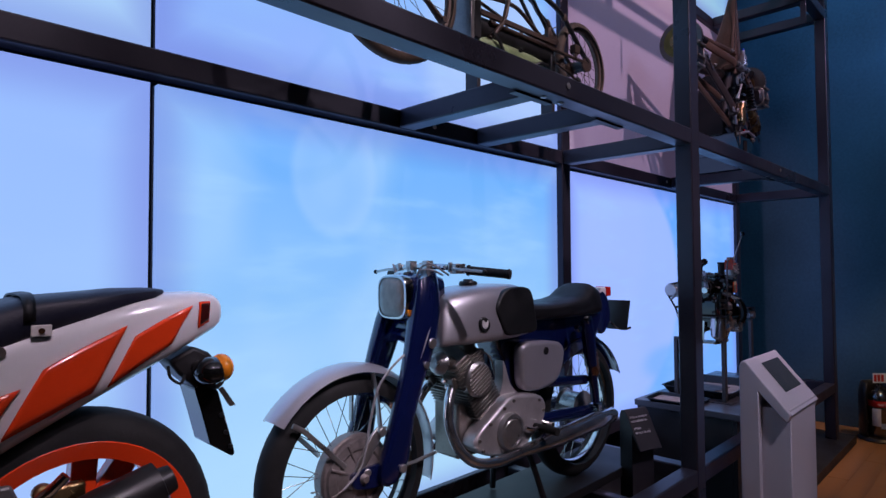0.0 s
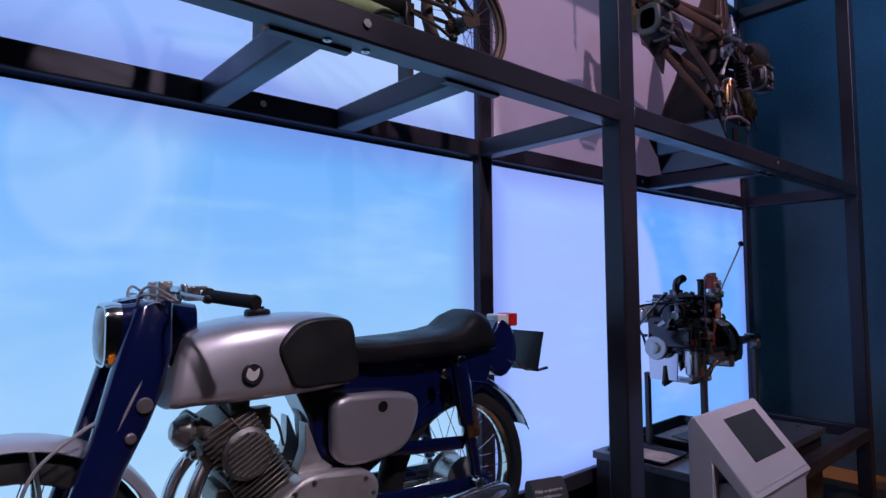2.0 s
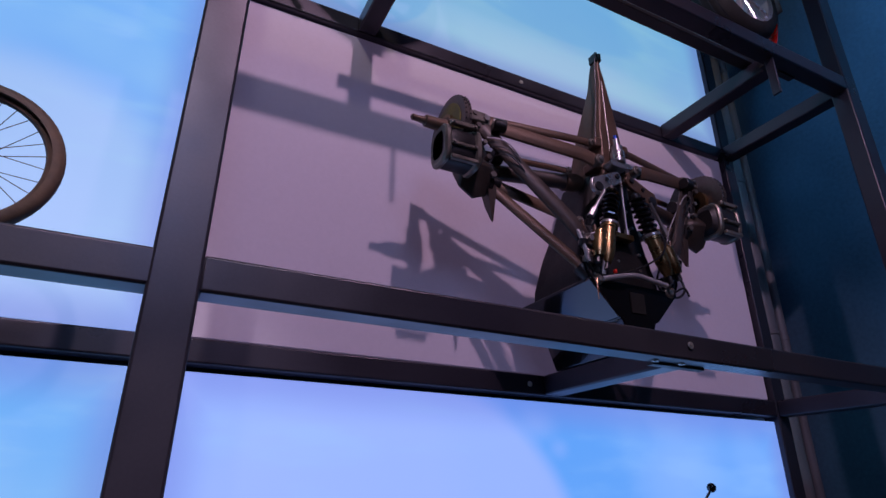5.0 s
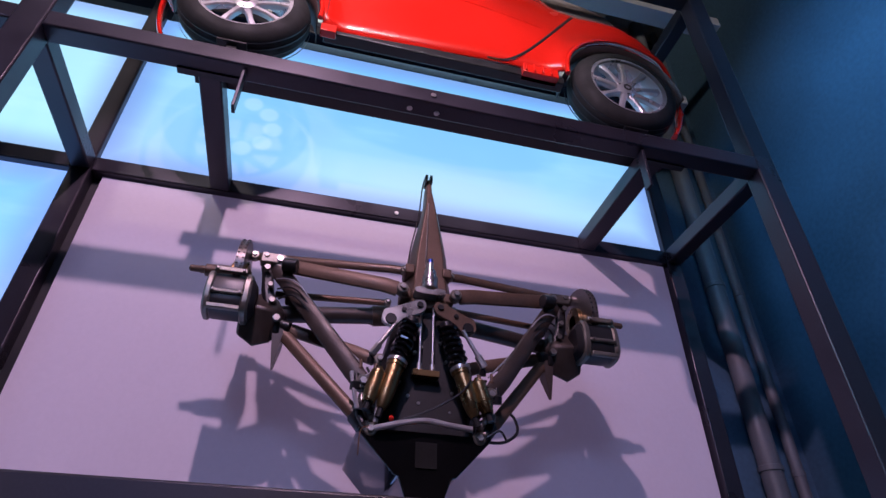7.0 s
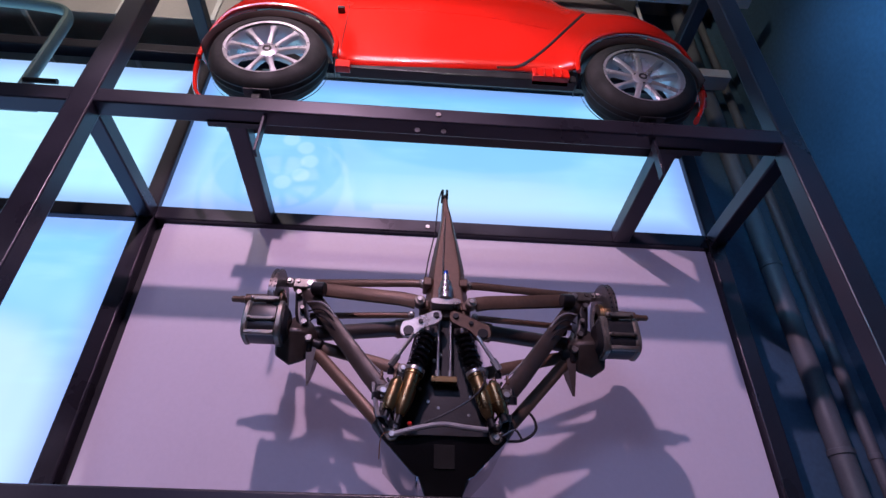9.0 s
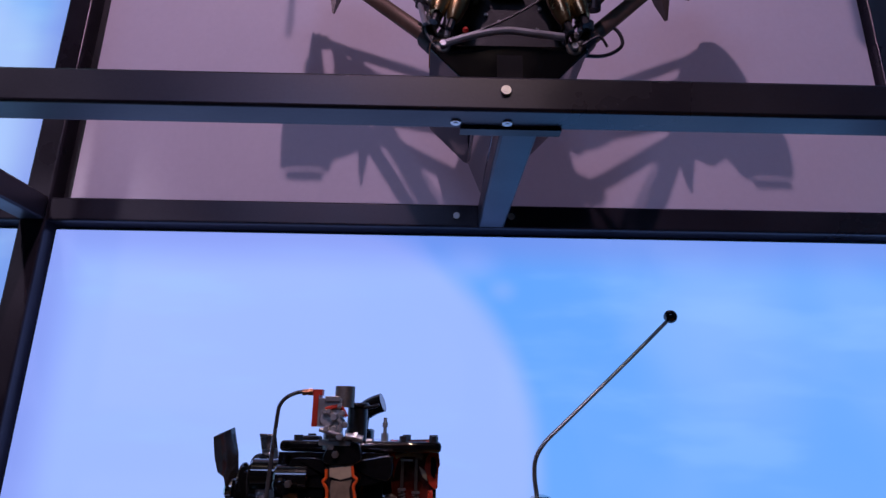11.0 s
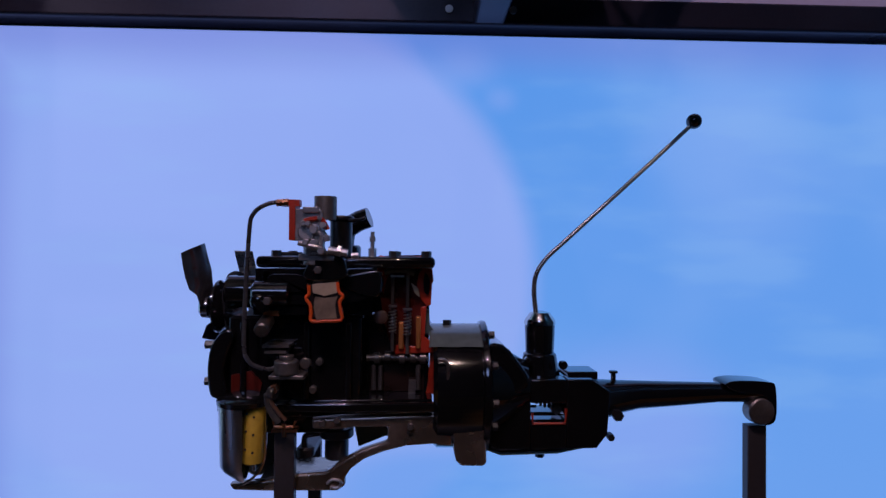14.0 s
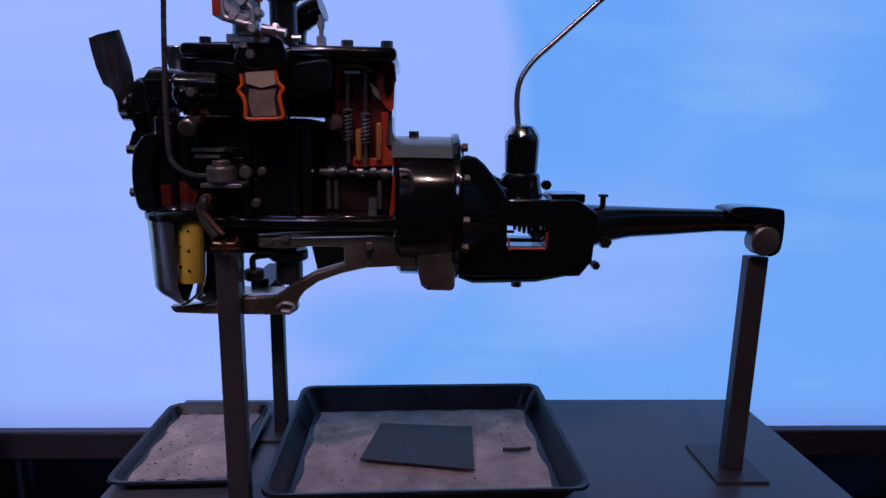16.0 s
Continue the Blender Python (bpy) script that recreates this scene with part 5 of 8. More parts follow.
    # rocker plate, damper and canisters
    s = Shape()
    out = [(4.268, 2.815), (4.282, 2.795), (4.312, 2.79), (4.345, 2.825), (4.405, 2.855), (4.418, 2.885), (4.40, 2.905), (4.35, 2.885), (4.30, 2.86), (4.275, 2.85)]
    out = [(mirror((x, 0, 0))[0], z) for x, z in curve2(out, 3)]
    rk = part("rocker", s.slab(out, 1.385, 1.40), ALLOY if sgn == -1 else TITANIUM, rig, "bolted alloy rocker plate", bevel=0.002)
    for x, z, r in ((4.298, 2.815, 0.019), (4.395, 2.882, 0.011), (4.34, 2.855, 0.008)):
        p = mirror((x, 1.385, z))
        part("rocker_pivot", Shape().cyl(p, (p[0], 1.378, z), r, 16, bevel=0.001), BLACK_SATIN, rk)
    p0, p1 = Vector(mirror((4.372, 1.40, 2.83))), Vector(mirror((4.325, 1.385, 2.655)))
    d = p1 - p0
    s = Shape()
    n = 60
    e1 = d.normalized().cross(Vector((0, 1, 0)))
    pts = [p0 + d * (0.05 + 0.85 * k / n) + (e1 * math.cos(k * 0.72) + Vector((0, 1, 0)) * math.sin(k * 0.72)) * 0.029 for k in range(n)]
    part("damper_spring", s.tube(pts, 0.0068, 7), BLACK_GLOSS, rig, "black coil spring")
    part("damper_body", Shape().cyl(p0, p1, 0.022, 16), BLACK_SATIN, rig)
    dn = d.normalized()
    c0, c1 = p1, p1 + dn * 0.16
    s = Shape().tube([c0, c0 + dn * 0.012, c0 + dn * 0.013, c0 + dn * 0.10, c1 - dn * 0.02, c1], [0.031, 0.031, 0.027, 0.027, 0.022, 0.014], 18)
    part("damper_canister", s, GOLD, rig, "gold damper canister")
    part("spring_collar", Shape().cyl(c0 - dn * 0.012, c0, 0.034, 18), ALLOY, rig)
    off = Vector((mirror((4.275, 0, 0))[0] - mirror((4.325, 0, 0))[0], -0.008, -0.02))
    s = Shape().tube([c0 + off, c0 + off + dn * 0.008, c0 + off + dn * 0.02, c0 + off + dn * 0.10, c0 + off + dn * 0.125], [0.008, 0.013, 0.024, 0.024, 0.018], 18)
    part("reservoir", s, GOLD, rig, "gold damper reservoir")
    s = Shape().cyl(c1, c1 + dn * 0.03, 0.010, 10).cyl(c0 + off + dn * 0.125, c0 + off + dn * 0.15, 0.011, 10)
    part("canister_foot", s, BLACK_SATIN, rig)
    a, b = Vector(mirror((4.318, 1.378, 2.80))), Vector(mirror((4.25, 1.385, 2.69)))
    part("push_rod", Shape().cyl(a, b, 0.007, 10), ALLOY, rig, "bright push rod")
    part("rod_end", Shape().cyl(b - (a - b).normalized() * 0.012, b + (a - b).normalized() * 0.03, 0.0125, 6), ALLOY, rig)
    # looms and hoses beside the casing
    for k in range(4):
        p = [mirror((4.235 + 0.012 * k + 0.02 * math.sin(i * 1.7 + k), 1.40 + 0.008 * k, 2.64 - 0.05 * i)) for i in range(5)]
        part("wiring_loom", Shape().tube(curve(p, 4), 0.0045, 6), WIRE if k == 1 else BLACK_SATIN, rig)
    s = Shape()
    for k in range(7):
        p = mirror((4.245 + 0.014 * (k % 3), 1.40, 2.46 + 0.022 * k))
        s.ball(p, 0.010 + 0.003 * (k % 2), 8)
    tagged(part("connectors", s, ALLOY_DARK, rig), "small grey connectors", kind="stuff")
for k, pts in enumerate(([(4.225, 1.39, 2.60), (4.26, 1.375, 2.612), (4.285, 1.385, 2.60)], [(4.235, 1.385, 2.55), (4.262, 1.37, 2.545), (4.275, 1.375, 2.51), (4.272, 1.38, 2.46)], [(4.19, 1.40, 2.62), (4.20, 1.385, 2.56), (4.215, 1.385, 2.50)], [(4.60, 1.39, 2.61), (4.62, 1.38, 2.56), (4.615, 1.39, 2.49)])):
    part("grey_hose", Shape().tube(curve(pts, 5), 0.0075 if k < 3 else 0.006, 8), WIRE, rig, "short pale grey hose")
hose = curve([(4.27, 1.385, 2.445), (4.34, 1.375, 2.462), (4.42, 1.375, 2.478), (4.50, 1.375, 2.47), (4.57, 1.38, 2.466)], 6)
part("coolant_hose", Shape().tube(hose, 0.0095, 10), WIRE, rig, "pale grey hose")
part("thin_cable", Shape().tube(curve([(4.31, 1.38, 2.46), (4.42, 1.36, 2.50), (4.52, 1.345, 2.56), (4.56, 1.35, 2.62), (4.545, 1.36, 2.665), (4.50, 1.37, 2.675)], 6), 0.0035, 6), BLACK_SATIN, rig)
part("side_hose", Shape().tube(curve([(4.62, 1.46, 2.52), (4.72, 1.46, 2.56), (4.745, 1.45, 2.50), (4.69, 1.44, 2.455), (4.60, 1.43, 2.45)], 6), 0.005, 8), BLACK_SATIN, rig)
part("tell_tale", Shape().ball((4.318, 1.372, 2.475), 0.008, 10), mat("red_cap", (0.7, 0.02, 0.01), 0.4), rig)
part("loose_lead", Shape().tube(curve([(4.255, 1.38, 2.45), (4.23, 1.37, 2.43), (4.228, 1.37, 2.36)], 4), 0.0018, 5), COPPER, rig)
part("loose_lead", Shape().tube(curve([(4.62, 1.39, 2.45), (4.66, 1.38, 2.47), (4.68, 1.38, 2.44)], 4), 0.004, 6), BLACK_SATIN, rig)

# ---- wheels ----


def tyre(s, c, R, w, n=48, deep=0.62):
    """A treaded tyre about the y axis."""
    prof = []
    for k in range(13):
        a = math.pi * (k / 12 - 0.5)
        prof.append((R - w * deep + w * deep * max(0.0, math.cos(a)) ** 0.8, w * 0.5 * math.sin(a) * 1.05))
    prof.append(prof[0])
    return s.lathe(prof, n, Matrix.Translation(c) @ pose(0, 0, 0, 90, 0, 0))


def spoked_wheel(parent, c, R, w, hub_r, hub_w, spokes, rim_mat, tyre_mat, hub_mat, spoke_r=0.0014, rim_w=0.6):
    wheel = part("wheel", tyre(Shape(), c, R, w), tyre_mat, parent, "black rubber tyre")
    ri = R - w * 0.62
    m = Matrix.Translation(c) @ pose(0, 0, 0, 90, 0, 0)
    h = w * rim_w * 0.5
    part("rim", Shape().lathe([(ri + 0.006, -h), (ri + 0.008, -h * 0.85), (ri - 0.012, -h * 0.5), (ri - 0.016, 0), (ri - 0.012, h * 0.5), (ri + 0.008, h * 0.85), (ri + 0.006, h)], 48, m, cap=False), rim_mat, wheel)
    part("hub", Shape().lathe([(0.006, -hub_w * 0.75), (hub_r * 0.5, -hub_w * 0.6), (hub_r, -hub_w * 0.5), (hub_r * 0.86, -hub_w * 0.38), (hub_r * 0.86, hub_w * 0.38), (hub_r, hub_w * 0.5), (hub_r * 0.5, hub_w * 0.6), (0.006, hub_w * 0.75)], 32, m), hub_mat, wheel)
    s = Shape()
    for k in range(spokes):
        a = 2 * math.pi * k / spokes
        b = a + (0.32 if k % 4 < 2 else -0.32)
        y = hub_w * 0.42 * (1 if k % 2 else -1)
        p = Vector((c[0] + hub_r * 0.95 * math.cos(b), c[1] + y, c[2] + hub_r * 0.95 * math.sin(b)))
        q = Vector((c[0] + (ri - 0.012) * math.cos(a), c[1], c[2] + (ri - 0.012) * math.sin(a)))
        s.cyl(p, q, spoke_r, 5)
    tagged(part("spokes", s, rim_mat, wheel), "thin wire spokes", kind="stuff")
    return wheel


# ---- blue motorcycle ----
BLUE_PAINT = mat("deep_blue_paint", (0.0045, 0.009, 0.060), 0.14, 0.1, 0.3, 5, 0.0, 60, 0.06, coat=1.0)
DRUM = mat("dull_cast_drum", (0.26, 0.225, 0.215), 0.46, 0.55, 0.35, 10, 0.12, 90)
SILVER_PAINT = mat("silver_paint", (0.56, 0.54, 0.58), 0.34, 0.6, 0.08, 5, 0.01, 200, 0.06, coat=0.3)
SEAT_VINYL = mat("black_seat_vinyl", (0.007, 0.007, 0.009), 0.5, 0, 0.2, 12, 0.12, 150)
LENS = mat("frosted_lamp_glass", (0.26, 0.25, 0.22), 0.10, 0, 0.15, 40, 0.1, 60)
RED_LENS = mat("red_lamp_lens", (0.55, 0.015, 0.01), 0.12, 0, 0.1, 30)
WHITE_LENS = mat("white_lamp_lens", (0.75, 0.72, 0.7), 0.2, 0, 0.1, 30)
AMBER = mat("amber_lens", (0.75, 0.22, 0.01), 0.15, 0, 0.15, 30)
KNEE = mat("black_knee_rubber", (0.006, 0.006, 0.0065), 0.5, 0, 0.2, 12, 0.1, 120)

bike = thing("motorcycle", "old blue and silver motorcycle with wire wheels on deck", "motorcycle", pose(1.71, 1.575, 0.553, 0, 0, -2))
BM = bike.matrix_basis.inverted()


def bp(name, s, material, label="", parent=None, **kw):
    """A part in the motorcycle's own axes: x backwards, z up from the ground."""
    return part(name, s, material, parent or bike, label, m=Matrix(), **kw)


FA, RA, R = (-0.602, 0, 0.315), (0.68, 0, 0.315), 0.315


def bike_wheel(c, hub_r, hub_w):
    w = spoked_wheel(bike, c, R, 0.094, hub_r, hub_w, 36, CHROME, RUBBER, ALLOY)
    for o in (w, *w.children_recursive):
        o.matrix_basis = Matrix()
    return w


fw, rw = bike_wheel(FA, 0.085, 0.10), bike_wheel(RA, 0.08, 0.10)
m = Matrix.Translation((FA[0], -0.055, FA[2])) @ pose(0, 0, 0, 90, 0, 0)
bp("brake_plate", Shape().lathe([(0.128, -0.045), (0.130, -0.006), (0.124, 0.002), (0.116, 0.004), (0.112, 0.012), (0.088, 0.018), (0.080, 0.014), (0.060, 0.020), (0.034, 0.026), (0.020, 0.034), (0.014, 0.048), (0.010, 0.052)], 40, m), DRUM, "ribbed dull cast alloy brake plate", fw)
for k in range(8):
    a = radians(22 + 45 * k)
    rib = Shape().bar((FA[0] + 0.05 * math.cos(a), -0.072, FA[2] + 0.05 * math.sin(a)), (FA[0] + 0.112 * math.cos(a), -0.068, FA[2] + 0.112 * math.sin(a)), 0.008, 0.012, (0, 1, 0))
    bp("drum_rib", rib, DRUM, "", fw, bevel=0.002)
s = Shape().slab([(-0.66, 0.30), (-0.64, 0.285), (-0.52, 0.43), (-0.50, 0.455), (-0.54, 0.46), (-0.565, 0.44)], -0.085, -0.074)
s.cyl((-0.53, -0.074, 0.445), (-0.53, -0.098, 0.445), 0.017, 8).cyl((-0.59, -0.07, 0.33), (-0.59, -0.10, 0.33), 0.014, 8).cyl((-0.64, -0.07, 0.24), (-0.64, -0.10, 0.24), 0.016, 8)
bp("brake_arm", s, ALLOY, "", fw, bevel=0.004)
sp = [(-0.70 + 0.010 * math.cos(a * 0.8) - 0.0012 * a, -0.095 + 0.010 * math.sin(a * 0.8), 0.20 + 0.0018 * a) for a in range(70)]
bp("cable_spring", Shape().tube(sp, 0.002, 5), ALLOY, "", fw)

# mudguards
def guard(a0, a1, r, w, c, n=22):
    s = Shape()
    rings = []
    for k in range(n + 1):
        a = radians(a0 + (a1 - a0) * k / n)
        ring = []
        for i in range(9):
            t = -1 + i / 4
            rr = r - 0.026 * abs(t) ** 2.4
            ring.append((c[0] + rr * math.cos(a), w * t, c[2] + rr * math.sin(a)))
        for i in reversed(range(9)):
            t = -1 + i / 4
            rr = r - 0.003 - 0.026 * abs(t) ** 2.4
            ring.append((c[0] + rr * math.cos(a), w * 0.96 * t, c[2] + rr * math.sin(a)))
        rings.append(ring)
    return s.loft(rings)


bp("front_mudguard", guard(143, -16, 0.350, 0.062, FA), SILVER_PAINT, "silver front mudguard")
for y in (-0.066, 0.066):
    s = Shape().tube([(-0.835, y, 0.515), (-0.80, y, 0.495), (-0.66, y * 1.15, 0.36)], 0.008, 8, squash=0.5)
    bp("mudguard_stay", s, ALLOY)
    s = Shape().tube([(-0.55, y, 0.635), (-0.535, y * 1.1, 0.55), (-0.53, y * 1.25, 0.45)], 0.011, 8, squash=0.5)
    bp("mudguard_stay", s, ALLOY)
    s = Shape().tube([(-0.49, y * 1.35, 0.315), (-0.38, y * 1.2, 0.315), (-0.272, y, 0.32)], 0.006, 8)
    bp("mudguard_stay", s, ALLOY)
bp("rear_mudguard", guard(128, 22, 0.358, 0.068, RA), BLUE_PAINT, "blue rear mudguard")
# pressed fork with leading links, its shroud arching over the mudguard
arch = [[(x, w * t, z - 0.05 * (1 - abs(t) ** 3) * q) for t in (-1, -0.7, -0.35, 0, 0.35, 0.7, 1)] for x, z, w, q in ((-0.360, 0.815, 0.062, 0), (-0.378, 0.76, 0.074, 0), (-0.405, 0.70, 0.084, -0.9), (-0.385, 0.672, 0.088, -0.9), (-0.335, 0.70, 0.084, -0.5), (-0.30, 0.80, 0.072, 0))]
bp("fork_shroud", Shape().loft(arch, cap=False, closed=False), BLUE_PAINT, "deep blue fork shroud").modifiers.new("thickness", "SOLIDIFY").thickness = 0.004
for sy in (-1, 1):
    rings = []
    for x, z, wx, wy, y in ((-0.318, 0.945, 0.046, 0.030, 0.058), (-0.330, 0.895, 0.054, 0.036, 0.072), (-0.346, 0.81, 0.066, 0.038, 0.088), (-0.368, 0.72, 0.068, 0.032, 0.098), (-0.395, 0.64, 0.062, 0.028, 0.101), (-0.432, 0.55, 0.054, 0.026, 0.102), (-0.462, 0.46, 0.052, 0.026, 0.102), (-0.483, 0.38, 0.060, 0.025, 0.102), (-0.492, 0.335, 0.062, 0.025, 0.102), (-0.497, 0.30, 0.048, 0.022, 0.102), (-0.498, 0.282, 0.026, 0.016, 0.102)):
        rings.append([(x + wx * math.copysign(abs(math.cos(a)) ** 0.8, math.cos(a)), sy * y + wy * math.copysign(abs(math.sin(a)) ** 0.7, math.sin(a)), z + 0.35 * wx * math.cos(a)) for a in [2 * math.pi * k / 20 for k in range(20)]])
    fk = bp("fork_leg", Shape().loft(rings), BLUE_PAINT, "deep blue pressed fork leg", bevel=0.0)
    for x, z, r in ((-0.345, 0.715, 0.018), (-0.372, 0.645, 0.012), (-0.475, 0.325, 0.014)):
        bp("fork_bolt", Shape().cyl((x, sy * 0.122, z), (x, sy * 0.136, z), r, 12, bevel=0.002), ALLOY, "", fk)
    s = Shape().slab(curve2([(-0.46, 0.345), (-0.48, 0.29), (-0.55, 0.275), (-0.635, 0.29), (-0.64, 0.335), (-0.56, 0.345)], 4), sy * 0.085 - 0.010, sy * 0.085 + 0.010)
    bp("leading_link", s, BLUE_PAINT, bevel=0.004)
s = Shape()
rings = []
for x, w, h, z in ((-0.388, 0.078, 0.074, 0.872), (-0.345, 0.083, 0.080, 0.872), (-0.28, 0.08, 0.082, 0.872), (-0.21, 0.05, 0.06, 0.88)):
    rings.append([(x, w * math.copysign(abs(math.cos(a)) ** 0.6, math.cos(a)), z + h * math.copysign(abs(math.sin(a)) ** 0.6, math.sin(a))) for a in [2 * math.pi * k / 24 for k in range(24)]])
nac = bp("headlamp_shell", Shape().loft(rings), BLUE_PAINT, "blue headlamp shell")
rim, gl = Shape(), Shape()


def squared(x, w, h, z, p=0.55, n=28):
    return [(x, w * math.copysign(abs(math.cos(a)) ** p, math.cos(a)), z + h * math.copysign(abs(math.sin(a)) ** p, math.sin(a))) for a in [2 * math.pi * k / n for k in range(n)]]


rim.loft([squared(-0.384, 0.080, 0.076, 0.872), squared(-0.404, 0.081, 0.078, 0.871), squared(-0.418, 0.078, 0.075, 0.870), squared(-0.420, 0.072, 0.069, 0.870), squared(-0.405, 0.069, 0.066, 0.870)], cap=False)
bp("headlamp_rim", rim, CHROME, "squared chrome headlamp rim", nac)
gl.loft([squared(-0.414, 0.071, 0.068, 0.87), squared(-0.424, 0.060, 0.057, 0.87), squared(-0.429, 0.032, 0.030, 0.87)])
bp("headlamp_glass", gl, LENS, "frosted headlamp glass", nac)
bp("marker_lens", Shape().box(-0.412, -0.392, -0.0845, -0.074, 0.806, 0.828), AMBER, "amber side marker", nac, bevel=0.003)
bp("shell_bolt", Shape().cyl((-0.34, -0.083, 0.87), (-0.34, -0.096, 0.87), 0.014, 12, bevel=0.003), ALLOY, "", nac)
bp("speedometer", Shape().lathe([(0.0, 0.0), (0.035, 0.0), (0.038, 0.006), (0.030, 0.012), (0.0, 0.012)], 24, pose(-0.36, 0, 0.948, 0, -12, 0)), CHROME, "chrome rimmed speedometer", nac)
# handlebar
hb = bp("handlebar", Shape().tube(curve([(-0.175, -0.30, 0.95), (-0.22, -0.20, 0.96), (-0.27, -0.10, 0.975), (-0.28, 0.0, 0.975), (-0.27, 0.10, 0.975), (-0.22, 0.20, 0.96), (-0.175, 0.30, 0.95)], 6), 0.0105, 10), CHROME, "low chrome handlebar")
for sy in (-1, 1):
    a, b = Vector((-0.228, sy * 0.185, 0.962)), Vector((-0.163, sy * 0.325, 0.947))
    d = b - a
    bp("grip", Shape().tube([a, a + d * 0.05, a + d * 0.06, a + d * 0.93, a + d * 0.94, b], [0.019, 0.019, 0.0155, 0.0155, 0.018, 0.016], 14), RUBBER, "black rubber grip", hb)
    bp("lever", Shape().tube(curve([(-0.265, sy * 0.14, 0.968), (-0.285, sy * 0.19, 0.966), (-0.27, sy * 0.26, 0.960), (-0.262, sy * 0.295, 0.957)], 5), 0.0052, 8, squash=0.7), ALLOY, "polished alloy lever", hb)
    bp("lever_ball", Shape().ball((-0.262, sy * 0.297, 0.957), 0.009, 10), BLACK_SATIN, "", hb)
    s = Shape().box(-0.27, -0.222, sy * 0.155 - 0.016, sy * 0.155 + 0.016, 0.95, 0.985).cyl((-0.268, sy * 0.14, 0.955), (-0.268, sy * 0.14, 0.99), 0.009, 8)
    bp("switch_clamp", s, ALLOY, "", hb, bevel=0.004)
s = Shape()
for y in (-0.045, 0.045):
    s.box(-0.305, -0.272, y - 0.013, y + 0.013, 0.94, 0.997)
s.cyl((-0.26, 0, 0.90), (-0.27, 0, 0.965), 0.02, 14, bevel=0.004).cyl((-0.27, 0.0, 0.965), (-0.272, 0.0, 0.99), 0.014, 8)
bp("bar_clamps", s, ALLOY, "", hb, bevel=0.004)
for sy, k in ((-1, 0), (-1, 1), (1, 0), (1, 1)):
    s = Shape().tube(curve([(-0.275, sy * (0.14 - 0.03 * k), 0.945), (-0.33, sy * 0.10, 0.985 - 0.02 * k), (-0.35, sy * 0.06, 0.95), (-0.33, sy * 0.05, 0.86)], 6), 0.0036, 6)
    bp("control_cable", s, WIRE)
s = Shape().tube(curve([(-0.29, -0.09, 0.88), (-0.335, -0.118, 0.80), (-0.37, -0.128, 0.73), (-0.40, -0.125, 0.66)], 5), 0.0036, 6)
bp("control_cable", s, WIRE)
s = Shape().tube(curve([(-0.39, -0.09, 0.70), (-0.46, -0.095, 0.67), (-0.545, -0.10, 0.60), (-0.58, -0.10, 0.50), (-0.615, -0.10, 0.36), (-0.68, -0.095, 0.30)], 6), 0.0042, 6)
bp("control_cable", s, WIRE, "thin grey control cable")
# tank: skin through cross-sections, wider at its foot
def tank_ring(x, zt, zb, wb, wt, lean, n=32):
    out = []
    zc, h = (zt + zb) / 2, (zt - zb) / 2
    for k in range(n):
        a = 2 * math.pi * k / n
        c, q = math.cos(a), math.sin(a)
        z = zc + h * math.copysign(abs(q) ** (0.6 if q > 0 else 0.3), q)
        w = wb + (wt - wb) * (z - zb) / (zt - zb)
        out.append((x + lean * (z - zb), w * math.copysign(abs(c) ** 0.45, c), z))
    return out


tank = bp("tank", Shape().loft([tank_ring(*q) for q in ((-0.296, 0.852, 0.694, 0.128, 0.080, 0.26), (-0.293, 0.862, 0.690, 0.137, 0.088, 0.25), (-0.272, 0.874, 0.688, 0.145, 0.095, 0.22), (-0.23, 0.884, 0.690, 0.150, 0.102, 0.18), (-0.15, 0.896, 0.687, 0.156, 0.118, 0.10), (-0.05, 0.904, 0.687, 0.159, 0.127, 0.03), (0.08, 0.908, 0.690, 0.159, 0.129, 0), (0.15, 0.906, 0.696, 0.157, 0.126, 0), (0.19, 0.896, 0.700, 0.152, 0.116, 0), (0.207, 0.872, 0.712, 0.138, 0.10, 0))]), SILVER_PAINT, "silver fuel tank", angle=50)
for sy in (-1, 1):
    lean = Matrix(((1, 0, 0, 0), (0, 1, -sy * 0.145, sy * 0.145 * 0.70), (0, 0, 1, 0), (0, 0, 0, 1)))
    out = curve2([(-0.030, 0.819), (0.008, 0.868), (0.06, 0.892), (0.15, 0.894), (0.19, 0.872), (0.197, 0.80), (0.193, 0.722), (0.10, 0.714), (0.015, 0.716), (-0.012, 0.76)], 4)
    s = Shape()
    s.slab(out, sy * 0.138, sy * 0.1655, lean)
    bp("knee_pad", s, KNEE, "black rubber knee pad", tank, bevel=0.008, seg=3)
    s = Shape().slab([(-0.102 + 0.026 * math.cos(k * math.pi / 14), 0.763 + 0.026 * math.sin(k * math.pi / 14)) for k in range(28)], sy * 0.150, sy * 0.1625, lean)
    bp("badge", s, BLACK_SATIN, "round black tank badge", tank, bevel=0.002)
    s = Shape().slab(curve2([(-0.121, 0.761), (-0.113, 0.780), (-0.101, 0.769), (-0.086, 0.777), (-0.091, 0.756), (-0.102, 0.748), (-0.112, 0.750)], 3), sy * 0.1622, sy * 0.1637, lean)
    bp("badge_mark", s, WHITE_LENS, "plain pale mark on the badge", tank)
bp("filler_cap", Shape().lathe([(0.036, -0.006), (0.036, 0.008), (0.032, 0.014), (0.02, 0.016), (0.018, 0.022), (0.0, 0.022)], 24, pose(-0.035, 0, 0.905)), BLACK_SATIN, "dark filler cap", tank)
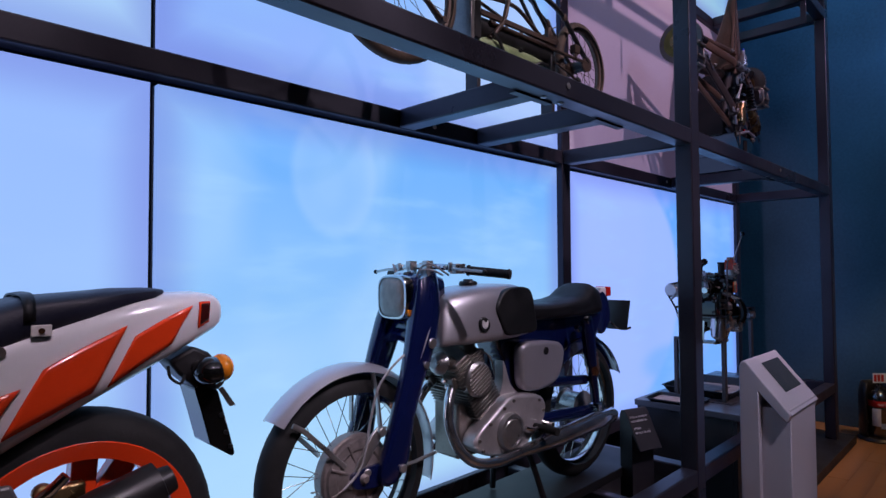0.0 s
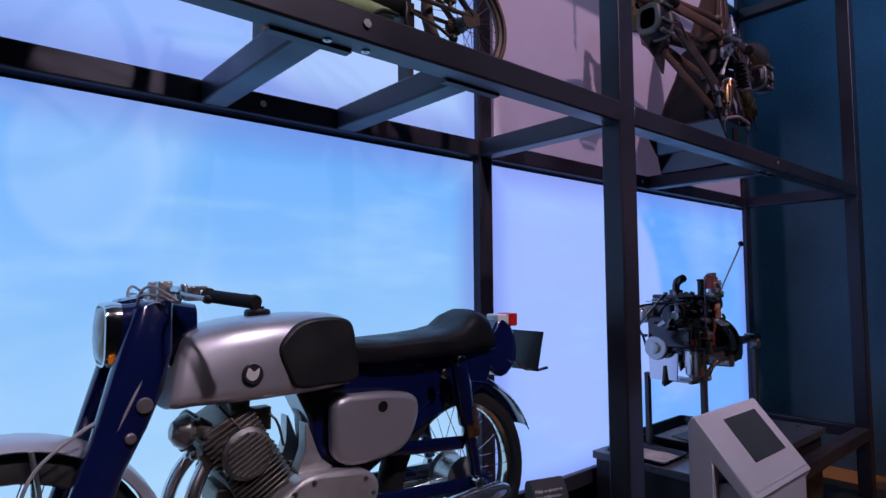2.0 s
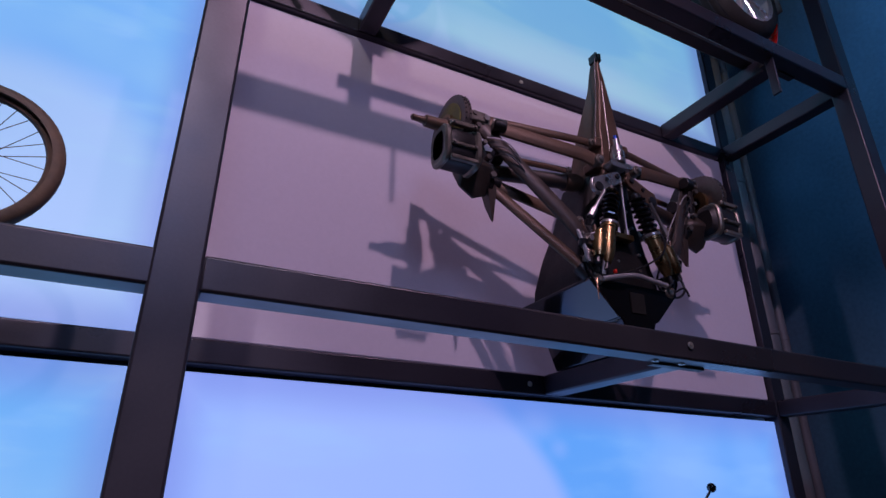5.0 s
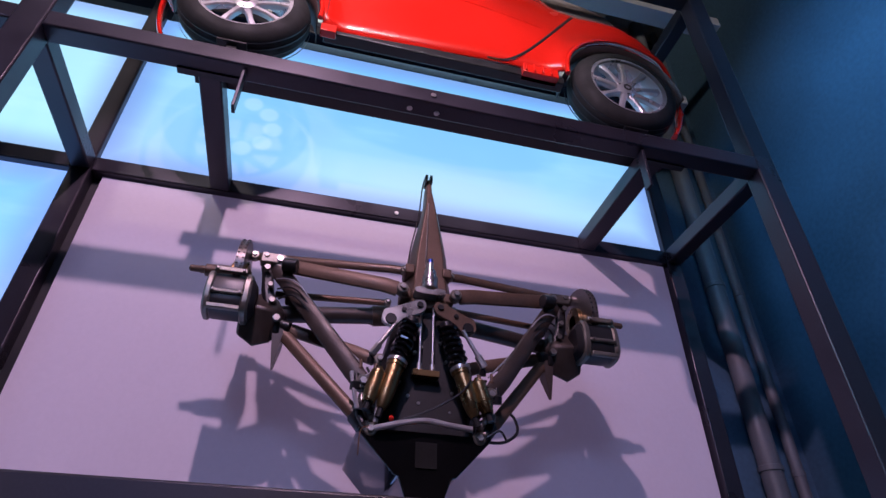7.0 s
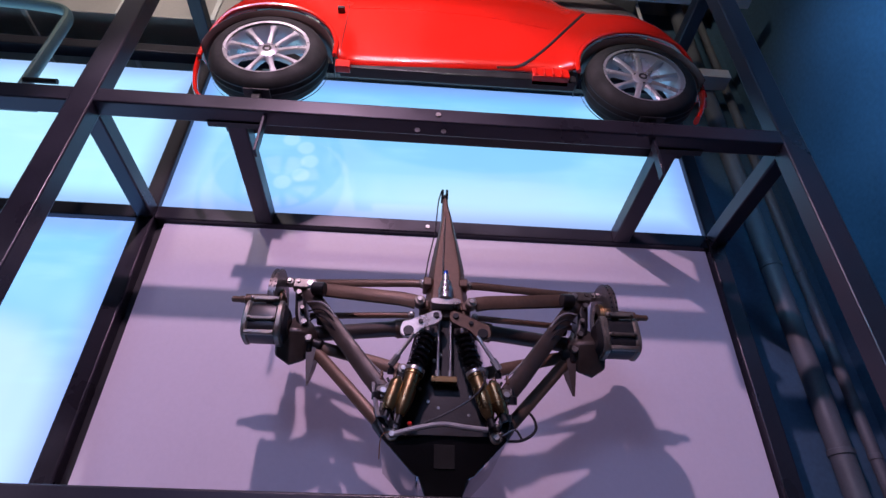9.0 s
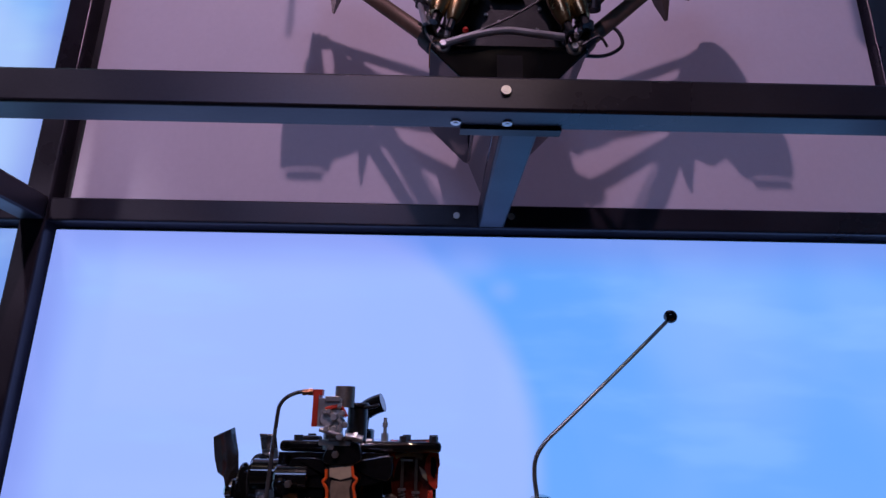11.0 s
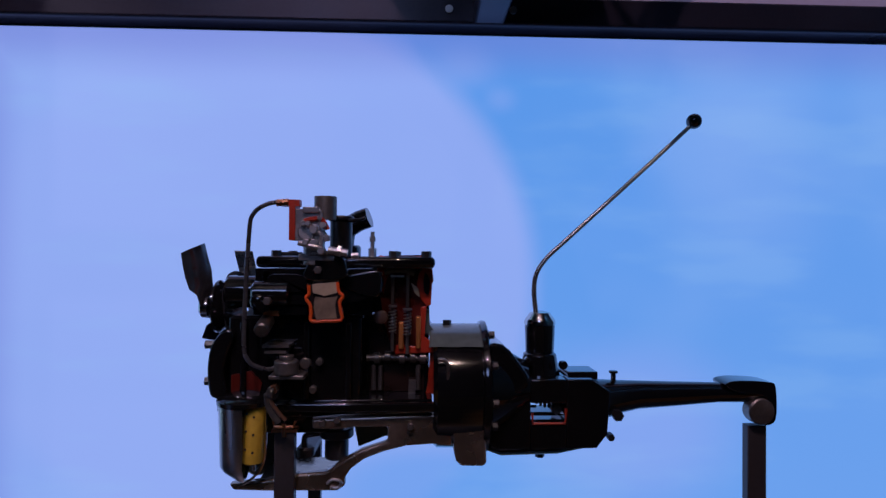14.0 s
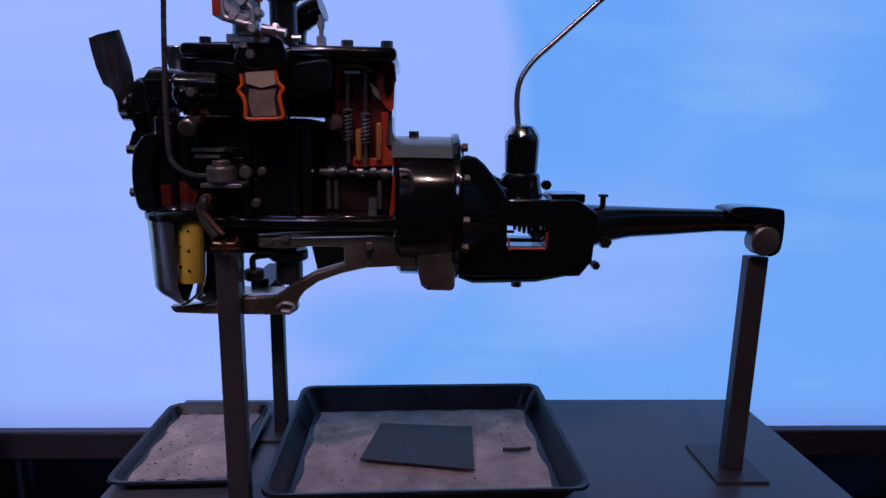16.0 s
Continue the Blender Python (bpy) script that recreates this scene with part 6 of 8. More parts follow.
# seat
rings = []
for x, zt, zb, w in ((0.205, 0.80, 0.755, 0.085), (0.225, 0.822, 0.75, 0.105), (0.32, 0.818, 0.745, 0.12), (0.45, 0.822, 0.745, 0.125), (0.56, 0.830, 0.745, 0.125), (0.635, 0.846, 0.745, 0.12), (0.675, 0.880, 0.745, 0.112), (0.72, 0.897, 0.745, 0.105), (0.765, 0.88, 0.745, 0.098), (0.80, 0.82, 0.75, 0.085)):
    rings.append([(x, w * math.copysign(abs(math.cos(a)) ** 0.6, math.cos(a)), (zt + zb) / 2 + (zt - zb) / 2 * math.copysign(abs(math.sin(a)) ** 0.6, math.sin(a))) for a in [2 * math.pi * k / 24 for k in range(24)]])
bp("seat", Shape().loft(rings), SEAT_VINYL, "black humped vinyl seat")
# pressed frame
s = Shape().slab([(-0.30, 0.84), (-0.24, 0.72), (0.05, 0.70), (0.10, 0.60), (0.12, 0.40), (0.26, 0.40), (0.50, 0.53), (0.78, 0.62), (0.84, 0.76), (0.20, 0.76), (0.15, 0.82)], -0.062, 0.062)
bp("spine_frame", s, BLUE_PAINT, "blue pressed steel spine frame", bevel=0.012, seg=3)
for sy in (-1, 1):
    s = Shape().slab(curve2([(0.145, 0.645), (0.18, 0.668), (0.26, 0.668), (0.345, 0.662), (0.42, 0.644), (0.44, 0.595), (0.405, 0.51), (0.34, 0.475), (0.213, 0.468), (0.152, 0.50), (0.143, 0.57)], 4), sy * 0.070, sy * 0.122)
    sp = bp("side_cover", s, SILVER_PAINT, "silver rounded side cover", bevel=0.018, seg=4)
    bp("cover_lock", Shape().cyl((0.302, sy * 0.120, 0.625), (0.302, sy * 0.1245, 0.625), 0.016, 18), BLACK_SATIN, "", sp)
    s = Shape().tube([(0.12, sy * 0.095, 0.35), (0.40, sy * 0.10, 0.335), (0.70, sy * 0.10, 0.315)], 0.026, 12, squash=0.6)
    s.box(0.66, 0.74, sy * 0.10 - 0.014, sy * 0.10 + 0.014, 0.295, 0.345)
    bp("swing_arm", s, BLUE_PAINT, "", bevel=0.003)
    s = Shape().tube([(0.20, sy * 0.085, 0.50), (0.45, sy * 0.095, 0.475), (0.63, sy * 0.10, 0.46)], 0.022, 10, squash=0.6)
    bp("chain_case", s, BLUE_PAINT)
    sh = bp("shock_absorber", Shape().tube([(0.585, sy * 0.135, 0.735), (0.60, sy * 0.135, 0.66), (0.625, sy * 0.13, 0.53), (0.63, sy * 0.13, 0.525), (0.665, sy * 0.125, 0.36)], [0.026, 0.030, 0.029, 0.022, 0.020], 16), BLUE_PAINT, "blue covered shock absorber")
    for x, z, y0, y1, r in ((0.583, 0.735, 0.13, 0.158, 0.020), (0.53, 0.70, 0.115, 0.14, 0.016), (0.665, 0.335, 0.12, 0.15, 0.016)):
        bp("shock_nut", Shape().cyl((x, sy * y0, z), (x, sy * y1, z), r, 14, bevel=0.003), CHROME, "", sh)
    bp("shock_band", Shape().cyl((0.627, sy * 0.13, 0.58), (0.648, sy * 0.128, 0.49), 0.0305, 16), COPPER, "", sh)
# engine
m = Matrix.Translation((0.005, 0, 0.38)) @ pose(0, 0, 0, 0, -30, 0)
CASE_ALLOY = mat("pale_cast_alloy", (0.60, 0.57, 0.57), 0.40, 0.6, 0.2, 12, 0.08, 140)
barrel = bp("cylinder_barrel", Shape().box(-0.055, 0.055, -0.09, 0.09, 0.04, 0.22, m), ALLOY_DARK, "finned alloy cylinders", bevel=0.0015, seg=1)
for k in range(9):
    z = 0.075 + 0.0135 * k
    bp("cooling_fin", Shape().box(-0.075, 0.072, -0.108, 0.108, z, z + 0.0055, m), ALLOY_DARK, "", barrel, bevel=0.0015, seg=1)
head_ = bp("cylinder_head", Shape().box(-0.062, 0.066, -0.096, 0.096, 0.222, 0.31, m), ALLOY_DARK, "oily finned alloy cylinder head", bevel=0.006, seg=2)
for k in range(7):
    bp("cooling_fin", Shape().box(-0.078, 0.070, -0.104, 0.104, 0.208 + 0.0135 * k, 0.2135 + 0.0135 * k, m), ALLOY_DARK, "", head_, bevel=0.0015, seg=1)
for y in (-0.06, 0.06):
    bp("valve_cap", Shape().cyl(m @ Vector((-0.045, y, 0.30)), m @ Vector((-0.062, y, 0.335)), 0.024, 14, bevel=0.004), ALLOY_DARK, "", head_)
    bp("valve_cap", Shape().cyl(m @ Vector((0.045, y, 0.30)), m @ Vector((0.052, y, 0.33)), 0.024, 14, bevel=0.004), ALLOY_DARK, "", head_)
    bp("exhaust_port", Shape().box(-0.095, -0.06, y - 0.026, y + 0.026, 0.225, 0.27, m), ALLOY_DARK, "", head_, bevel=0.004)
for sy in (-1, 1):
    s = Shape().lathe([(0.0, 0.010), (0.056, 0.010), (0.066, 0.0), (0.066, -0.03)], 32, m @ Matrix.Translation((0, sy * 0.112, 0.205)) @ pose(0, 0, 0, sy * 90 * -1, 0, 0) @ Matrix.Diagonal((1, 1, 1, 1)))
    cv = bp("cam_cover", s, ALLOY, "round ribbed cam cover")
    s = Shape()
    for k in range(-4, 5):
        w = math.sqrt(max(0.0, 0.056 ** 2 - (0.0125 * k) ** 2))
        s.box(-w, w, sy * 0.124 - 0.004, sy * 0.124 + 0.004, 0.205 + 0.0125 * k - 0.0025, 0.205 + 0.0125 * k + 0.0025, m)
    bp("cover_fins", s, ALLOY_DARK, "", cv)
    for z in (0.235, 0.265):
        bp("tappet_cap", Shape().ball(m @ Vector((-0.098, sy * 0.05, z)), 0.012, 10), CHROME, "", cv)
    out = [(-0.142, 0.335), (-0.124, 0.300), (-0.05, 0.268), (0.05, 0.252), (0.137, 0.25), (0.19, 0.295), (0.253, 0.325), (0.285, 0.40), (0.25, 0.45), (0.16, 0.468), (0.063, 0.473), (0.011, 0.448), (-0.05, 0.41), (-0.11, 0.375)]
    s = Shape().slab(curve2(out, 3), sy * 0.06, sy * 0.135)
    cc = bp("crankcase_cover", s, CASE_ALLOY, "cast alloy crankcase cover", bevel=0.014, seg=3)
    bp("generator_cover", Shape().lathe([(0.0, 0.020), (0.046, 0.020), (0.050, 0.016), (0.054, 0.022), (0.066, 0.020), (0.072, 0.010), (0.072, 0.0)], 40, Matrix.Translation((0.05, sy * 0.134, 0.345)) @ pose(0, 0, 0, -90 * sy, 0, 0)), ALLOY, "round polished generator cover", cc)
    for x, z in ((-0.12, 0.34), (-0.10, 0.30), (0.135, 0.272), (0.185, 0.325), (0.26, 0.39), (0.235, 0.435), (0.075, 0.455), (0.02, 0.435), (-0.06, 0.39)):
        bp("case_screw", Shape().cyl((x, sy * 0.13, z), (x, sy * 0.14, z), 0.0065, 8), ALLOY_DARK, "", cc)
    s = Shape().slab(curve2([(0.055, 0.46), (0.072, 0.53), (0.074, 0.605), (0.092, 0.57), (0.122, 0.50), (0.175, 0.455)], 3), sy * 0.04, sy * 0.085)
    bp("starter_fairing", s, CASE_ALLOY, "", bevel=0.006)
    hd = Vector(m @ Vector((-0.085, sy * 0.06, 0.232)))
    pts = curve([hd, (-0.218, sy * 0.078, 0.485), (-0.236, sy * 0.10, 0.41), (-0.215, sy * 0.125, 0.33), (-0.155, sy * 0.145, 0.275), (-0.06, sy * 0.155, 0.255), (0.04, sy * 0.157, 0.258), (0.20, sy * 0.158, 0.265)], 7)
    EXHAUST = mat("worn_chrome_pipe", (0.70, 0.69, 0.70), 0.15, 0.95, 0.12, 12, 0.02, 60)
    ex = bp("exhaust_pipe", Shape().tube(pts, 0.0185, 14), EXHAUST, "curved chrome exhaust pipe")
    bp("silencer", Shape().tube([(0.08, sy * 0.157, 0.261), (0.18, sy * 0.158, 0.265), (0.30, sy * 0.16, 0.272), (0.62, sy * 0.162, 0.288), (0.74, sy * 0.162, 0.294), (0.775, sy * 0.162, 0.296)], [0.020, 0.026, 0.037, 0.040, 0.034, 0.016], 20), EXHAUST, "chrome silencer", ex)
    bp("foot_peg", Shape().cyl((0.20, sy * 0.14, 0.335), (0.20, sy * 0.25, 0.335), 0.016, 12), RUBBER, "black rubber foot peg")
s = Shape().box(-0.16, 0.16, -0.065, 0.065, 0.265, 0.47)
bp("crankcase", s, ALLOY_DARK, "", bevel=0.01)
bp("horn", Shape().lathe([(0.0, 0.035), (0.02, 0.034), (0.036, 0.02), (0.044, 0.0), (0.03, -0.02), (0.0, -0.024)], 24, pose(-0.235, -0.05, 0.625, 0, -80, 0)), ALLOY, "round dull horn")
s = Shape().cyl((-0.10, -0.075, 0.66), (-0.10, -0.075, 0.70), 0.018, 12).box(-0.12, -0.02, -0.07, -0.03, 0.60, 0.66).tube(curve([(-0.06, -0.08, 0.66), (-0.02, -0.10, 0.63), (0.0, -0.105, 0.56)], 4), 0.004, 6).tube(curve([(-0.16, -0.07, 0.68), (-0.13, -0.10, 0.64), (-0.10, -0.11, 0.60)], 4), 0.004, 6)
bp("carburettor", s, ALLOY_DARK, "", bevel=0.003)
s = Shape().tube(curve([(0.13, -0.15, 0.345), (0.17, -0.16, 0.335), (0.24, -0.165, 0.345)], 4), 0.008, 8).cyl((0.24, -0.15, 0.345), (0.24, -0.20, 0.345), 0.011, 10)
bp("gear_pedal", s, CHROME)
for y in (-0.09, 0.09):
    bp("centre_stand_leg", Shape().tube([(0.18, y, 0.30), (0.24, y * 1.3, 0.12), (0.26, y * 1.6, 0.008)], 0.013, 10), BLACK_SATIN)
# tail lamp and number plate
s = Shape().slab(curve2([(0.80, 0.72), (0.86, 0.84), (0.90, 0.855), (0.95, 0.80), (0.96, 0.70), (0.88, 0.64)], 3), -0.035, 0.035)
tl = bp("tail_bracket", s, BLUE_PAINT, "blue tail bracket", bevel=0.01)
bp("tail_lens", Shape().box(0.925, 0.968, -0.036, 0.036, 0.826, 0.874), RED_LENS, "red tail lamp lens", tl, bevel=0.006)
bp("tail_lens_base", Shape().box(0.868, 0.924, -0.034, 0.034, 0.828, 0.872), WHITE_LENS, "white tail lamp base", tl, bevel=0.006)
bp("number_plate", Shape().box(0.0, 0.004, -0.10, 0.10, -0.075, 0.075, pose(1.02, 0, 0.73, 0, 14, 0)), BLACK_SATIN, "plain black number plate", tl, bevel=0.001)
bp("plate_arm", Shape().tube([(0.93, -0.05, 0.70), (0.98, -0.06, 0.665), (1.04, -0.07, 0.655), (1.09, -0.07, 0.66)], 0.006, 8), CHROME, "", tl)

# ---- white and orange sports motorcycle ----
WHITE_PAINT = mat("white_fairing_paint", (0.78, 0.77, 0.79), 0.2, 0, 0.05, 4, 0.0, 60, 0.05, coat=0.5)
ORANGE_PAINT = mat("orange_red_paint", (0.86, 0.060, 0.012), 0.2, 0, 0.08, 5, 0.0, 60, 0.05, coat=0.5)
NAVY_SEAT = mat("dark_navy_seat", (0.012, 0.014, 0.03), 0.5, 0, 0.2, 10, 0.12, 140)
sport = thing("sports_motorcycle", "white sports motorcycle with orange-red stripes and orange wheels", "motorcycle", pose(-0.3, 1.6, 0.553))
SY = 1.60


def spart(name, s, material, label="", parent=None, **kw):
    return part(name, s, material, parent or sport, label, **kw)


def tail_ring(x, zt, zb, w, n=20):
    zc, h = (zt + zb) / 2, (zt - zb) / 2
    return [(x + 0.04 * (q < 0) * 0, SY + w * math.copysign(abs(c) ** 0.5, c), zc + h * math.copysign(abs(q) ** 0.55, q)) for c, q in [(math.cos(2 * math.pi * k / n), math.sin(2 * math.pi * k / n)) for k in range(n)]]


TR = ((-0.20, 1.40, 0.98, 0.13), (-0.05, 1.38, 1.02, 0.135), (0.10, 1.385, 1.09, 0.132), (0.20, 1.40, 1.145, 0.126), (0.32, 1.43, 1.205, 0.115), (0.44, 1.455, 1.262, 0.104), (0.53, 1.465, 1.305, 0.094), (0.60, 1.465, 1.342, 0.084), (0.638, 1.458, 1.362, 0.077), (0.652, 1.446, 1.374, 0.070), (0.658, 1.435, 1.385, 0.062))
tail = spart("tail_fairing", Shape().loft([tail_ring(*q) for q in TR]), WHITE_PAINT, "glossy white tail fairing")


def skin(x):
    for a, b in zip(TR, TR[1:]):
        if a[0] <= x <= b[0]:
            t = (x - a[0]) / (b[0] - a[0])
            return [a[i] + (b[i] - a[i]) * t for i in range(4)]
    return TR[-1]


def stripe(name, x0, x1, lo0, hi0, lo1, hi1, slant, material, parent, off=0.0035, sides=(-1, 1)):
    """A raised panel that follows the fairing's side; heights are shares of the side."""
    for sy in sides:
        s, n = Shape(), 12
        rows = []
        for i in range(n + 1):
            t = i / n
            row = []
            for j in range(7):
                v = (lo0 + (lo1 - lo0) * t) + ((hi0 + (hi1 - hi0) * t) - (lo0 + (lo1 - lo0) * t)) * j / 6
                x = x0 + (x1 - x0) * t + slant * (j / 6 - 0.5)
                _, zt, zb, w = skin(x)
                q = 2 * v - 1
                qq = math.copysign(abs(q) ** (1 / 0.55), q)
                c = math.sqrt(max(0.0, 1 - qq * qq)) ** 0.5
                row.append((x, SY + sy * (w * c + off), (zt + zb) / 2 + (zt - zb) / 2 * q))
            rows.append(row)
        s.loft(rows, cap=False, closed=False)
        ob = spart(name, s, material, "", parent)
        md = ob.modifiers.new("thickness", "SOLIDIFY")
        md.thickness, md.offset = 0.004, 0


stripe("orange_panel", 0.215, 0.38, 0.18, 0.60, 0.16, 0.72, 0.07, ORANGE_PAINT, tail)
stripe("orange_panel", 0.405, 0.545, 0.12, 0.56, 0.26, 0.76, 0.055, ORANGE_PAINT, tail)
stripe("orange_panel", -0.02, 0.175, 0.24, 0.58, 0.22, 0.52, 0.07, ORANGE_PAINT, tail)
stripe("reflector_frame", 0.588, 0.616, 0.30, 0.80, 0.34, 0.80, 0.004, ORANGE_PAINT, tail)
stripe("reflector", 0.592, 0.614, 0.36, 0.76, 0.40, 0.76, 0.004, mat("dark_red_reflector", (0.05, 0.008, 0.008), 0.2), tail, 0.0065)
rings = []
for x, zt, zb, w in ((-0.22, 1.41, 1.33, 0.10), (0.0, 1.40, 1.33, 0.12), (0.10, 1.415, 1.33, 0.122), (0.17, 1.45, 1.34, 0.12), (0.22, 1.465, 1.36, 0.115), (0.34, 1.472, 1.40, 0.10), (0.42, 1.478, 1.43, 0.090), (0.49, 1.477, 1.45, 0.075), (0.515, 1.473, 1.46, 0.05)):
    rings.append([(x, SY + w * math.copysign(abs(math.cos(a)) ** 0.5, math.cos(a)), (zt + zb) / 2 + (zt - zb) / 2 * math.copysign(abs(math.sin(a)) ** 0.6, math.sin(a))) for a in [2 * math.pi * k / 20 for k in range(20)]])
seat = spart("seat", Shape().loft(rings), NAVY_SEAT, "dark navy seat with a strap")
s = Shape()
ra = [(0.215 + 0.012 * i, SY + 0.121 * math.copysign(abs(math.cos(a)) ** 0.5, math.cos(a)), 1.412 + 0.058 * math.copysign(abs(math.sin(a)) ** 0.6, math.sin(a)) + 0.002) for i in (0, 1) for a in [math.pi * k / 16 for k in range(17)]]
s.loft([ra[:17], [(p[0] + 0.022, p[1], p[2] + 0.003) for p in ra[:17]]], cap=False, closed=False)
ob = spart("seat_strap", s, SEAT_VINYL, "", seat)
ob.modifiers.new("thickness", "SOLIDIFY").thickness = 0.004
for sy in (-1, 1):
    bg = spart("strap_badge", Shape().box(0.228, 0.265, SY + sy * 0.1195 - 0.004, SY + sy * 0.1195 + 0.004, 1.384, 1.408), WHITE_LENS, "small white badge with a copper stud", seat, bevel=0.002)
    spart("stud", Shape().cyl((0.246, SY + sy * 0.122, 1.396), (0.246, SY + sy * 0.127, 1.396), 0.006, 12), COPPER, "", bg)
    spart("seat_bolt", Shape().cyl((0.175, SY + sy * 0.118, 1.358), (0.175, SY + sy * 0.127, 1.358), 0.012, 14), ALLOY_DARK, "", seat)
# number plate hanger and indicators
s = Shape()
s.slab([(0.531, 1.29), (0.594, 1.323), (0.635, 1.304), (0.675, 1.258), (0.681, 1.215), (0.655, 1.198), (0.6, 1.215), (0.557, 1.255)], SY - 0.045, SY + 0.045)
hang = spart("plate_hanger", s, BLACK_SATIN, "black plastic tail hanger", bevel=0.010, seg=3)
s = Shape()
s.slab([(0.594, 1.216), (0.614, 1.227), (0.657, 1.201), (0.686, 1.097), (0.705, 1.027), (0.697, 1.02), (0.637, 1.063), (0.612, 1.155)], SY - 0.052, SY + 0.052)
spart("mud_flap", s, BLACK_GLOSS, "glossy black mud flap", hang, bevel=0.004)
for x, z in [(0.664, 1.136), (0.677, 1.089), (0.69, 1.049)]:
    spart("flap_rivet", Shape().cyl((x, SY - 0.050, z), (x, SY - 0.058, z), 0.007, 8, bevel=0.001), BLACK_SATIN, "", hang)
spart("plate_fin", Shape().slab([(0.654, 1.207), (0.666, 1.211), (0.701, 1.158), (0.685, 1.157)], SY - 0.060, SY - 0.054), ALLOY_DARK, "", hang)
spart("hanger_cable", Shape().tube(curve([(0.526, 1.545, 1.282), (0.532, 1.545, 1.253), (0.557, 1.545, 1.235), (0.568, 1.545, 1.257)], 5), 0.004, 6), RUBBER, "", hang)
for sy in (-1, 1):
    b = spart("indicator", Shape().ball((0.622, SY + sy * 0.085, 1.262), 0.038, 18, (1.15, 1.3, 0.95)), BLACK_GLOSS, "black indicator body", hang)
    spart("indicator_stalk", Shape().cyl((0.60, SY + sy * 0.03, 1.27), (0.615, SY + sy * 0.08, 1.265), 0.018, 12), BLACK_SATIN, "", b)
    spart("indicator_lens", Shape().ball((0.646, SY + sy * 0.090, 1.268), 0.036, 18, (0.75, 1.3, 1.0)), AMBER, "amber indicator lens", b)
# wheels with three spokes
for c, Rw, w, nm in (((0.328, SY, 0.878), 0.325, 0.15, "rear"), ((-1.02, SY, 0.853), 0.30, 0.11, "front")):
    wh = spart("wheel", tyre(Shape(), c, Rw, w, 48, 0.46), RUBBER, "wide black tyre")
    m = Matrix.Translation(c) @ pose(0, 0, 0, 90, 0, 0)
    ri = Rw - w * 0.46
    s = Shape().lathe([(ri + 0.012, -w * 0.42), (ri + 0.014, -w * 0.38), (ri - 0.012, -w * 0.3), (ri - 0.03, -0.01), (ri - 0.03, 0.01), (ri - 0.012, w * 0.3), (ri + 0.014, w * 0.38), (ri + 0.012, w * 0.42)], 48, m, cap=False)
    spart("rim", s, ORANGE_PAINT, "orange-red rim", wh)
    for k in (-1, 1):
        spart("rim_lip", Shape().lathe([(ri - 0.040, k * w * 0.36), (ri - 0.036, k * w * 0.46), (ri + 0.002, k * w * 0.53), (ri + 0.010, k * w * 0.50), (ri - 0.030, k * w * 0.34), (ri - 0.040, k * w * 0.36)], 48, m), ORANGE_PAINT, "", wh)
    s = Shape().cyl((c[0], SY - 0.05, c[2]), (c[0], SY + 0.05, c[2]), 0.055, 24, bevel=0.005)
    for k in range(3):
        a = radians(70 + 120 * k)
        for da in (-0.22, 0.22):
            s.bar((c[0] + 0.045 * math.cos(a), SY, c[2] + 0.045 * math.sin(a)), (c[0] + (ri - 0.015) * math.cos(a + da), SY, c[2] + (ri - 0.015) * math.sin(a + da)), 0.055, 0.045, (0, 1, 0))
    spart("wheel_spokes", s, ORANGE_PAINT, "orange-red cast spokes", wh, bevel=0.005)
    for sy in (-1, 1):
        spart("brake_disc", Shape().lathe([(0.075, -0.003), (0.13, -0.003), (0.13, 0.003), (0.075, 0.003), (0.075, -0.003)], 36, Matrix.Translation((c[0], SY + sy * 0.06, c[2])) @ pose(0, 0, 0, 90, 0, 0)), DISC, "", wh)
s = Shape()
for y in (-0.095, 0.095):
    s.bar((-0.15, SY + y, 0.93), (0.37, SY + y, 0.865), 0.028, 0.06)
spart("swing_arm", s, ALLOY, "alloy swing arm", bevel=0.008)
ex = Shape().tube([(0.02, SY - 0.145, 0.90), (0.10, SY - 0.15, 0.93), (0.36, SY - 0.155, 1.0), (0.47, SY - 0.155, 1.03), (0.475, SY - 0.155, 1.032), (0.50, SY - 0.155, 1.04)], [0.025, 0.05, 0.055, 0.054, 0.036, 0.03], 20)
spart("silencer", ex, BLACK_SATIN, "black cylindrical silencer")
s = Shape().slab([(0.02, 1.10), (0.20, 1.09), (0.225, 1.03), (0.20, 0.97), (0.10, 0.93), (0.0, 0.95)], SY - 0.125, SY - 0.105)
spart("foot_plate", s, ALLOY, "alloy foot rest plate", bevel=0.006)
spart("foot_rest", Shape().tube([(0.215, SY - 0.13, 1.03), (0.26, SY - 0.16, 1.075), (0.285, SY - 0.165, 1.10)], 0.011, 10), CHROME, "bright folded foot rest")
s = Shape().box(0.27, 0.34, SY - 0.10, SY - 0.07, 1.0, 1.06).cyl((0.26, SY - 0.10, 1.05), (0.26, SY - 0.07, 1.05), 0.02, 14)
spart("rear_caliper", s, GOLD, "gold brake caliper", bevel=0.008)
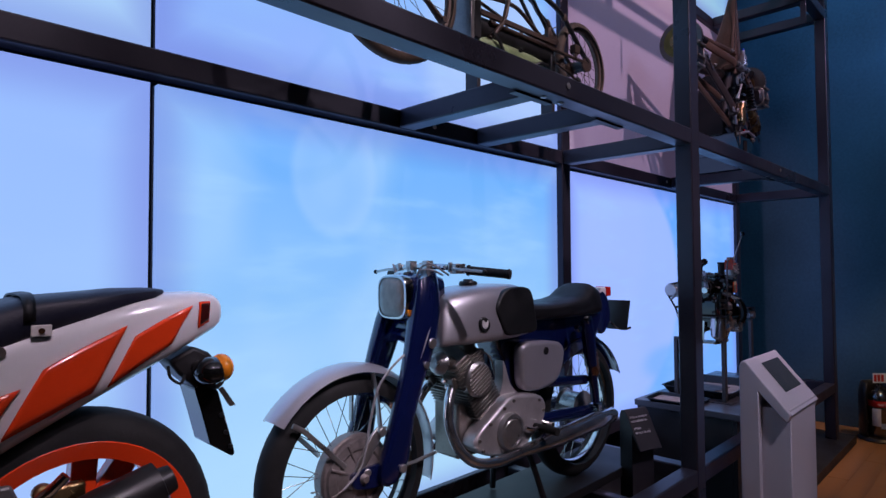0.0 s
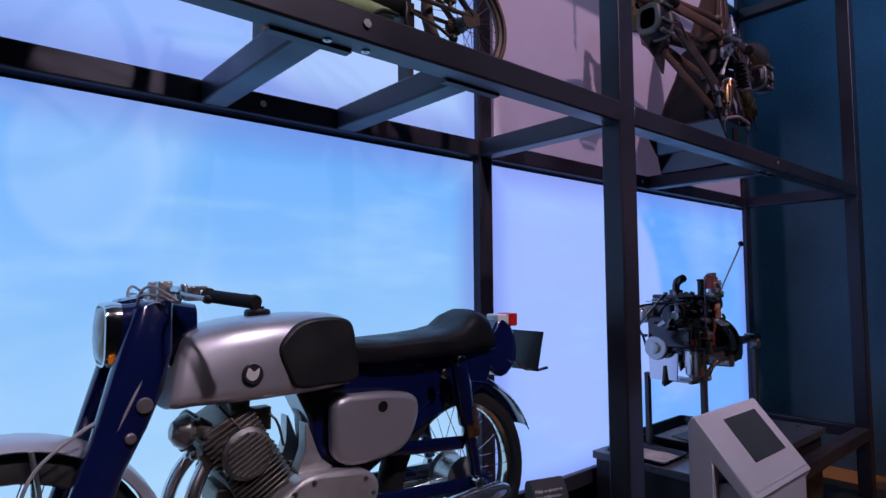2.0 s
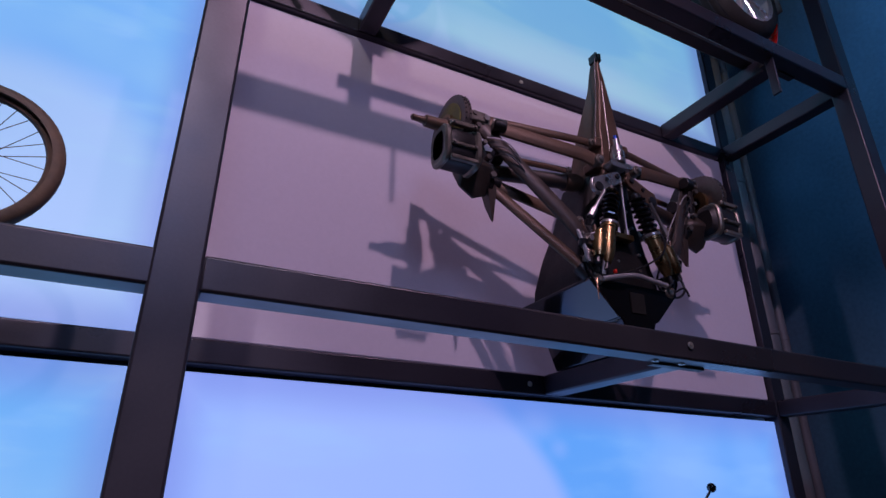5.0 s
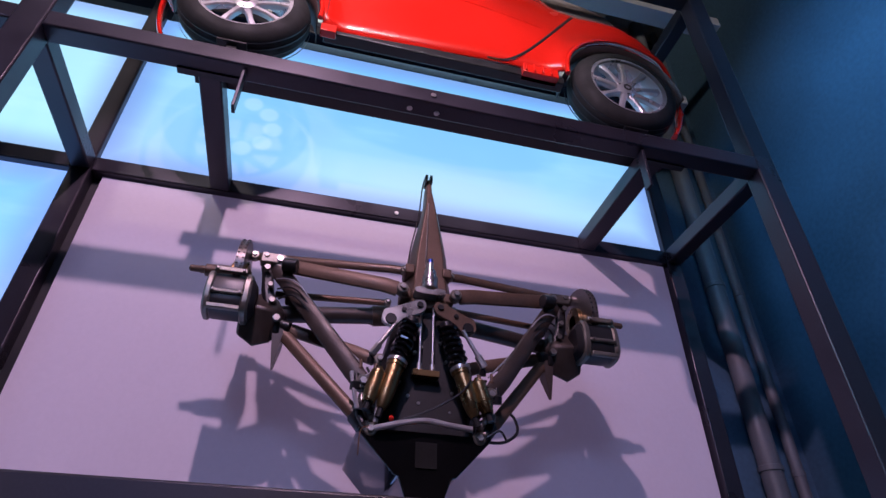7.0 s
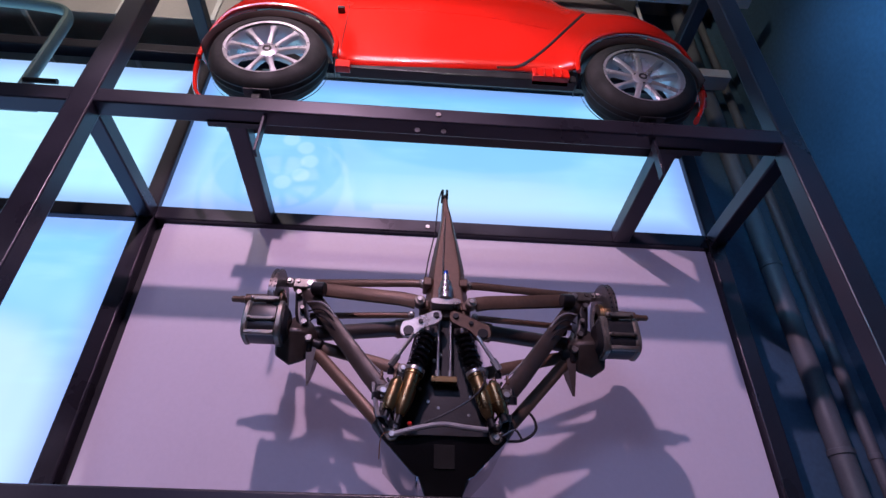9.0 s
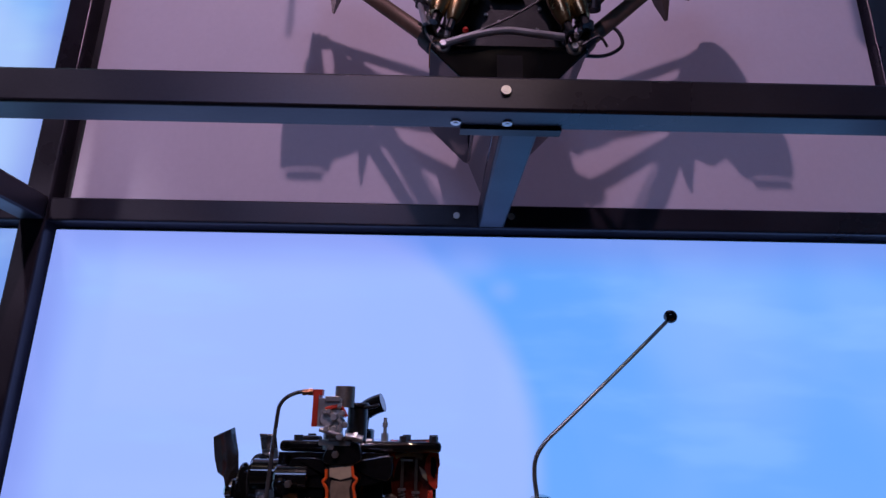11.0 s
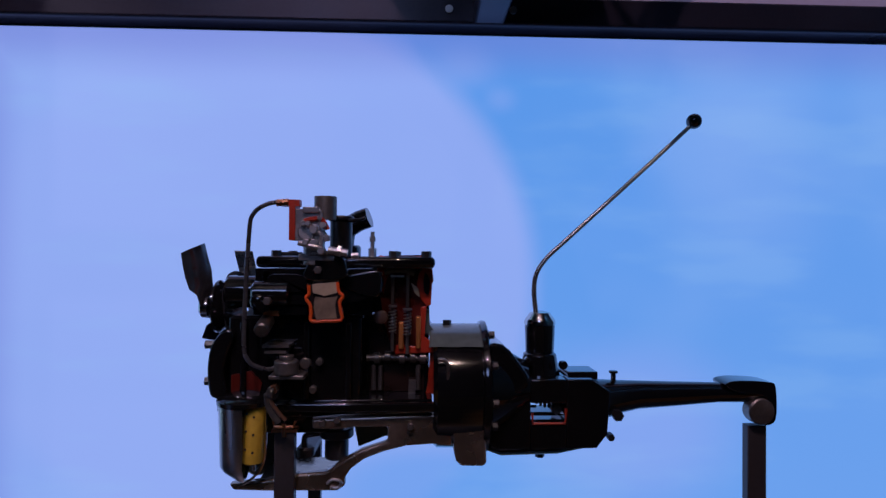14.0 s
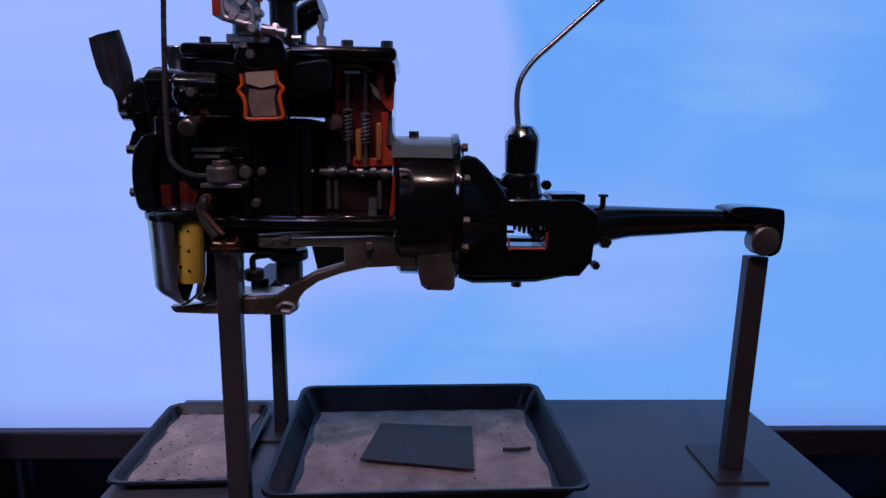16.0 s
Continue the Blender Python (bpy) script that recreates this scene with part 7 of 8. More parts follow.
# the rest of the machine
rings = [[(x, SY + w * math.copysign(abs(math.cos(a)) ** 0.6, math.cos(a)), zc + h * math.copysign(abs(math.sin(a)) ** 0.7, math.sin(a))) for a in [2 * math.pi * k / 20 for k in range(20)]] for x, zc, h, w in ((-0.72, 1.42, 0.10, 0.10), (-0.66, 1.44, 0.14, 0.15), (-0.45, 1.42, 0.16, 0.17), (-0.25, 1.37, 0.11, 0.14), (-0.19, 1.34, 0.06, 0.10))]
spart("tank", Shape().loft(rings), WHITE_PAINT, "white fuel tank")
rings = [[(x, SY + w * math.copysign(abs(math.cos(a)) ** 0.6, math.cos(a)), zc + h * math.copysign(abs(math.sin(a)) ** 0.7, math.sin(a))) for a in [2 * math.pi * k / 20 for k in range(20)]] for x, zc, h, w in ((-1.22, 1.33, 0.05, 0.06), (-1.14, 1.33, 0.14, 0.17), (-0.95, 1.28, 0.22, 0.20), (-0.75, 1.10, 0.32, 0.20), (-0.40, 1.02, 0.28, 0.18), (-0.15, 0.98, 0.20, 0.15), (-0.05, 0.98, 0.14, 0.12))]
spart("side_fairing", Shape().loft(rings), WHITE_PAINT, "white side fairing with orange flashes")
for y in (-0.09, 0.09):
    spart("fork_tube", Shape().cyl((-1.02, SY + y, 0.853), (-0.86, SY + y, 1.30), 0.024, 14), GOLD)
part("paddock_stand", Shape().tube([(0.30, SY - 0.16, 0.562), (0.35, SY - 0.15, 0.84)], 0.012, 10).tube([(0.30, SY + 0.16, 0.562), (0.35, SY + 0.15, 0.84)], 0.012, 10).tube([(0.30, SY - 0.16, 0.565), (0.62, SY - 0.12, 0.565), (0.62, SY + 0.12, 0.565), (0.30, SY + 0.16, 0.565)], 0.012, 10), BLACK_SATIN, sport)

# ---- early bicycle with motor on the first shelf ----
RUST = mat("rust_brown_steel", (0.075, 0.045, 0.03), 0.55, 0.45, 0.4, 12, 0.1, 80)
OLD_RUBBER = mat("perished_brown_rubber", (0.085, 0.05, 0.03), 0.75, 0, 0.45, 9, 0.2, 60)
BLACK_IRON = mat("old_black_enamel", (0.022, 0.020, 0.018), 0.42, 0.3, 0.35, 12, 0.06)
GREEN_TIN = mat("faded_green_tin", (0.30, 0.36, 0.16), 0.5, 0.1, 0.35, 9, 0.06)
old = thing("motor_bicycle", "rusty early motor bicycle with faded green tank on shelf", "bicycle", pose(1.85, 1.52, L1 + S))
OY = 1.52


def opart(name, s, material, label="", parent=None, **kw):
    return part(name, s, material, parent or old, label, **kw)


spoked_wheel(old, (2.434, OY, 2.497), 0.207, 0.045, 0.03, 0.06, 28, RUST, OLD_RUBBER, BLACK_IRON, 0.0012, 0.8)
spoked_wheel(old, (1.245, OY, 2.525), 0.303, 0.046, 0.032, 0.07, 32, RUST, OLD_RUBBER, BLACK_IRON, 0.0012, 0.8)
spoke = Shape().tube([(1.255, OY - 0.05, 2.515), (1.34, OY - 0.055, 2.455), (1.42, OY - 0.055, 2.40)], [0.012, 0.009, 0.014], 10).cyl((1.42, OY - 0.05, 2.40), (1.42, OY - 0.075, 2.40), 0.012, 12)
opart("pedal_crank", spoke, RUST, "rusty pedal crank")
opart("crank_axle", Shape().cyl((1.245, OY - 0.06, 2.525), (1.245, OY + 0.06, 2.525), 0.038, 18, bevel=0.004), BLACK_IRON)
for y in (-0.045, 0.045):
    opart("front_fork", Shape().tube(curve([(1.245, OY + y, 2.525), (1.36, OY + y, 2.70), (1.50, OY + y * 0.8, 2.86), (1.56, OY, 2.92)], 5), 0.010, 8), RUST)
    opart("rear_stay", Shape().tube(curve([(1.985, OY + y * 0.5, 2.735), (2.09, OY + y * 0.7, 2.715), (2.16, OY + y, 2.685), (2.23, OY + y, 2.655), (2.30, OY + y, 2.60), (2.424, OY + y, 2.50)], 5), 0.011, 10), BLACK_IRON, "bent black rear stay")
    opart("chain_stay", Shape().tube([(1.70, OY + y, 2.48), (2.15, OY + y, 2.49), (2.424, OY + y, 2.497)], 0.008, 8), RUST)
    opart("lower_stay", Shape().tube([(2.14, OY + y, 2.435), (2.26, OY + y, 2.415), (2.33, OY + y, 2.39)], 0.006, 8), RUST)
    opart("down_tube", Shape().tube([(1.985 + 0.02 * y, OY + y * 0.6, 2.705), (2.07, OY + y * 0.6, 2.62), (2.15, OY + y * 0.6, 2.545)], 0.0085, 8), BLACK_IRON)
    opart("axle_plate", Shape().slab(curve2([(2.38, 2.50), (2.41, 2.525), (2.45, 2.51), (2.445, 2.47), (2.40, 2.45), (2.375, 2.47)], 3), OY + y - 0.006, OY + y + 0.006), RUST, bevel=0.002)
opart("stay_lug", Shape().ball((2.225, OY - 0.045, 2.66), 0.019, 12, (1, 0.7, 1)), RUST)
opart("stay_lug", Shape().ball((2.225, OY + 0.045, 2.66), 0.019, 12, (1, 0.7, 1)), RUST)
opart("peg", Shape().ball((2.325, OY - 0.05, 2.39), 0.017, 12), BLACK_IRON)
opart("top_tube", Shape().tube([(1.56, OY, 2.665), (1.80, OY, 2.70), (1.99, OY, 2.735)], 0.012, 10), BLACK_IRON)
opart("top_tube", Shape().tube([(1.60, OY, 2.575), (1.80, OY, 2.635), (1.985, OY, 2.703)], 0.010, 10), BLACK_IRON)
opart("frame_tube", Shape().tube(curve([(1.63, OY - 0.02, 2.57), (1.75, OY - 0.02, 2.600), (1.87, OY - 0.02, 2.612), (1.94, OY - 0.02, 2.60), (2.05, OY - 0.02, 2.55), (2.12, OY - 0.02, 2.53)], 5), 0.0085, 8), RUST)
opart("frame_tube", Shape().tube([(1.63, OY + 0.02, 2.60), (1.85, OY + 0.02, 2.565), (2.10, OY + 0.02, 2.545)], 0.007, 8), RUST)
opart("curved_pipe", Shape().tube(curve([(1.84, OY - 0.045, 2.80), (1.83, OY - 0.045, 2.68), (1.815, OY - 0.045, 2.60), (1.78, OY - 0.05, 2.51), (1.735, OY - 0.05, 2.455), (1.70, OY - 0.045, 2.42)], 6), 0.0105, 10), RUST, "curved rusty pipe")
s = Shape().loft([[(x, OY + 0.040 * math.cos(a), z + 0.048 * math.sin(a)) for a in [2 * math.pi * k / 20 for k in range(20)]] for x, z in ((1.64, 2.462), (1.66, 2.462), (2.13, 2.478), (2.15, 2.478))])
cyl_ = opart("motor_cylinder", s, BLACK_IRON, "long black motor cylinder")
s = Shape()
for x in (1.75, 1.77, 1.82, 1.85, 1.95, 2.02, 2.08):
    s.cyl((x, OY - 0.01, 2.505), (x, OY - 0.01, 2.532), 0.007, 8)
opart("studs", s, RUST, "", cyl_)
opart("rail", Shape().bar((1.64, OY - 0.046, 2.505), (2.16, OY - 0.046, 2.52), 0.012, 0.022), RUST, "", cyl_, bevel=0.002)
rings = [[(x, OY + w * math.cos(a), z + h * math.sin(a)) for a in [2 * math.pi * k / 16 for k in range(16)]] for x, z, w, h in ((1.655, 2.405, 0.03, 0.018), (1.70, 2.40, 0.05, 0.034), (1.85, 2.395, 0.055, 0.042), (1.98, 2.40, 0.052, 0.036), (2.07, 2.41, 0.04, 0.022), (2.10, 2.415, 0.02, 0.010))]
gt = opart("fuel_tank", Shape().loft(rings), GREEN_TIN, "faded green teardrop tank")
opart("tank_plug", Shape().cyl((1.885, OY - 0.052, 2.418), (1.885, OY - 0.062, 2.412), 0.012, 6, 0.006), BLACK_IRON, "", gt)
opart("tank_strap", Shape().tube(curve([(1.70, OY - 0.06, 2.44), (1.74, OY - 0.062, 2.41), (1.79, OY - 0.05, 2.365)], 5), 0.010, 8, squash=0.4), BLACK_IRON, "", gt)
opart("tank_strap", Shape().tube(curve([(2.0, OY - 0.045, 2.38), (2.03, OY - 0.05, 2.40), (2.09, OY - 0.045, 2.405)], 5), 0.007, 8), BLACK_IRON, "", gt)
opart("head_plate", Shape().box(1.585, 1.605, OY - 0.05, OY + 0.05, 2.375, 2.62), ALLOY_DARK, "tall grey end plate", bevel=0.003)
opart("end_casting", Shape().box(1.606, 1.648, OY - 0.048, OY + 0.048, 2.40, 2.58).cyl((1.63, OY - 0.02, 2.58), (1.63, OY - 0.02, 2.63), 0.014, 10), BLACK_IRON, bevel=0.006)
s = Shape().box(2.10, 2.17, OY - 0.045, OY + 0.04, 2.50, 2.555).cyl((2.12, OY - 0.03, 2.55), (2.12, OY - 0.03, 2.585), 0.016, 12).cyl((2.155, OY - 0.02, 2.55), (2.155, OY - 0.02, 2.575), 0.012, 10).ball((2.175, OY - 0.03, 2.54), 0.018, 10)
s.tube(curve([(2.14, OY - 0.03, 2.58), (2.17, OY - 0.04, 2.60), (2.195, OY - 0.03, 2.565), (2.19, OY - 0.03, 2.53)], 4), 0.0025, 5)
opart("valve_gear", s, RUST, "rusty valve gear", bevel=0.003)
s = Shape().box(2.125, 2.165, OY - 0.04, OY + 0.04, 2.36, 2.47).box(2.11, 2.18, OY - 0.03, OY + 0.03, 2.34, 2.37)
opart("lower_casting", s, BLACK_IRON, bevel=0.006)
s = Shape().box(2.295, 2.335, OY - 0.06, OY - 0.03, 2.515, 2.555).cyl((2.31, OY - 0.05, 2.49), (2.31, OY - 0.05, 2.515), 0.008, 8)
opart("brake_block", s, RUST, bevel=0.004)
s = Shape().box(1.79, 1.995, OY - 0.06, OY + 0.06, 2.775, 2.87).box(1.86, 1.885, OY - 0.03, OY + 0.03, 2.735, 2.775)
opart("battery_box", s, BLACK_IRON, "black box under the saddle", bevel=0.008)
for x in (1.65, 2.155):
    opart("support_foot", Shape().box(x - 0.010, x + 0.010, OY - 0.03, OY + 0.03, L1 + S - 0.001, 2.40), GREY_STEEL, "slim grey support foot")

# ---- red car side on the second shelf ----
RED_PAINT = mat("red_car_paint", (0.62, 0.012, 0.006), 0.24, 0, 0.08, 3, 0.0, 60, 0.05, coat=0.5)
SILVER_RIM = mat("silver_wheel_paint", (0.55, 0.54, 0.56), 0.3, 0.7, 0.08, 6)
car = thing("car_side", "glossy red small car body side with silver wheels on shelf", "car body", pose(4.45, 1.3, L2 + S))
CYF = 1.272
WA, WB, WR, AR = (3.55, 4.24), (5.379, 4.217), 0.282, 0.325


def lerp(tab, x):
    for (x0, a), (x1, b) in zip(tab, tab[1:]):
        if x0 <= x <= x1:
            t = (x - x0) / (x1 - x0)
            t = t * t * (3 - 2 * t) * 0.5 + t * 0.5
            return a + (b - a) * t
    return tab[0][1] if x < tab[0][0] else tab[-1][1]


TOP = ((3.205, 4.33), (3.24, 4.47), (3.30, 4.64), (3.40, 4.80), (3.51, 4.90), (3.70, 4.99), (3.98, 5.08), (4.30, 5.15), (4.66, 5.195), (4.88, 5.17), (5.0, 5.08), (5.10, 4.96), (5.20, 4.90), (5.30, 4.89), (5.42, 4.88), (5.52, 4.80), (5.62, 4.62), (5.68, 4.42), (5.715, 4.25))
LOW = ((3.205, 4.12), (3.90, 4.185), (4.80, 4.232), (5.05, 4.23), (5.72, 4.13))


def low(x):
    z = lerp(LOW, x)
    for cx, cz in (WA, WB):
        d = x - cx
        if abs(d) < AR:
            z = max(z, cz + math.sqrt(AR * AR - d * d))
    return z


xs = [3.205 + (5.715 - 3.205) * k / 120 for k in range(121)]
grid = []
for x in xs:
    z0, z1 = low(x), lerp(TOP, x)
    z1 = max(z1, z0 + 0.012)
    col = []
    for j in range(13):
        t = j / 12
        bulge = 0.02 * math.sin(math.pi * t)
        flare = sum(0.035 * math.exp(-((math.hypot(x - cx, z0 + (z1 - z0) * t - cz) - AR) / 0.06) ** 2) for cx, cz in (WA, WB))
        endc = 0.10 * max(0.0, (3.36 - x) / 0.155) ** 2 + 0.10 * max(0.0, (x - 5.56) / 0.155) ** 2
        col.append((x, CYF + 0.045 - bulge - flare + 0.11 * max(0.0, t - 0.45) ** 2 / 0.3 + endc, z0 + (z1 - z0) * t))
    grid.append(col)
shell = part("body_shell", Shape().loft(grid, cap=False, closed=False), RED_PAINT, car, "glossy red body side", angle=60)
shell.modifiers.new("thickness", "SOLIDIFY").thickness = 0.012
shell.modifiers["thickness"].offset = 0.0


def on_shell(x, t):
    k = min(119, max(0, int((x - 3.205) / (5.715 - 3.205) * 120)))
    c = grid[k]
    j = min(11, int(t * 12))
    f = t * 12 - j
    return [c[j][i] + (c[j + 1][i] - c[j][i]) * f for i in range(3)]


def at_height(x, z):
    z0, z1 = low(x), max(lerp(TOP, x), low(x) + 0.012)
    p = on_shell(x, min(0.999, max(0.0, (z - z0) / (z1 - z0))))
    return (x, p[1] - 0.0065, z)


GAP = mat("dark_panel_gap", (0.05, 0.003, 0.003), 0.6)
line = [at_height(3.90, z) for z in (4.20, 4.35, 4.5, 4.65, 4.80)]
part("door_gap", Shape().tube(line, 0.0022, 6), GAP, shell)
line = [at_height(x, z) for x, z in curve2([(3.90, 4.62), (4.2, 4.645), (4.6, 4.63), (4.95, 4.56)], 6, False)]
part("crease", Shape().tube(line, 0.0022, 6), RED_PAINT, shell)
line = [at_height(x, z) for x, z in curve2([(4.66, 4.238), (4.76, 4.252), (4.86, 4.34), (4.95, 4.45), (5.06, 4.60), (5.15, 4.73)], 6, False)]
part("door_seal", Shape().tube(line, 0.008, 8, squash=0.6), BLACK_SATIN, shell, "black curved door seal")
part("seal_trim", Shape().tube([(p[0] + 0.012, p[1] - 0.003, p[2] - 0.004) for p in line[:12]], 0.0035, 6), CHROME, shell)
part("mirror_mount", Shape().box(3.848, 3.885, CYF - 0.012, CYF + 0.02, 4.572, 4.592), BLACK_SATIN, shell, bevel=0.004)
for cx, cz in (WA, WB):
    pts = [(cx + (AR + 0.004) * math.cos(radians(a)), CYF - 0.004 + 0.10 * max(0.0, (3.36 - (cx + AR * math.cos(radians(a)))) / 0.155) ** 2 + 0.10 * max(0.0, (cx + AR * math.cos(radians(a)) - 5.56) / 0.155) ** 2, cz + (AR + 0.004) * math.sin(radians(a))) for a in range(-8, 190, 6)]
    part("arch_lip", Shape().tube(pts, 0.012, 8), RED_PAINT, shell, "rolled red wheel arch lip")
    pts = [(cx + (AR - 0.012) * math.cos(radians(a)), CYF + 0.10, cz + (AR - 0.012) * math.sin(radians(a))) for a in range(0, 181, 6)]
    s = Shape()
    s.loft([[(p[0], CYF + 0.015, p[2]), (p[0], CYF + 0.17, p[2])] for p in pts], cap=False, closed=False)
    ob = part("arch_liner", s, mat("dark_arch_liner", (0.03, 0.012, 0.012), 0.6), shell)
    ob.modifiers.new("thickness", "SOLIDIFY").thickness = 0.004
# bumper ends, brackets, sill
part("front_valance", Shape().tube(curve([(3.208, CYF + 0.10, 4.25), (3.215, CYF + 0.11, 4.14), (3.245, CYF + 0.115, 4.02), (3.285, CYF + 0.12, 3.965)], 5), 0.022, 10, squash=0.5), RED_PAINT, car, "thin red bumper edge")
part("rear_valance", Shape().tube(curve([(5.712, CYF + 0.10, 4.25), (5.69, CYF + 0.09, 4.14), (5.655, CYF + 0.085, 4.05), (5.62, CYF + 0.08, 3.99)], 5), 0.026, 10, squash=0.5), RED_PAINT, car, "thin red bumper edge")
part("sill_bracket", Shape().box(3.885, 3.955, CYF + 0.01, CYF + 0.05, 4.135, 4.185), RED_PAINT, car, bevel=0.004)
s = Shape().box(4.83, 5.01, CYF + 0.015, CYF + 0.07, 4.165, 4.225)
for k in range(4):
    s.box(4.84 + 0.042 * k, 4.85 + 0.042 * k, CYF + 0.005, CYF + 0.015, 4.17, 4.22)
part("sill_bracket", s, RED_PAINT, car, "ribbed red sill bracket", bevel=0.003)
part("sill", Shape().box(3.90, 5.05, CYF + 0.04, CYF + 0.10, 4.165, 4.215), BLACK_SATIN, car, "black inner sill", bevel=0.006)
# flat grey-brown panel filling the dip in the red top line
part("rear_quarter", Shape().slab(curve2([(4.80, 4.95), (4.92, 5.14), (5.30, 5.11), (5.50, 5.0), (5.56, 4.80), (5.40, 4.70), (5.0, 4.75)], 4), CYF + 0.155, CYF + 0.17), mat("grey_brown_panel", (0.20, 0.17, 0.16), 0.45, 0.1, 0.25, 4), car, "flat grey-brown panel behind the rear quarter", bevel=0.006)
part("inner_panel", Shape().slab([(3.90, 4.216), (5.05, 4.235), (5.10, 4.60), (4.9, 4.84), (3.95, 4.88)], CYF + 0.095, CYF + 0.11), BLACK_SATIN, car)
for cx, cz in (WA, WB):
    c = (cx, CYF + 0.085, cz)
    wh = part("wheel", tyre(Shape(), c, WR, 0.165, 48, 0.48), RUBBER, car, "black road tyre")
    m = Matrix.Translation(c) @ pose(0, 0, 0, 90, 0, 0)
    for dy in (-0.035, -0.012, 0.012, 0.035):
        part("tread_groove", Shape().lathe([(WR + 0.0008, dy * 1.5 - 0.003), (WR + 0.0012, dy * 1.5), (WR + 0.0008, dy * 1.5 + 0.003)], 48, m, cap=False), BLACK_TRIM, wh)
    s = Shape().lathe([(0.188, 0.080), (0.207, 0.082), (0.207, 0.074), (0.186, 0.070), (0.178, 0.05), (0.172, 0.0), (0.172, -0.06), (0.18, -0.07)], 48, m, cap=False)
    part("rim", s, SILVER_RIM, wh, "silver alloy rim")
    s = Shape()
    for k in range(9):
        a = radians(90 + 40 * k)
        rr = []
        for r, w, h in ((0.045, 0.016, 0.052), (0.08, 0.013, 0.058), (0.13, 0.012, 0.062), (0.17, 0.016, 0.062), (0.19, 0.026, 0.06)):
            p = Vector((cx + r * math.cos(a), 0, cz + r * math.sin(a)))
            t = Vector((-math.sin(a), 0, math.cos(a)))
            y = CYF + 0.085 - h
            rr.append([tuple(p + t * w + Vector((0, y, 0))), tuple(p + t * w * 0.6 + Vector((0, y - 0.006, 0))), tuple(p - t * w * 0.6 + Vector((0, y - 0.006, 0))), tuple(p - t * w + Vector((0, y, 0))), tuple(p - t * w + Vector((0, y + 0.022, 0))), tuple(p + t * w + Vector((0, y + 0.022, 0)))])
        part("wheel_spoke", Shape().loft(rr), SILVER_RIM, wh)
    hb_ = part("hub_cap", Shape().lathe([(0.0, 0.068), (0.028, 0.068), (0.05, 0.06), (0.056, 0.05), (0.056, 0.03)], 28, m), SILVER_RIM, wh)
    part("cap_ring", Shape().lathe([(0.012, 0.0685), (0.022, 0.0685), (0.022, 0.070), (0.012, 0.070), (0.012, 0.0685)], 24, m), BLACK_SATIN, hb_)
    for k in range(3):
        a = radians(30 + 120 * k)
        part("wheel_bolt", Shape().cyl((cx + 0.04 * math.cos(a), CYF + 0.085 - 0.064, cz + 0.04 * math.sin(a)), (cx + 0.04 * math.cos(a), CYF + 0.085 - 0.05, cz + 0.04 * math.sin(a)), 0.007, 8), BLACK_SATIN, hb_)
    part("wheel_stand", Shape().box(cx - 0.02, cx + 0.02, CYF + 0.05, CYF + 0.12, L2 + S - 0.001, cz - WR + 0.004).box(cx - 0.06, cx + 0.06, CYF + 0.03, CYF + 0.14, cz - WR - 0.004, cz - WR + 0.006), BLACK_SATIN, car, bevel=0.002)
part("support_rail", Shape().box(3.45, 5.5, CYF + 0.05, CYF + 0.11, L2 + S + 0.001, L2 + S + 0.03), BLACK_SATIN, car, bevel=0.003)

# ---- visitor side ----
KIOSK = mat("lilac_white_powder_coat", (0.52, 0.50, 0.55), 0.45, 0, 0.06, 4, 0.04, 200)
GLASS = mat("dark_screen_glass", (0.05, 0.055, 0.06), 0.08, 0, 0.1, 5, 0.0)


def lettering(text, size, m, material, parent, label=""):
    """Raised letters in the built-in font as a mesh part."""
    font = bpy.data.curves.new("letters", "FONT")
    font.body, font.size, font.extrude = text, size, 0.0004
    ob = bpy.data.objects.new("letters", font)
    scene.collection.objects.link(ob)
    dg = bpy.context.evaluated_depsgraph_get()
    me = bpy.data.meshes.new_from_object(ob.evaluated_get(dg))
    bpy.data.objects.remove(ob)
    me.materials.clear()
    me.materials.append(material)
    out = new("lettering", me)
    up, w = parent, Matrix()
    while up:
        w, up = up.matrix_basis @ w, up.parent
    out.parent, out.matrix_basis = parent, w.inverted() @ m
    return tagged(out, label)


kiosk = thing("info_kiosk", "pale lilac metal kiosk with sloping dark screen on floor", "kiosk", pose(3.25, 0.95, 0.0))
prof = [(1.012, 0.0), (1.012, 1.045), (1.000, 1.068), (0.985, 1.072), (0.795, 0.846), (0.795, 0.828), (0.81, 0.800), (0.925, 0.925), (0.925, 0.0)]
turn_yz = Matrix(((0, 1, 0, 0), (1, 0, 0, 0), (0, 0, 1, 0), (0, 0, 0, 1)))
part("shell", Shape().slab(prof, 3.0, 3.505, turn_yz), KIOSK, kiosk, bevel=0.006, seg=3)
part("inner_column", Shape().box(3.028, 3.477, 0.80, 0.926, 0.0, 0.86), KIOSK, kiosk, bevel=0.004)
dn, wd = Vector((0, -0.19, -0.226)), Vector((0.505, 0, 0))
o = Vector((3.0, 0.985, 1.072))
nrm = Vector((0, -0.226, 0.19)).normalized()
s = Shape()
c4 = [o + dn * b + wd * a for a, b in ((0.32, 0.13), (0.86, 0.13), (0.86, 0.70), (0.32, 0.70))]
s.loft([[p + nrm * 0.0005 for p in c4], [p + nrm * 0.003 for p in c4]])
part("screen", s, GLASS, kiosk, "dark grey switched-off screen", bevel=0.001)
c4 = [o + dn * b + wd * a for a, b in ((0.02, 0.985), (0.98, 0.985), (0.98, 1.03), (0.02, 1.03))]
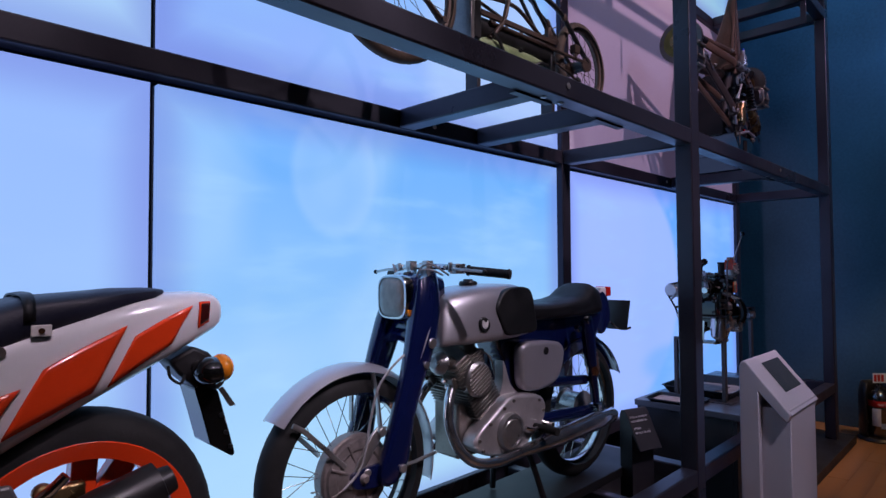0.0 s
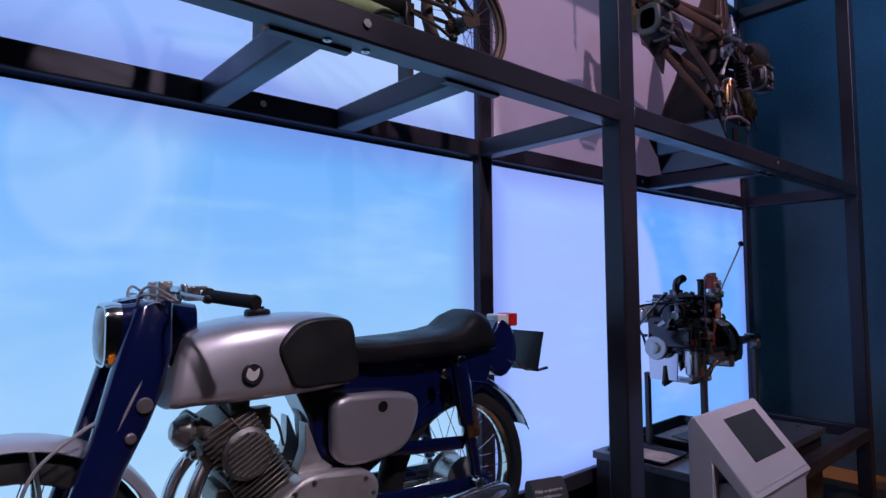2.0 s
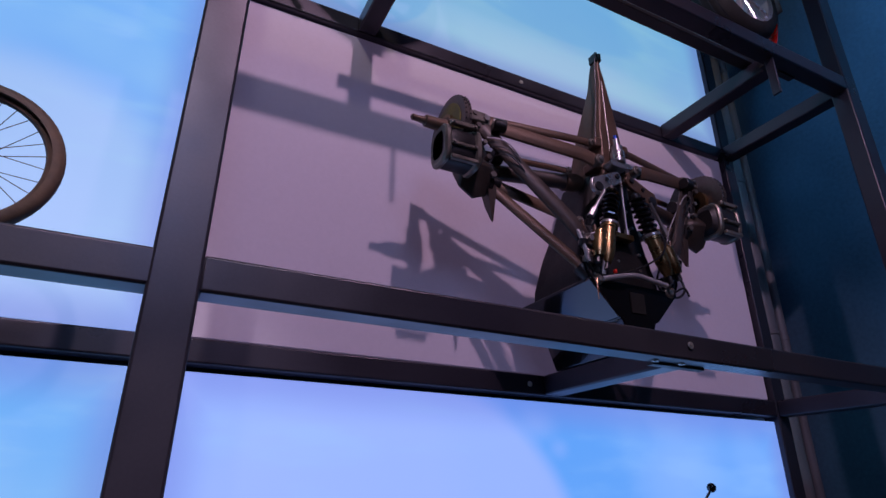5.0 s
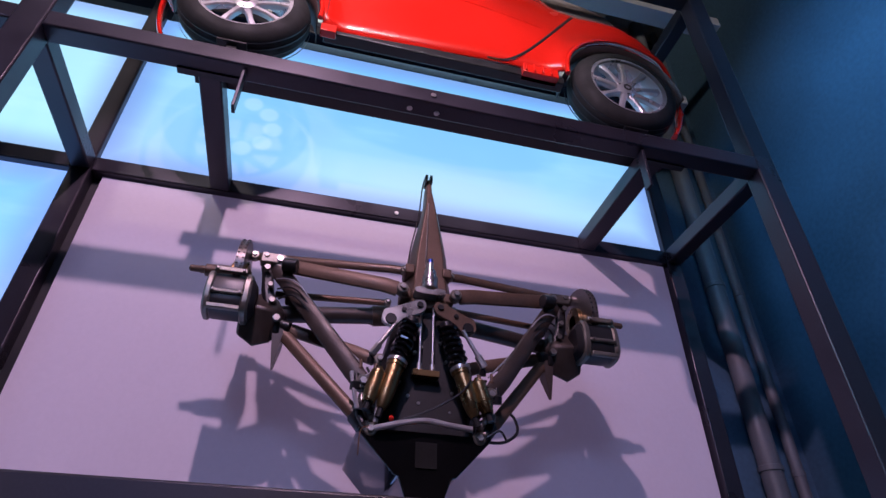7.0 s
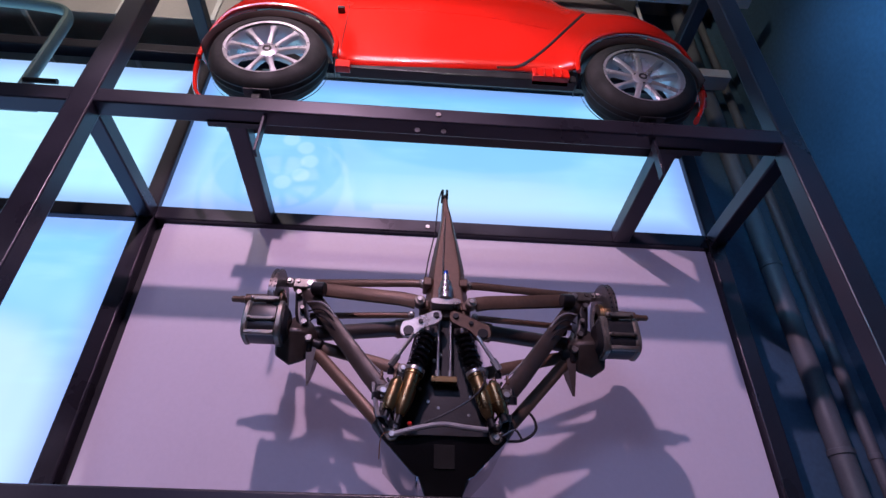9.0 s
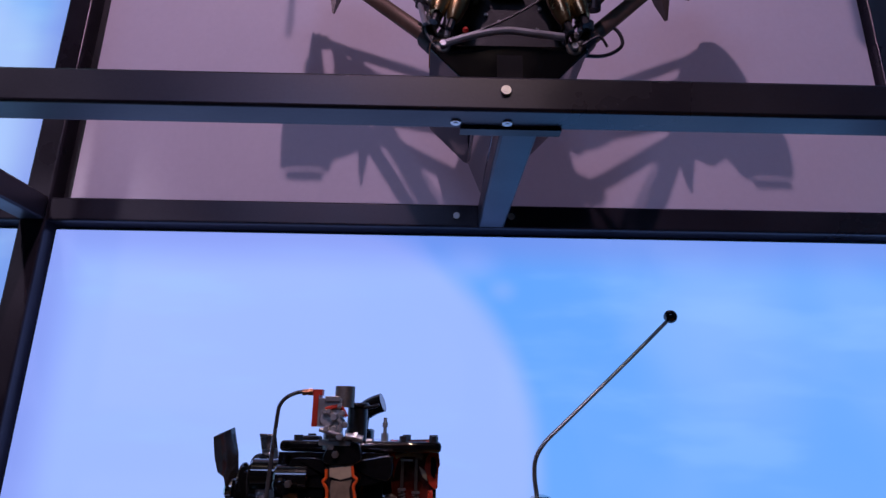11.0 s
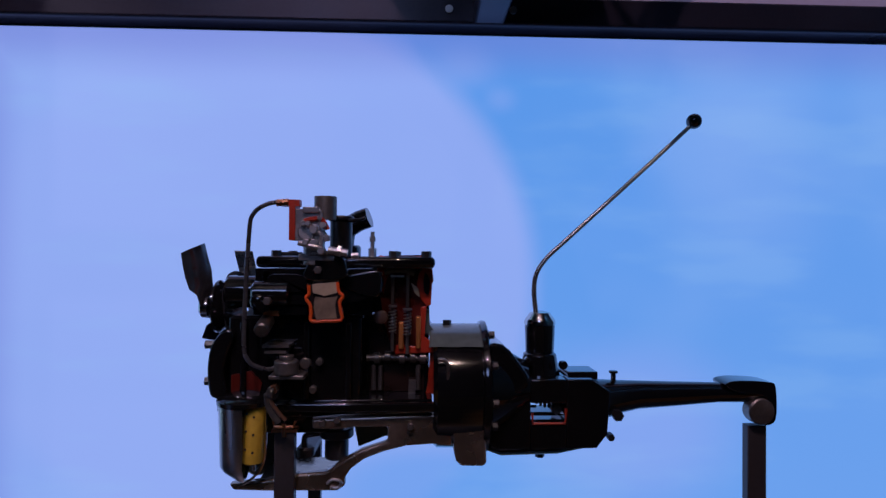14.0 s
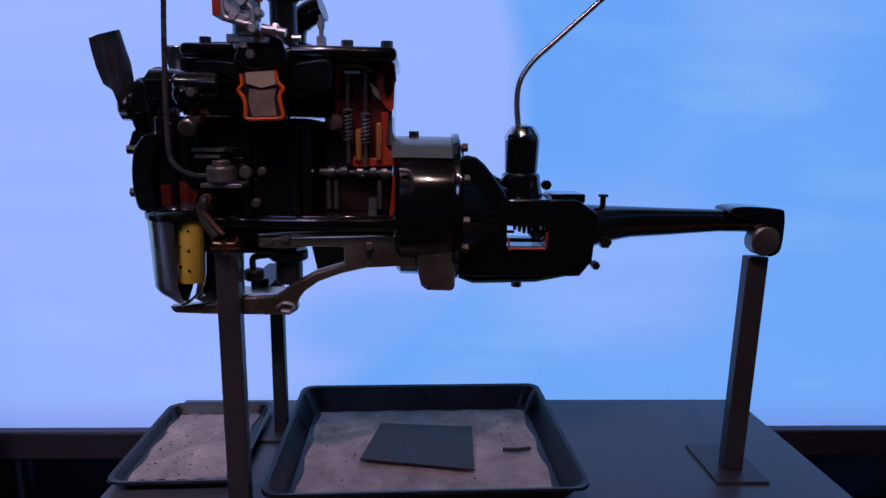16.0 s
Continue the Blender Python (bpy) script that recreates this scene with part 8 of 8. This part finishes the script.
part("lower_lip", Shape().loft([[p - nrm * 0.02 for p in c4], [p + nrm * 0.0015 for p in c4]]), KIOSK, kiosk, bevel=0.001)
part("base_plate", Shape().box(2.98, 3.525, 0.72, 1.06, 0.0, 0.008), KIOSK, kiosk, bevel=0.002)

# please-do-not-touch sign
SIGN = mat("black_sign_metal", (0.02, 0.018, 0.024), 0.5, 0.1, 0.2, 10, 0.05)
sign = thing("touch_sign", "small black bent metal sign asking not to touch", "sign", pose(2.69, 1.38, 0.06, 0, 0, -17))
sm = Matrix()
out = [(0.05, 0.0), (0.05, 0.745), (0.04, 0.765), (0.022, 0.770), (0.005, 0.757), (-0.082, 0.595), (-0.078, 0.592), (-0.03, 0.66), (-0.03, 0.0)]
part("bent_plate", Shape().slab(out, -0.072, 0.072, turn_yz), SIGN, sign, bevel=0.004, m=Matrix())
part("foot", Shape().box(-0.09, 0.09, -0.09, 0.09, 0.0, 0.008), SIGN, sign, bevel=0.002, m=Matrix())
tilt = math.degrees(math.atan2(0.162, 0.087))
INK = mat("white_sign_ink", (0.70, 0.68, 0.72), 0.6)
for text, size, dz in (("Help us preserve", 0.0165, 0.028), ("our collections\u2013", 0.0165, 0.048), ("please", 0.0185, 0.082), ("do not touch", 0.0185, 0.104)):
    k = dz / math.hypot(0.087, 0.162)
    spot_ = sign.matrix_basis @ Matrix.Translation((-0.062, 0.005 - 0.087 * k - 0.0012, 0.757 - 0.162 * k + 0.0006)) @ pose(0, 0, 0, tilt, 0, 0)
    lettering(text, size, spot_, INK, sign, "white printed words")

# fire extinguisher on a dark stand
ext = thing("fire_extinguisher", "polished steel fire extinguisher with red band on dark stand", "fire extinguisher", pose(6.36, 0.95, 0.0))
BODY = mat("dark_polished_cylinder", (0.20, 0.19, 0.19), 0.2, 0.9, 0.1, 8)
c = Matrix.Translation((6.36, 0.95, 0.03))
part("cylinder", Shape().lathe([(0.05, 0.0), (0.072, 0.008), (0.076, 0.02), (0.076, 0.33), (0.07, 0.36), (0.05, 0.39), (0.026, 0.405), (0.022, 0.43), (0.0, 0.43)], 36, c), BODY, ext, "polished steel cylinder")
part("label_band", Shape().lathe([(0.0765, 0.265), (0.0775, 0.267), (0.0775, 0.315), (0.0765, 0.317)], 36, c, cap=False), mat("red_label", (0.50, 0.012, 0.01), 0.4), ext, "red label band")
part("label_strip", Shape().lathe([(0.0765, 0.10), (0.0772, 0.102), (0.0772, 0.25), (0.0765, 0.252)], 12, c, arc=(radians(150), radians(200))), WHITE_LENS, ext, "white label strip")
part("label_strip", Shape().lathe([(0.0765, 0.08), (0.0772, 0.082), (0.0772, 0.125), (0.0765, 0.127)], 14, c, arc=(radians(200), radians(262))), mat("pale_blue_label", (0.30, 0.40, 0.62), 0.4), ext, "pale blue label")
s = Shape().box(6.33, 6.39, 0.935, 0.965, 0.455, 0.475).tube(curve([(6.36, 0.95, 0.475), (6.32, 0.94, 0.50), (6.26, 0.93, 0.505)], 4), 0.008, 8).tube(curve([(6.36, 0.95, 0.46), (6.31, 0.94, 0.465), (6.26, 0.93, 0.45)], 4), 0.008, 8)
part("valve_handle", s, BLACK_SATIN, ext, bevel=0.003)
part("hose", Shape().tube(curve([(6.36, 0.92, 0.45), (6.34, 0.87, 0.42), (6.33, 0.86, 0.30), (6.335, 0.862, 0.15), (6.34, 0.868, 0.09)], 6), 0.011, 10), RUBBER, ext, "black rubber hose")
a = radians(215)
face = Matrix.Translation((6.36 + 0.079 * math.cos(a), 0.95 + 0.079 * math.sin(a), 0.03 + 0.279)) @ pose(0, 0, 0, 90, 0, math.degrees(a) + 90)
lettering("WATER", 0.03, face @ Matrix.Translation((-0.045, 0, 0)), INK, ext, "white word on the red band")
stand = thing("extinguisher_stand", "dark plastic extinguisher stand with red and white notice", "stand", pose(6.45, 0.95, 0.0))
part("base", Shape().lathe([(0.0, 0.0), (0.16, 0.0), (0.165, 0.01), (0.15, 0.028), (0.0, 0.029)], 32, Matrix.Translation((6.38, 0.95, 0.0)), cap=False), BLACK_SATIN, stand)
part("back_shell", Shape().lathe([(0.135, 0.028), (0.15, 0.06), (0.15, 0.42), (0.13, 0.50)], 24, Matrix.Translation((6.38, 0.95, 0.0)), arc=(radians(-80), radians(150))), BLACK_SATIN, stand)
bpy.data.objects["back_shell"].modifiers.new("thickness", "SOLIDIFY").thickness = 0.008
nt = part("notice", Shape().box(-0.075, 0.075, -0.003, 0.003, 0.0, 0.085, pose(6.42, 0.93, 0.49, 0, 0, -50)), WHITE_LENS, stand, "red and white notice")
for k in range(3):
    part("notice_bar", Shape().box(-0.068 + 0.03 * k, -0.045 + 0.03 * k, -0.0045, -0.0032, 0.012, 0.072, pose(6.42, 0.93, 0.49, 0, 0, -50)), mat("notice_red", (0.5, 0.02, 0.015), 0.5), nt)

# ---- pipes and trunking ----


def run_pipe(name, label, a, b, r, material, clamps=0):
    t = thing(name, label, "pipe", pose(*a))
    part("tube", Shape().cyl(a, b, r, 24), material, t)
    for k in range(clamps):
        p = Vector(a).lerp(Vector(b), (k + 0.5) / clamps)
        d = (Vector(b) - Vector(a)).normalized()
        part("clamp", Shape().cyl(p - d * 0.015, p + d * 0.015, r * 1.12, 24, bevel=0.003), material, t)
    return t


run_pipe("wall_pipe", "grey painted pipe rising up the corner wall", (6.40, 2.24, 0.0), (6.40, 2.24, WZ), 0.055, PIPE, 6)
run_pipe("wall_pipe", "slim grey painted pipe beside the thick one", (6.60, 2.28, 0.0), (6.60, 2.28, WZ), 0.03, PIPE, 6)
run_pipe("ceiling_pipe", "white painted pipe dropping from the ceiling", (3.42, 2.2, 4.75), (3.42, 2.2, WZ), 0.04, PIPE_WHITE, 3)
for y, z, x1 in ((1.62, 5.55, 6.5), (2.12, 5.30, 6.5)):
    t = thing("cable_trunking", "long white cable trunking hung below the ceiling", "trunking", pose(4.0, y, z))
    part("channel", Shape().box(0.6, x1, y - 0.06, y + 0.06, z, z + 0.09), PIPE_WHITE, t, bevel=0.004)
    for k in range(5):
        x = 1.0 + 1.25 * k
        part("hanger", Shape().box(x - 0.012, x + 0.012, y - 0.004, y + 0.004, z + 0.09, WZ), PIPE_WHITE, t)
for k in range(7):
    x = -4.5 + 1.7 * k
    tagged(part("ceiling_beam", Shape().box(x, x + 0.28, -6.2, WY, WZ - 0.3, WZ + 0.001), CEIL, bevel=0.01), "deep bare concrete ceiling beam", "beam", kind="structure")
duct = thing("air_duct", "square pale metal air duct hung below the ceiling", "duct", pose(2.6, 2.1, 5.3))
part("duct_body", Shape().box(1.2, 3.05, 1.85, 2.30, 5.25, 5.55), mat("pale_duct_metal", (0.42, 0.40, 0.40), 0.5, 0.2, 0.12, 3), duct, bevel=0.006)
for x in (1.7, 2.3, 2.9):
    part("duct_flange", Shape().box(x, x + 0.03, 1.835, 2.315, 5.235, 5.565), PIPE_WHITE, duct, bevel=0.002)

# vehicle window frame on the upper shelf
pill = thing("vehicle_door_frame", "grey-green metal vehicle window frame on the upper shelf", "vehicle frame", pose(2.3, 1.3, L2 + S))
FRAME_GREEN = mat("grey_green_paint", (0.16, 0.24, 0.24), 0.4, 0.2, 0.2, 6)
part("window_frame", Shape().tube(curve([(2.57, 1.3, L2 + S + 0.01), (2.57, 1.3, 4.0), (2.57, 1.3, 4.30), (2.565, 1.3, 4.39), (2.53, 1.3, 4.44), (2.45, 1.3, 4.465), (2.25, 1.3, 4.485), (1.6, 1.3, 4.52), (1.2, 1.3, 4.50), (1.12, 1.3, 4.35), (1.10, 1.3, L2 + S + 0.01)], 6), 0.032, 12, squash=0.6), FRAME_GREEN, pill)
part("frame_foot", Shape().box(1.0, 2.66, 1.265, 1.335, L2 + S, L2 + S + 0.03), FRAME_GREEN, pill, bevel=0.004)
part("door_pull", Shape().tube([(2.60, 1.25, 3.86), (2.74, 1.25, 3.86)], 0.012, 10), BLACK_SATIN, pill)

# ceiling spotlights
for x, y, z in ((3.55, -1.15, 5.36), (2.1, -1.7, 5.06), (-0.1, -1.4, 5.06), (5.6, -1.2, 5.06), (4.6, -1.5, 5.06)):
    t = thing("track_spotlight", "small black cylinder spotlight below the ceiling", "spotlight", pose(x, y, z), "gallery spotlights")
    part("can", Shape().lathe([(0.055, 0.0), (0.055, 0.16), (0.04, 0.18), (0.0, 0.18)], 24, pose(x, y, z), cap=False), BLACK_SATIN, t)
    part("stem", Shape().cyl((x, y, z + 0.17), (x, y, WZ), 0.01, 10), BLACK_SATIN, t)

# ---- floor boards nearest the kiosk ----
board = Shape().box(0, 1.196, 0, 0.136, 0, 0.0115)
mesh = None
for i in range(15):
    for k in range(4):
        y, x = -0.98 + 0.137 * i, 2.6 + 1.2 * k - (0.6 if i % 2 else 0.0)
        if mesh is None:
            b0 = part("floor_board", board, WOOD, FLOOR, m=pose(x, y, -0.012))
            mesh = b0.data
        else:
            b1 = new("floor_board", mesh)
            b1.parent, b1.matrix_basis = FLOOR, pose(x, y, -0.012)
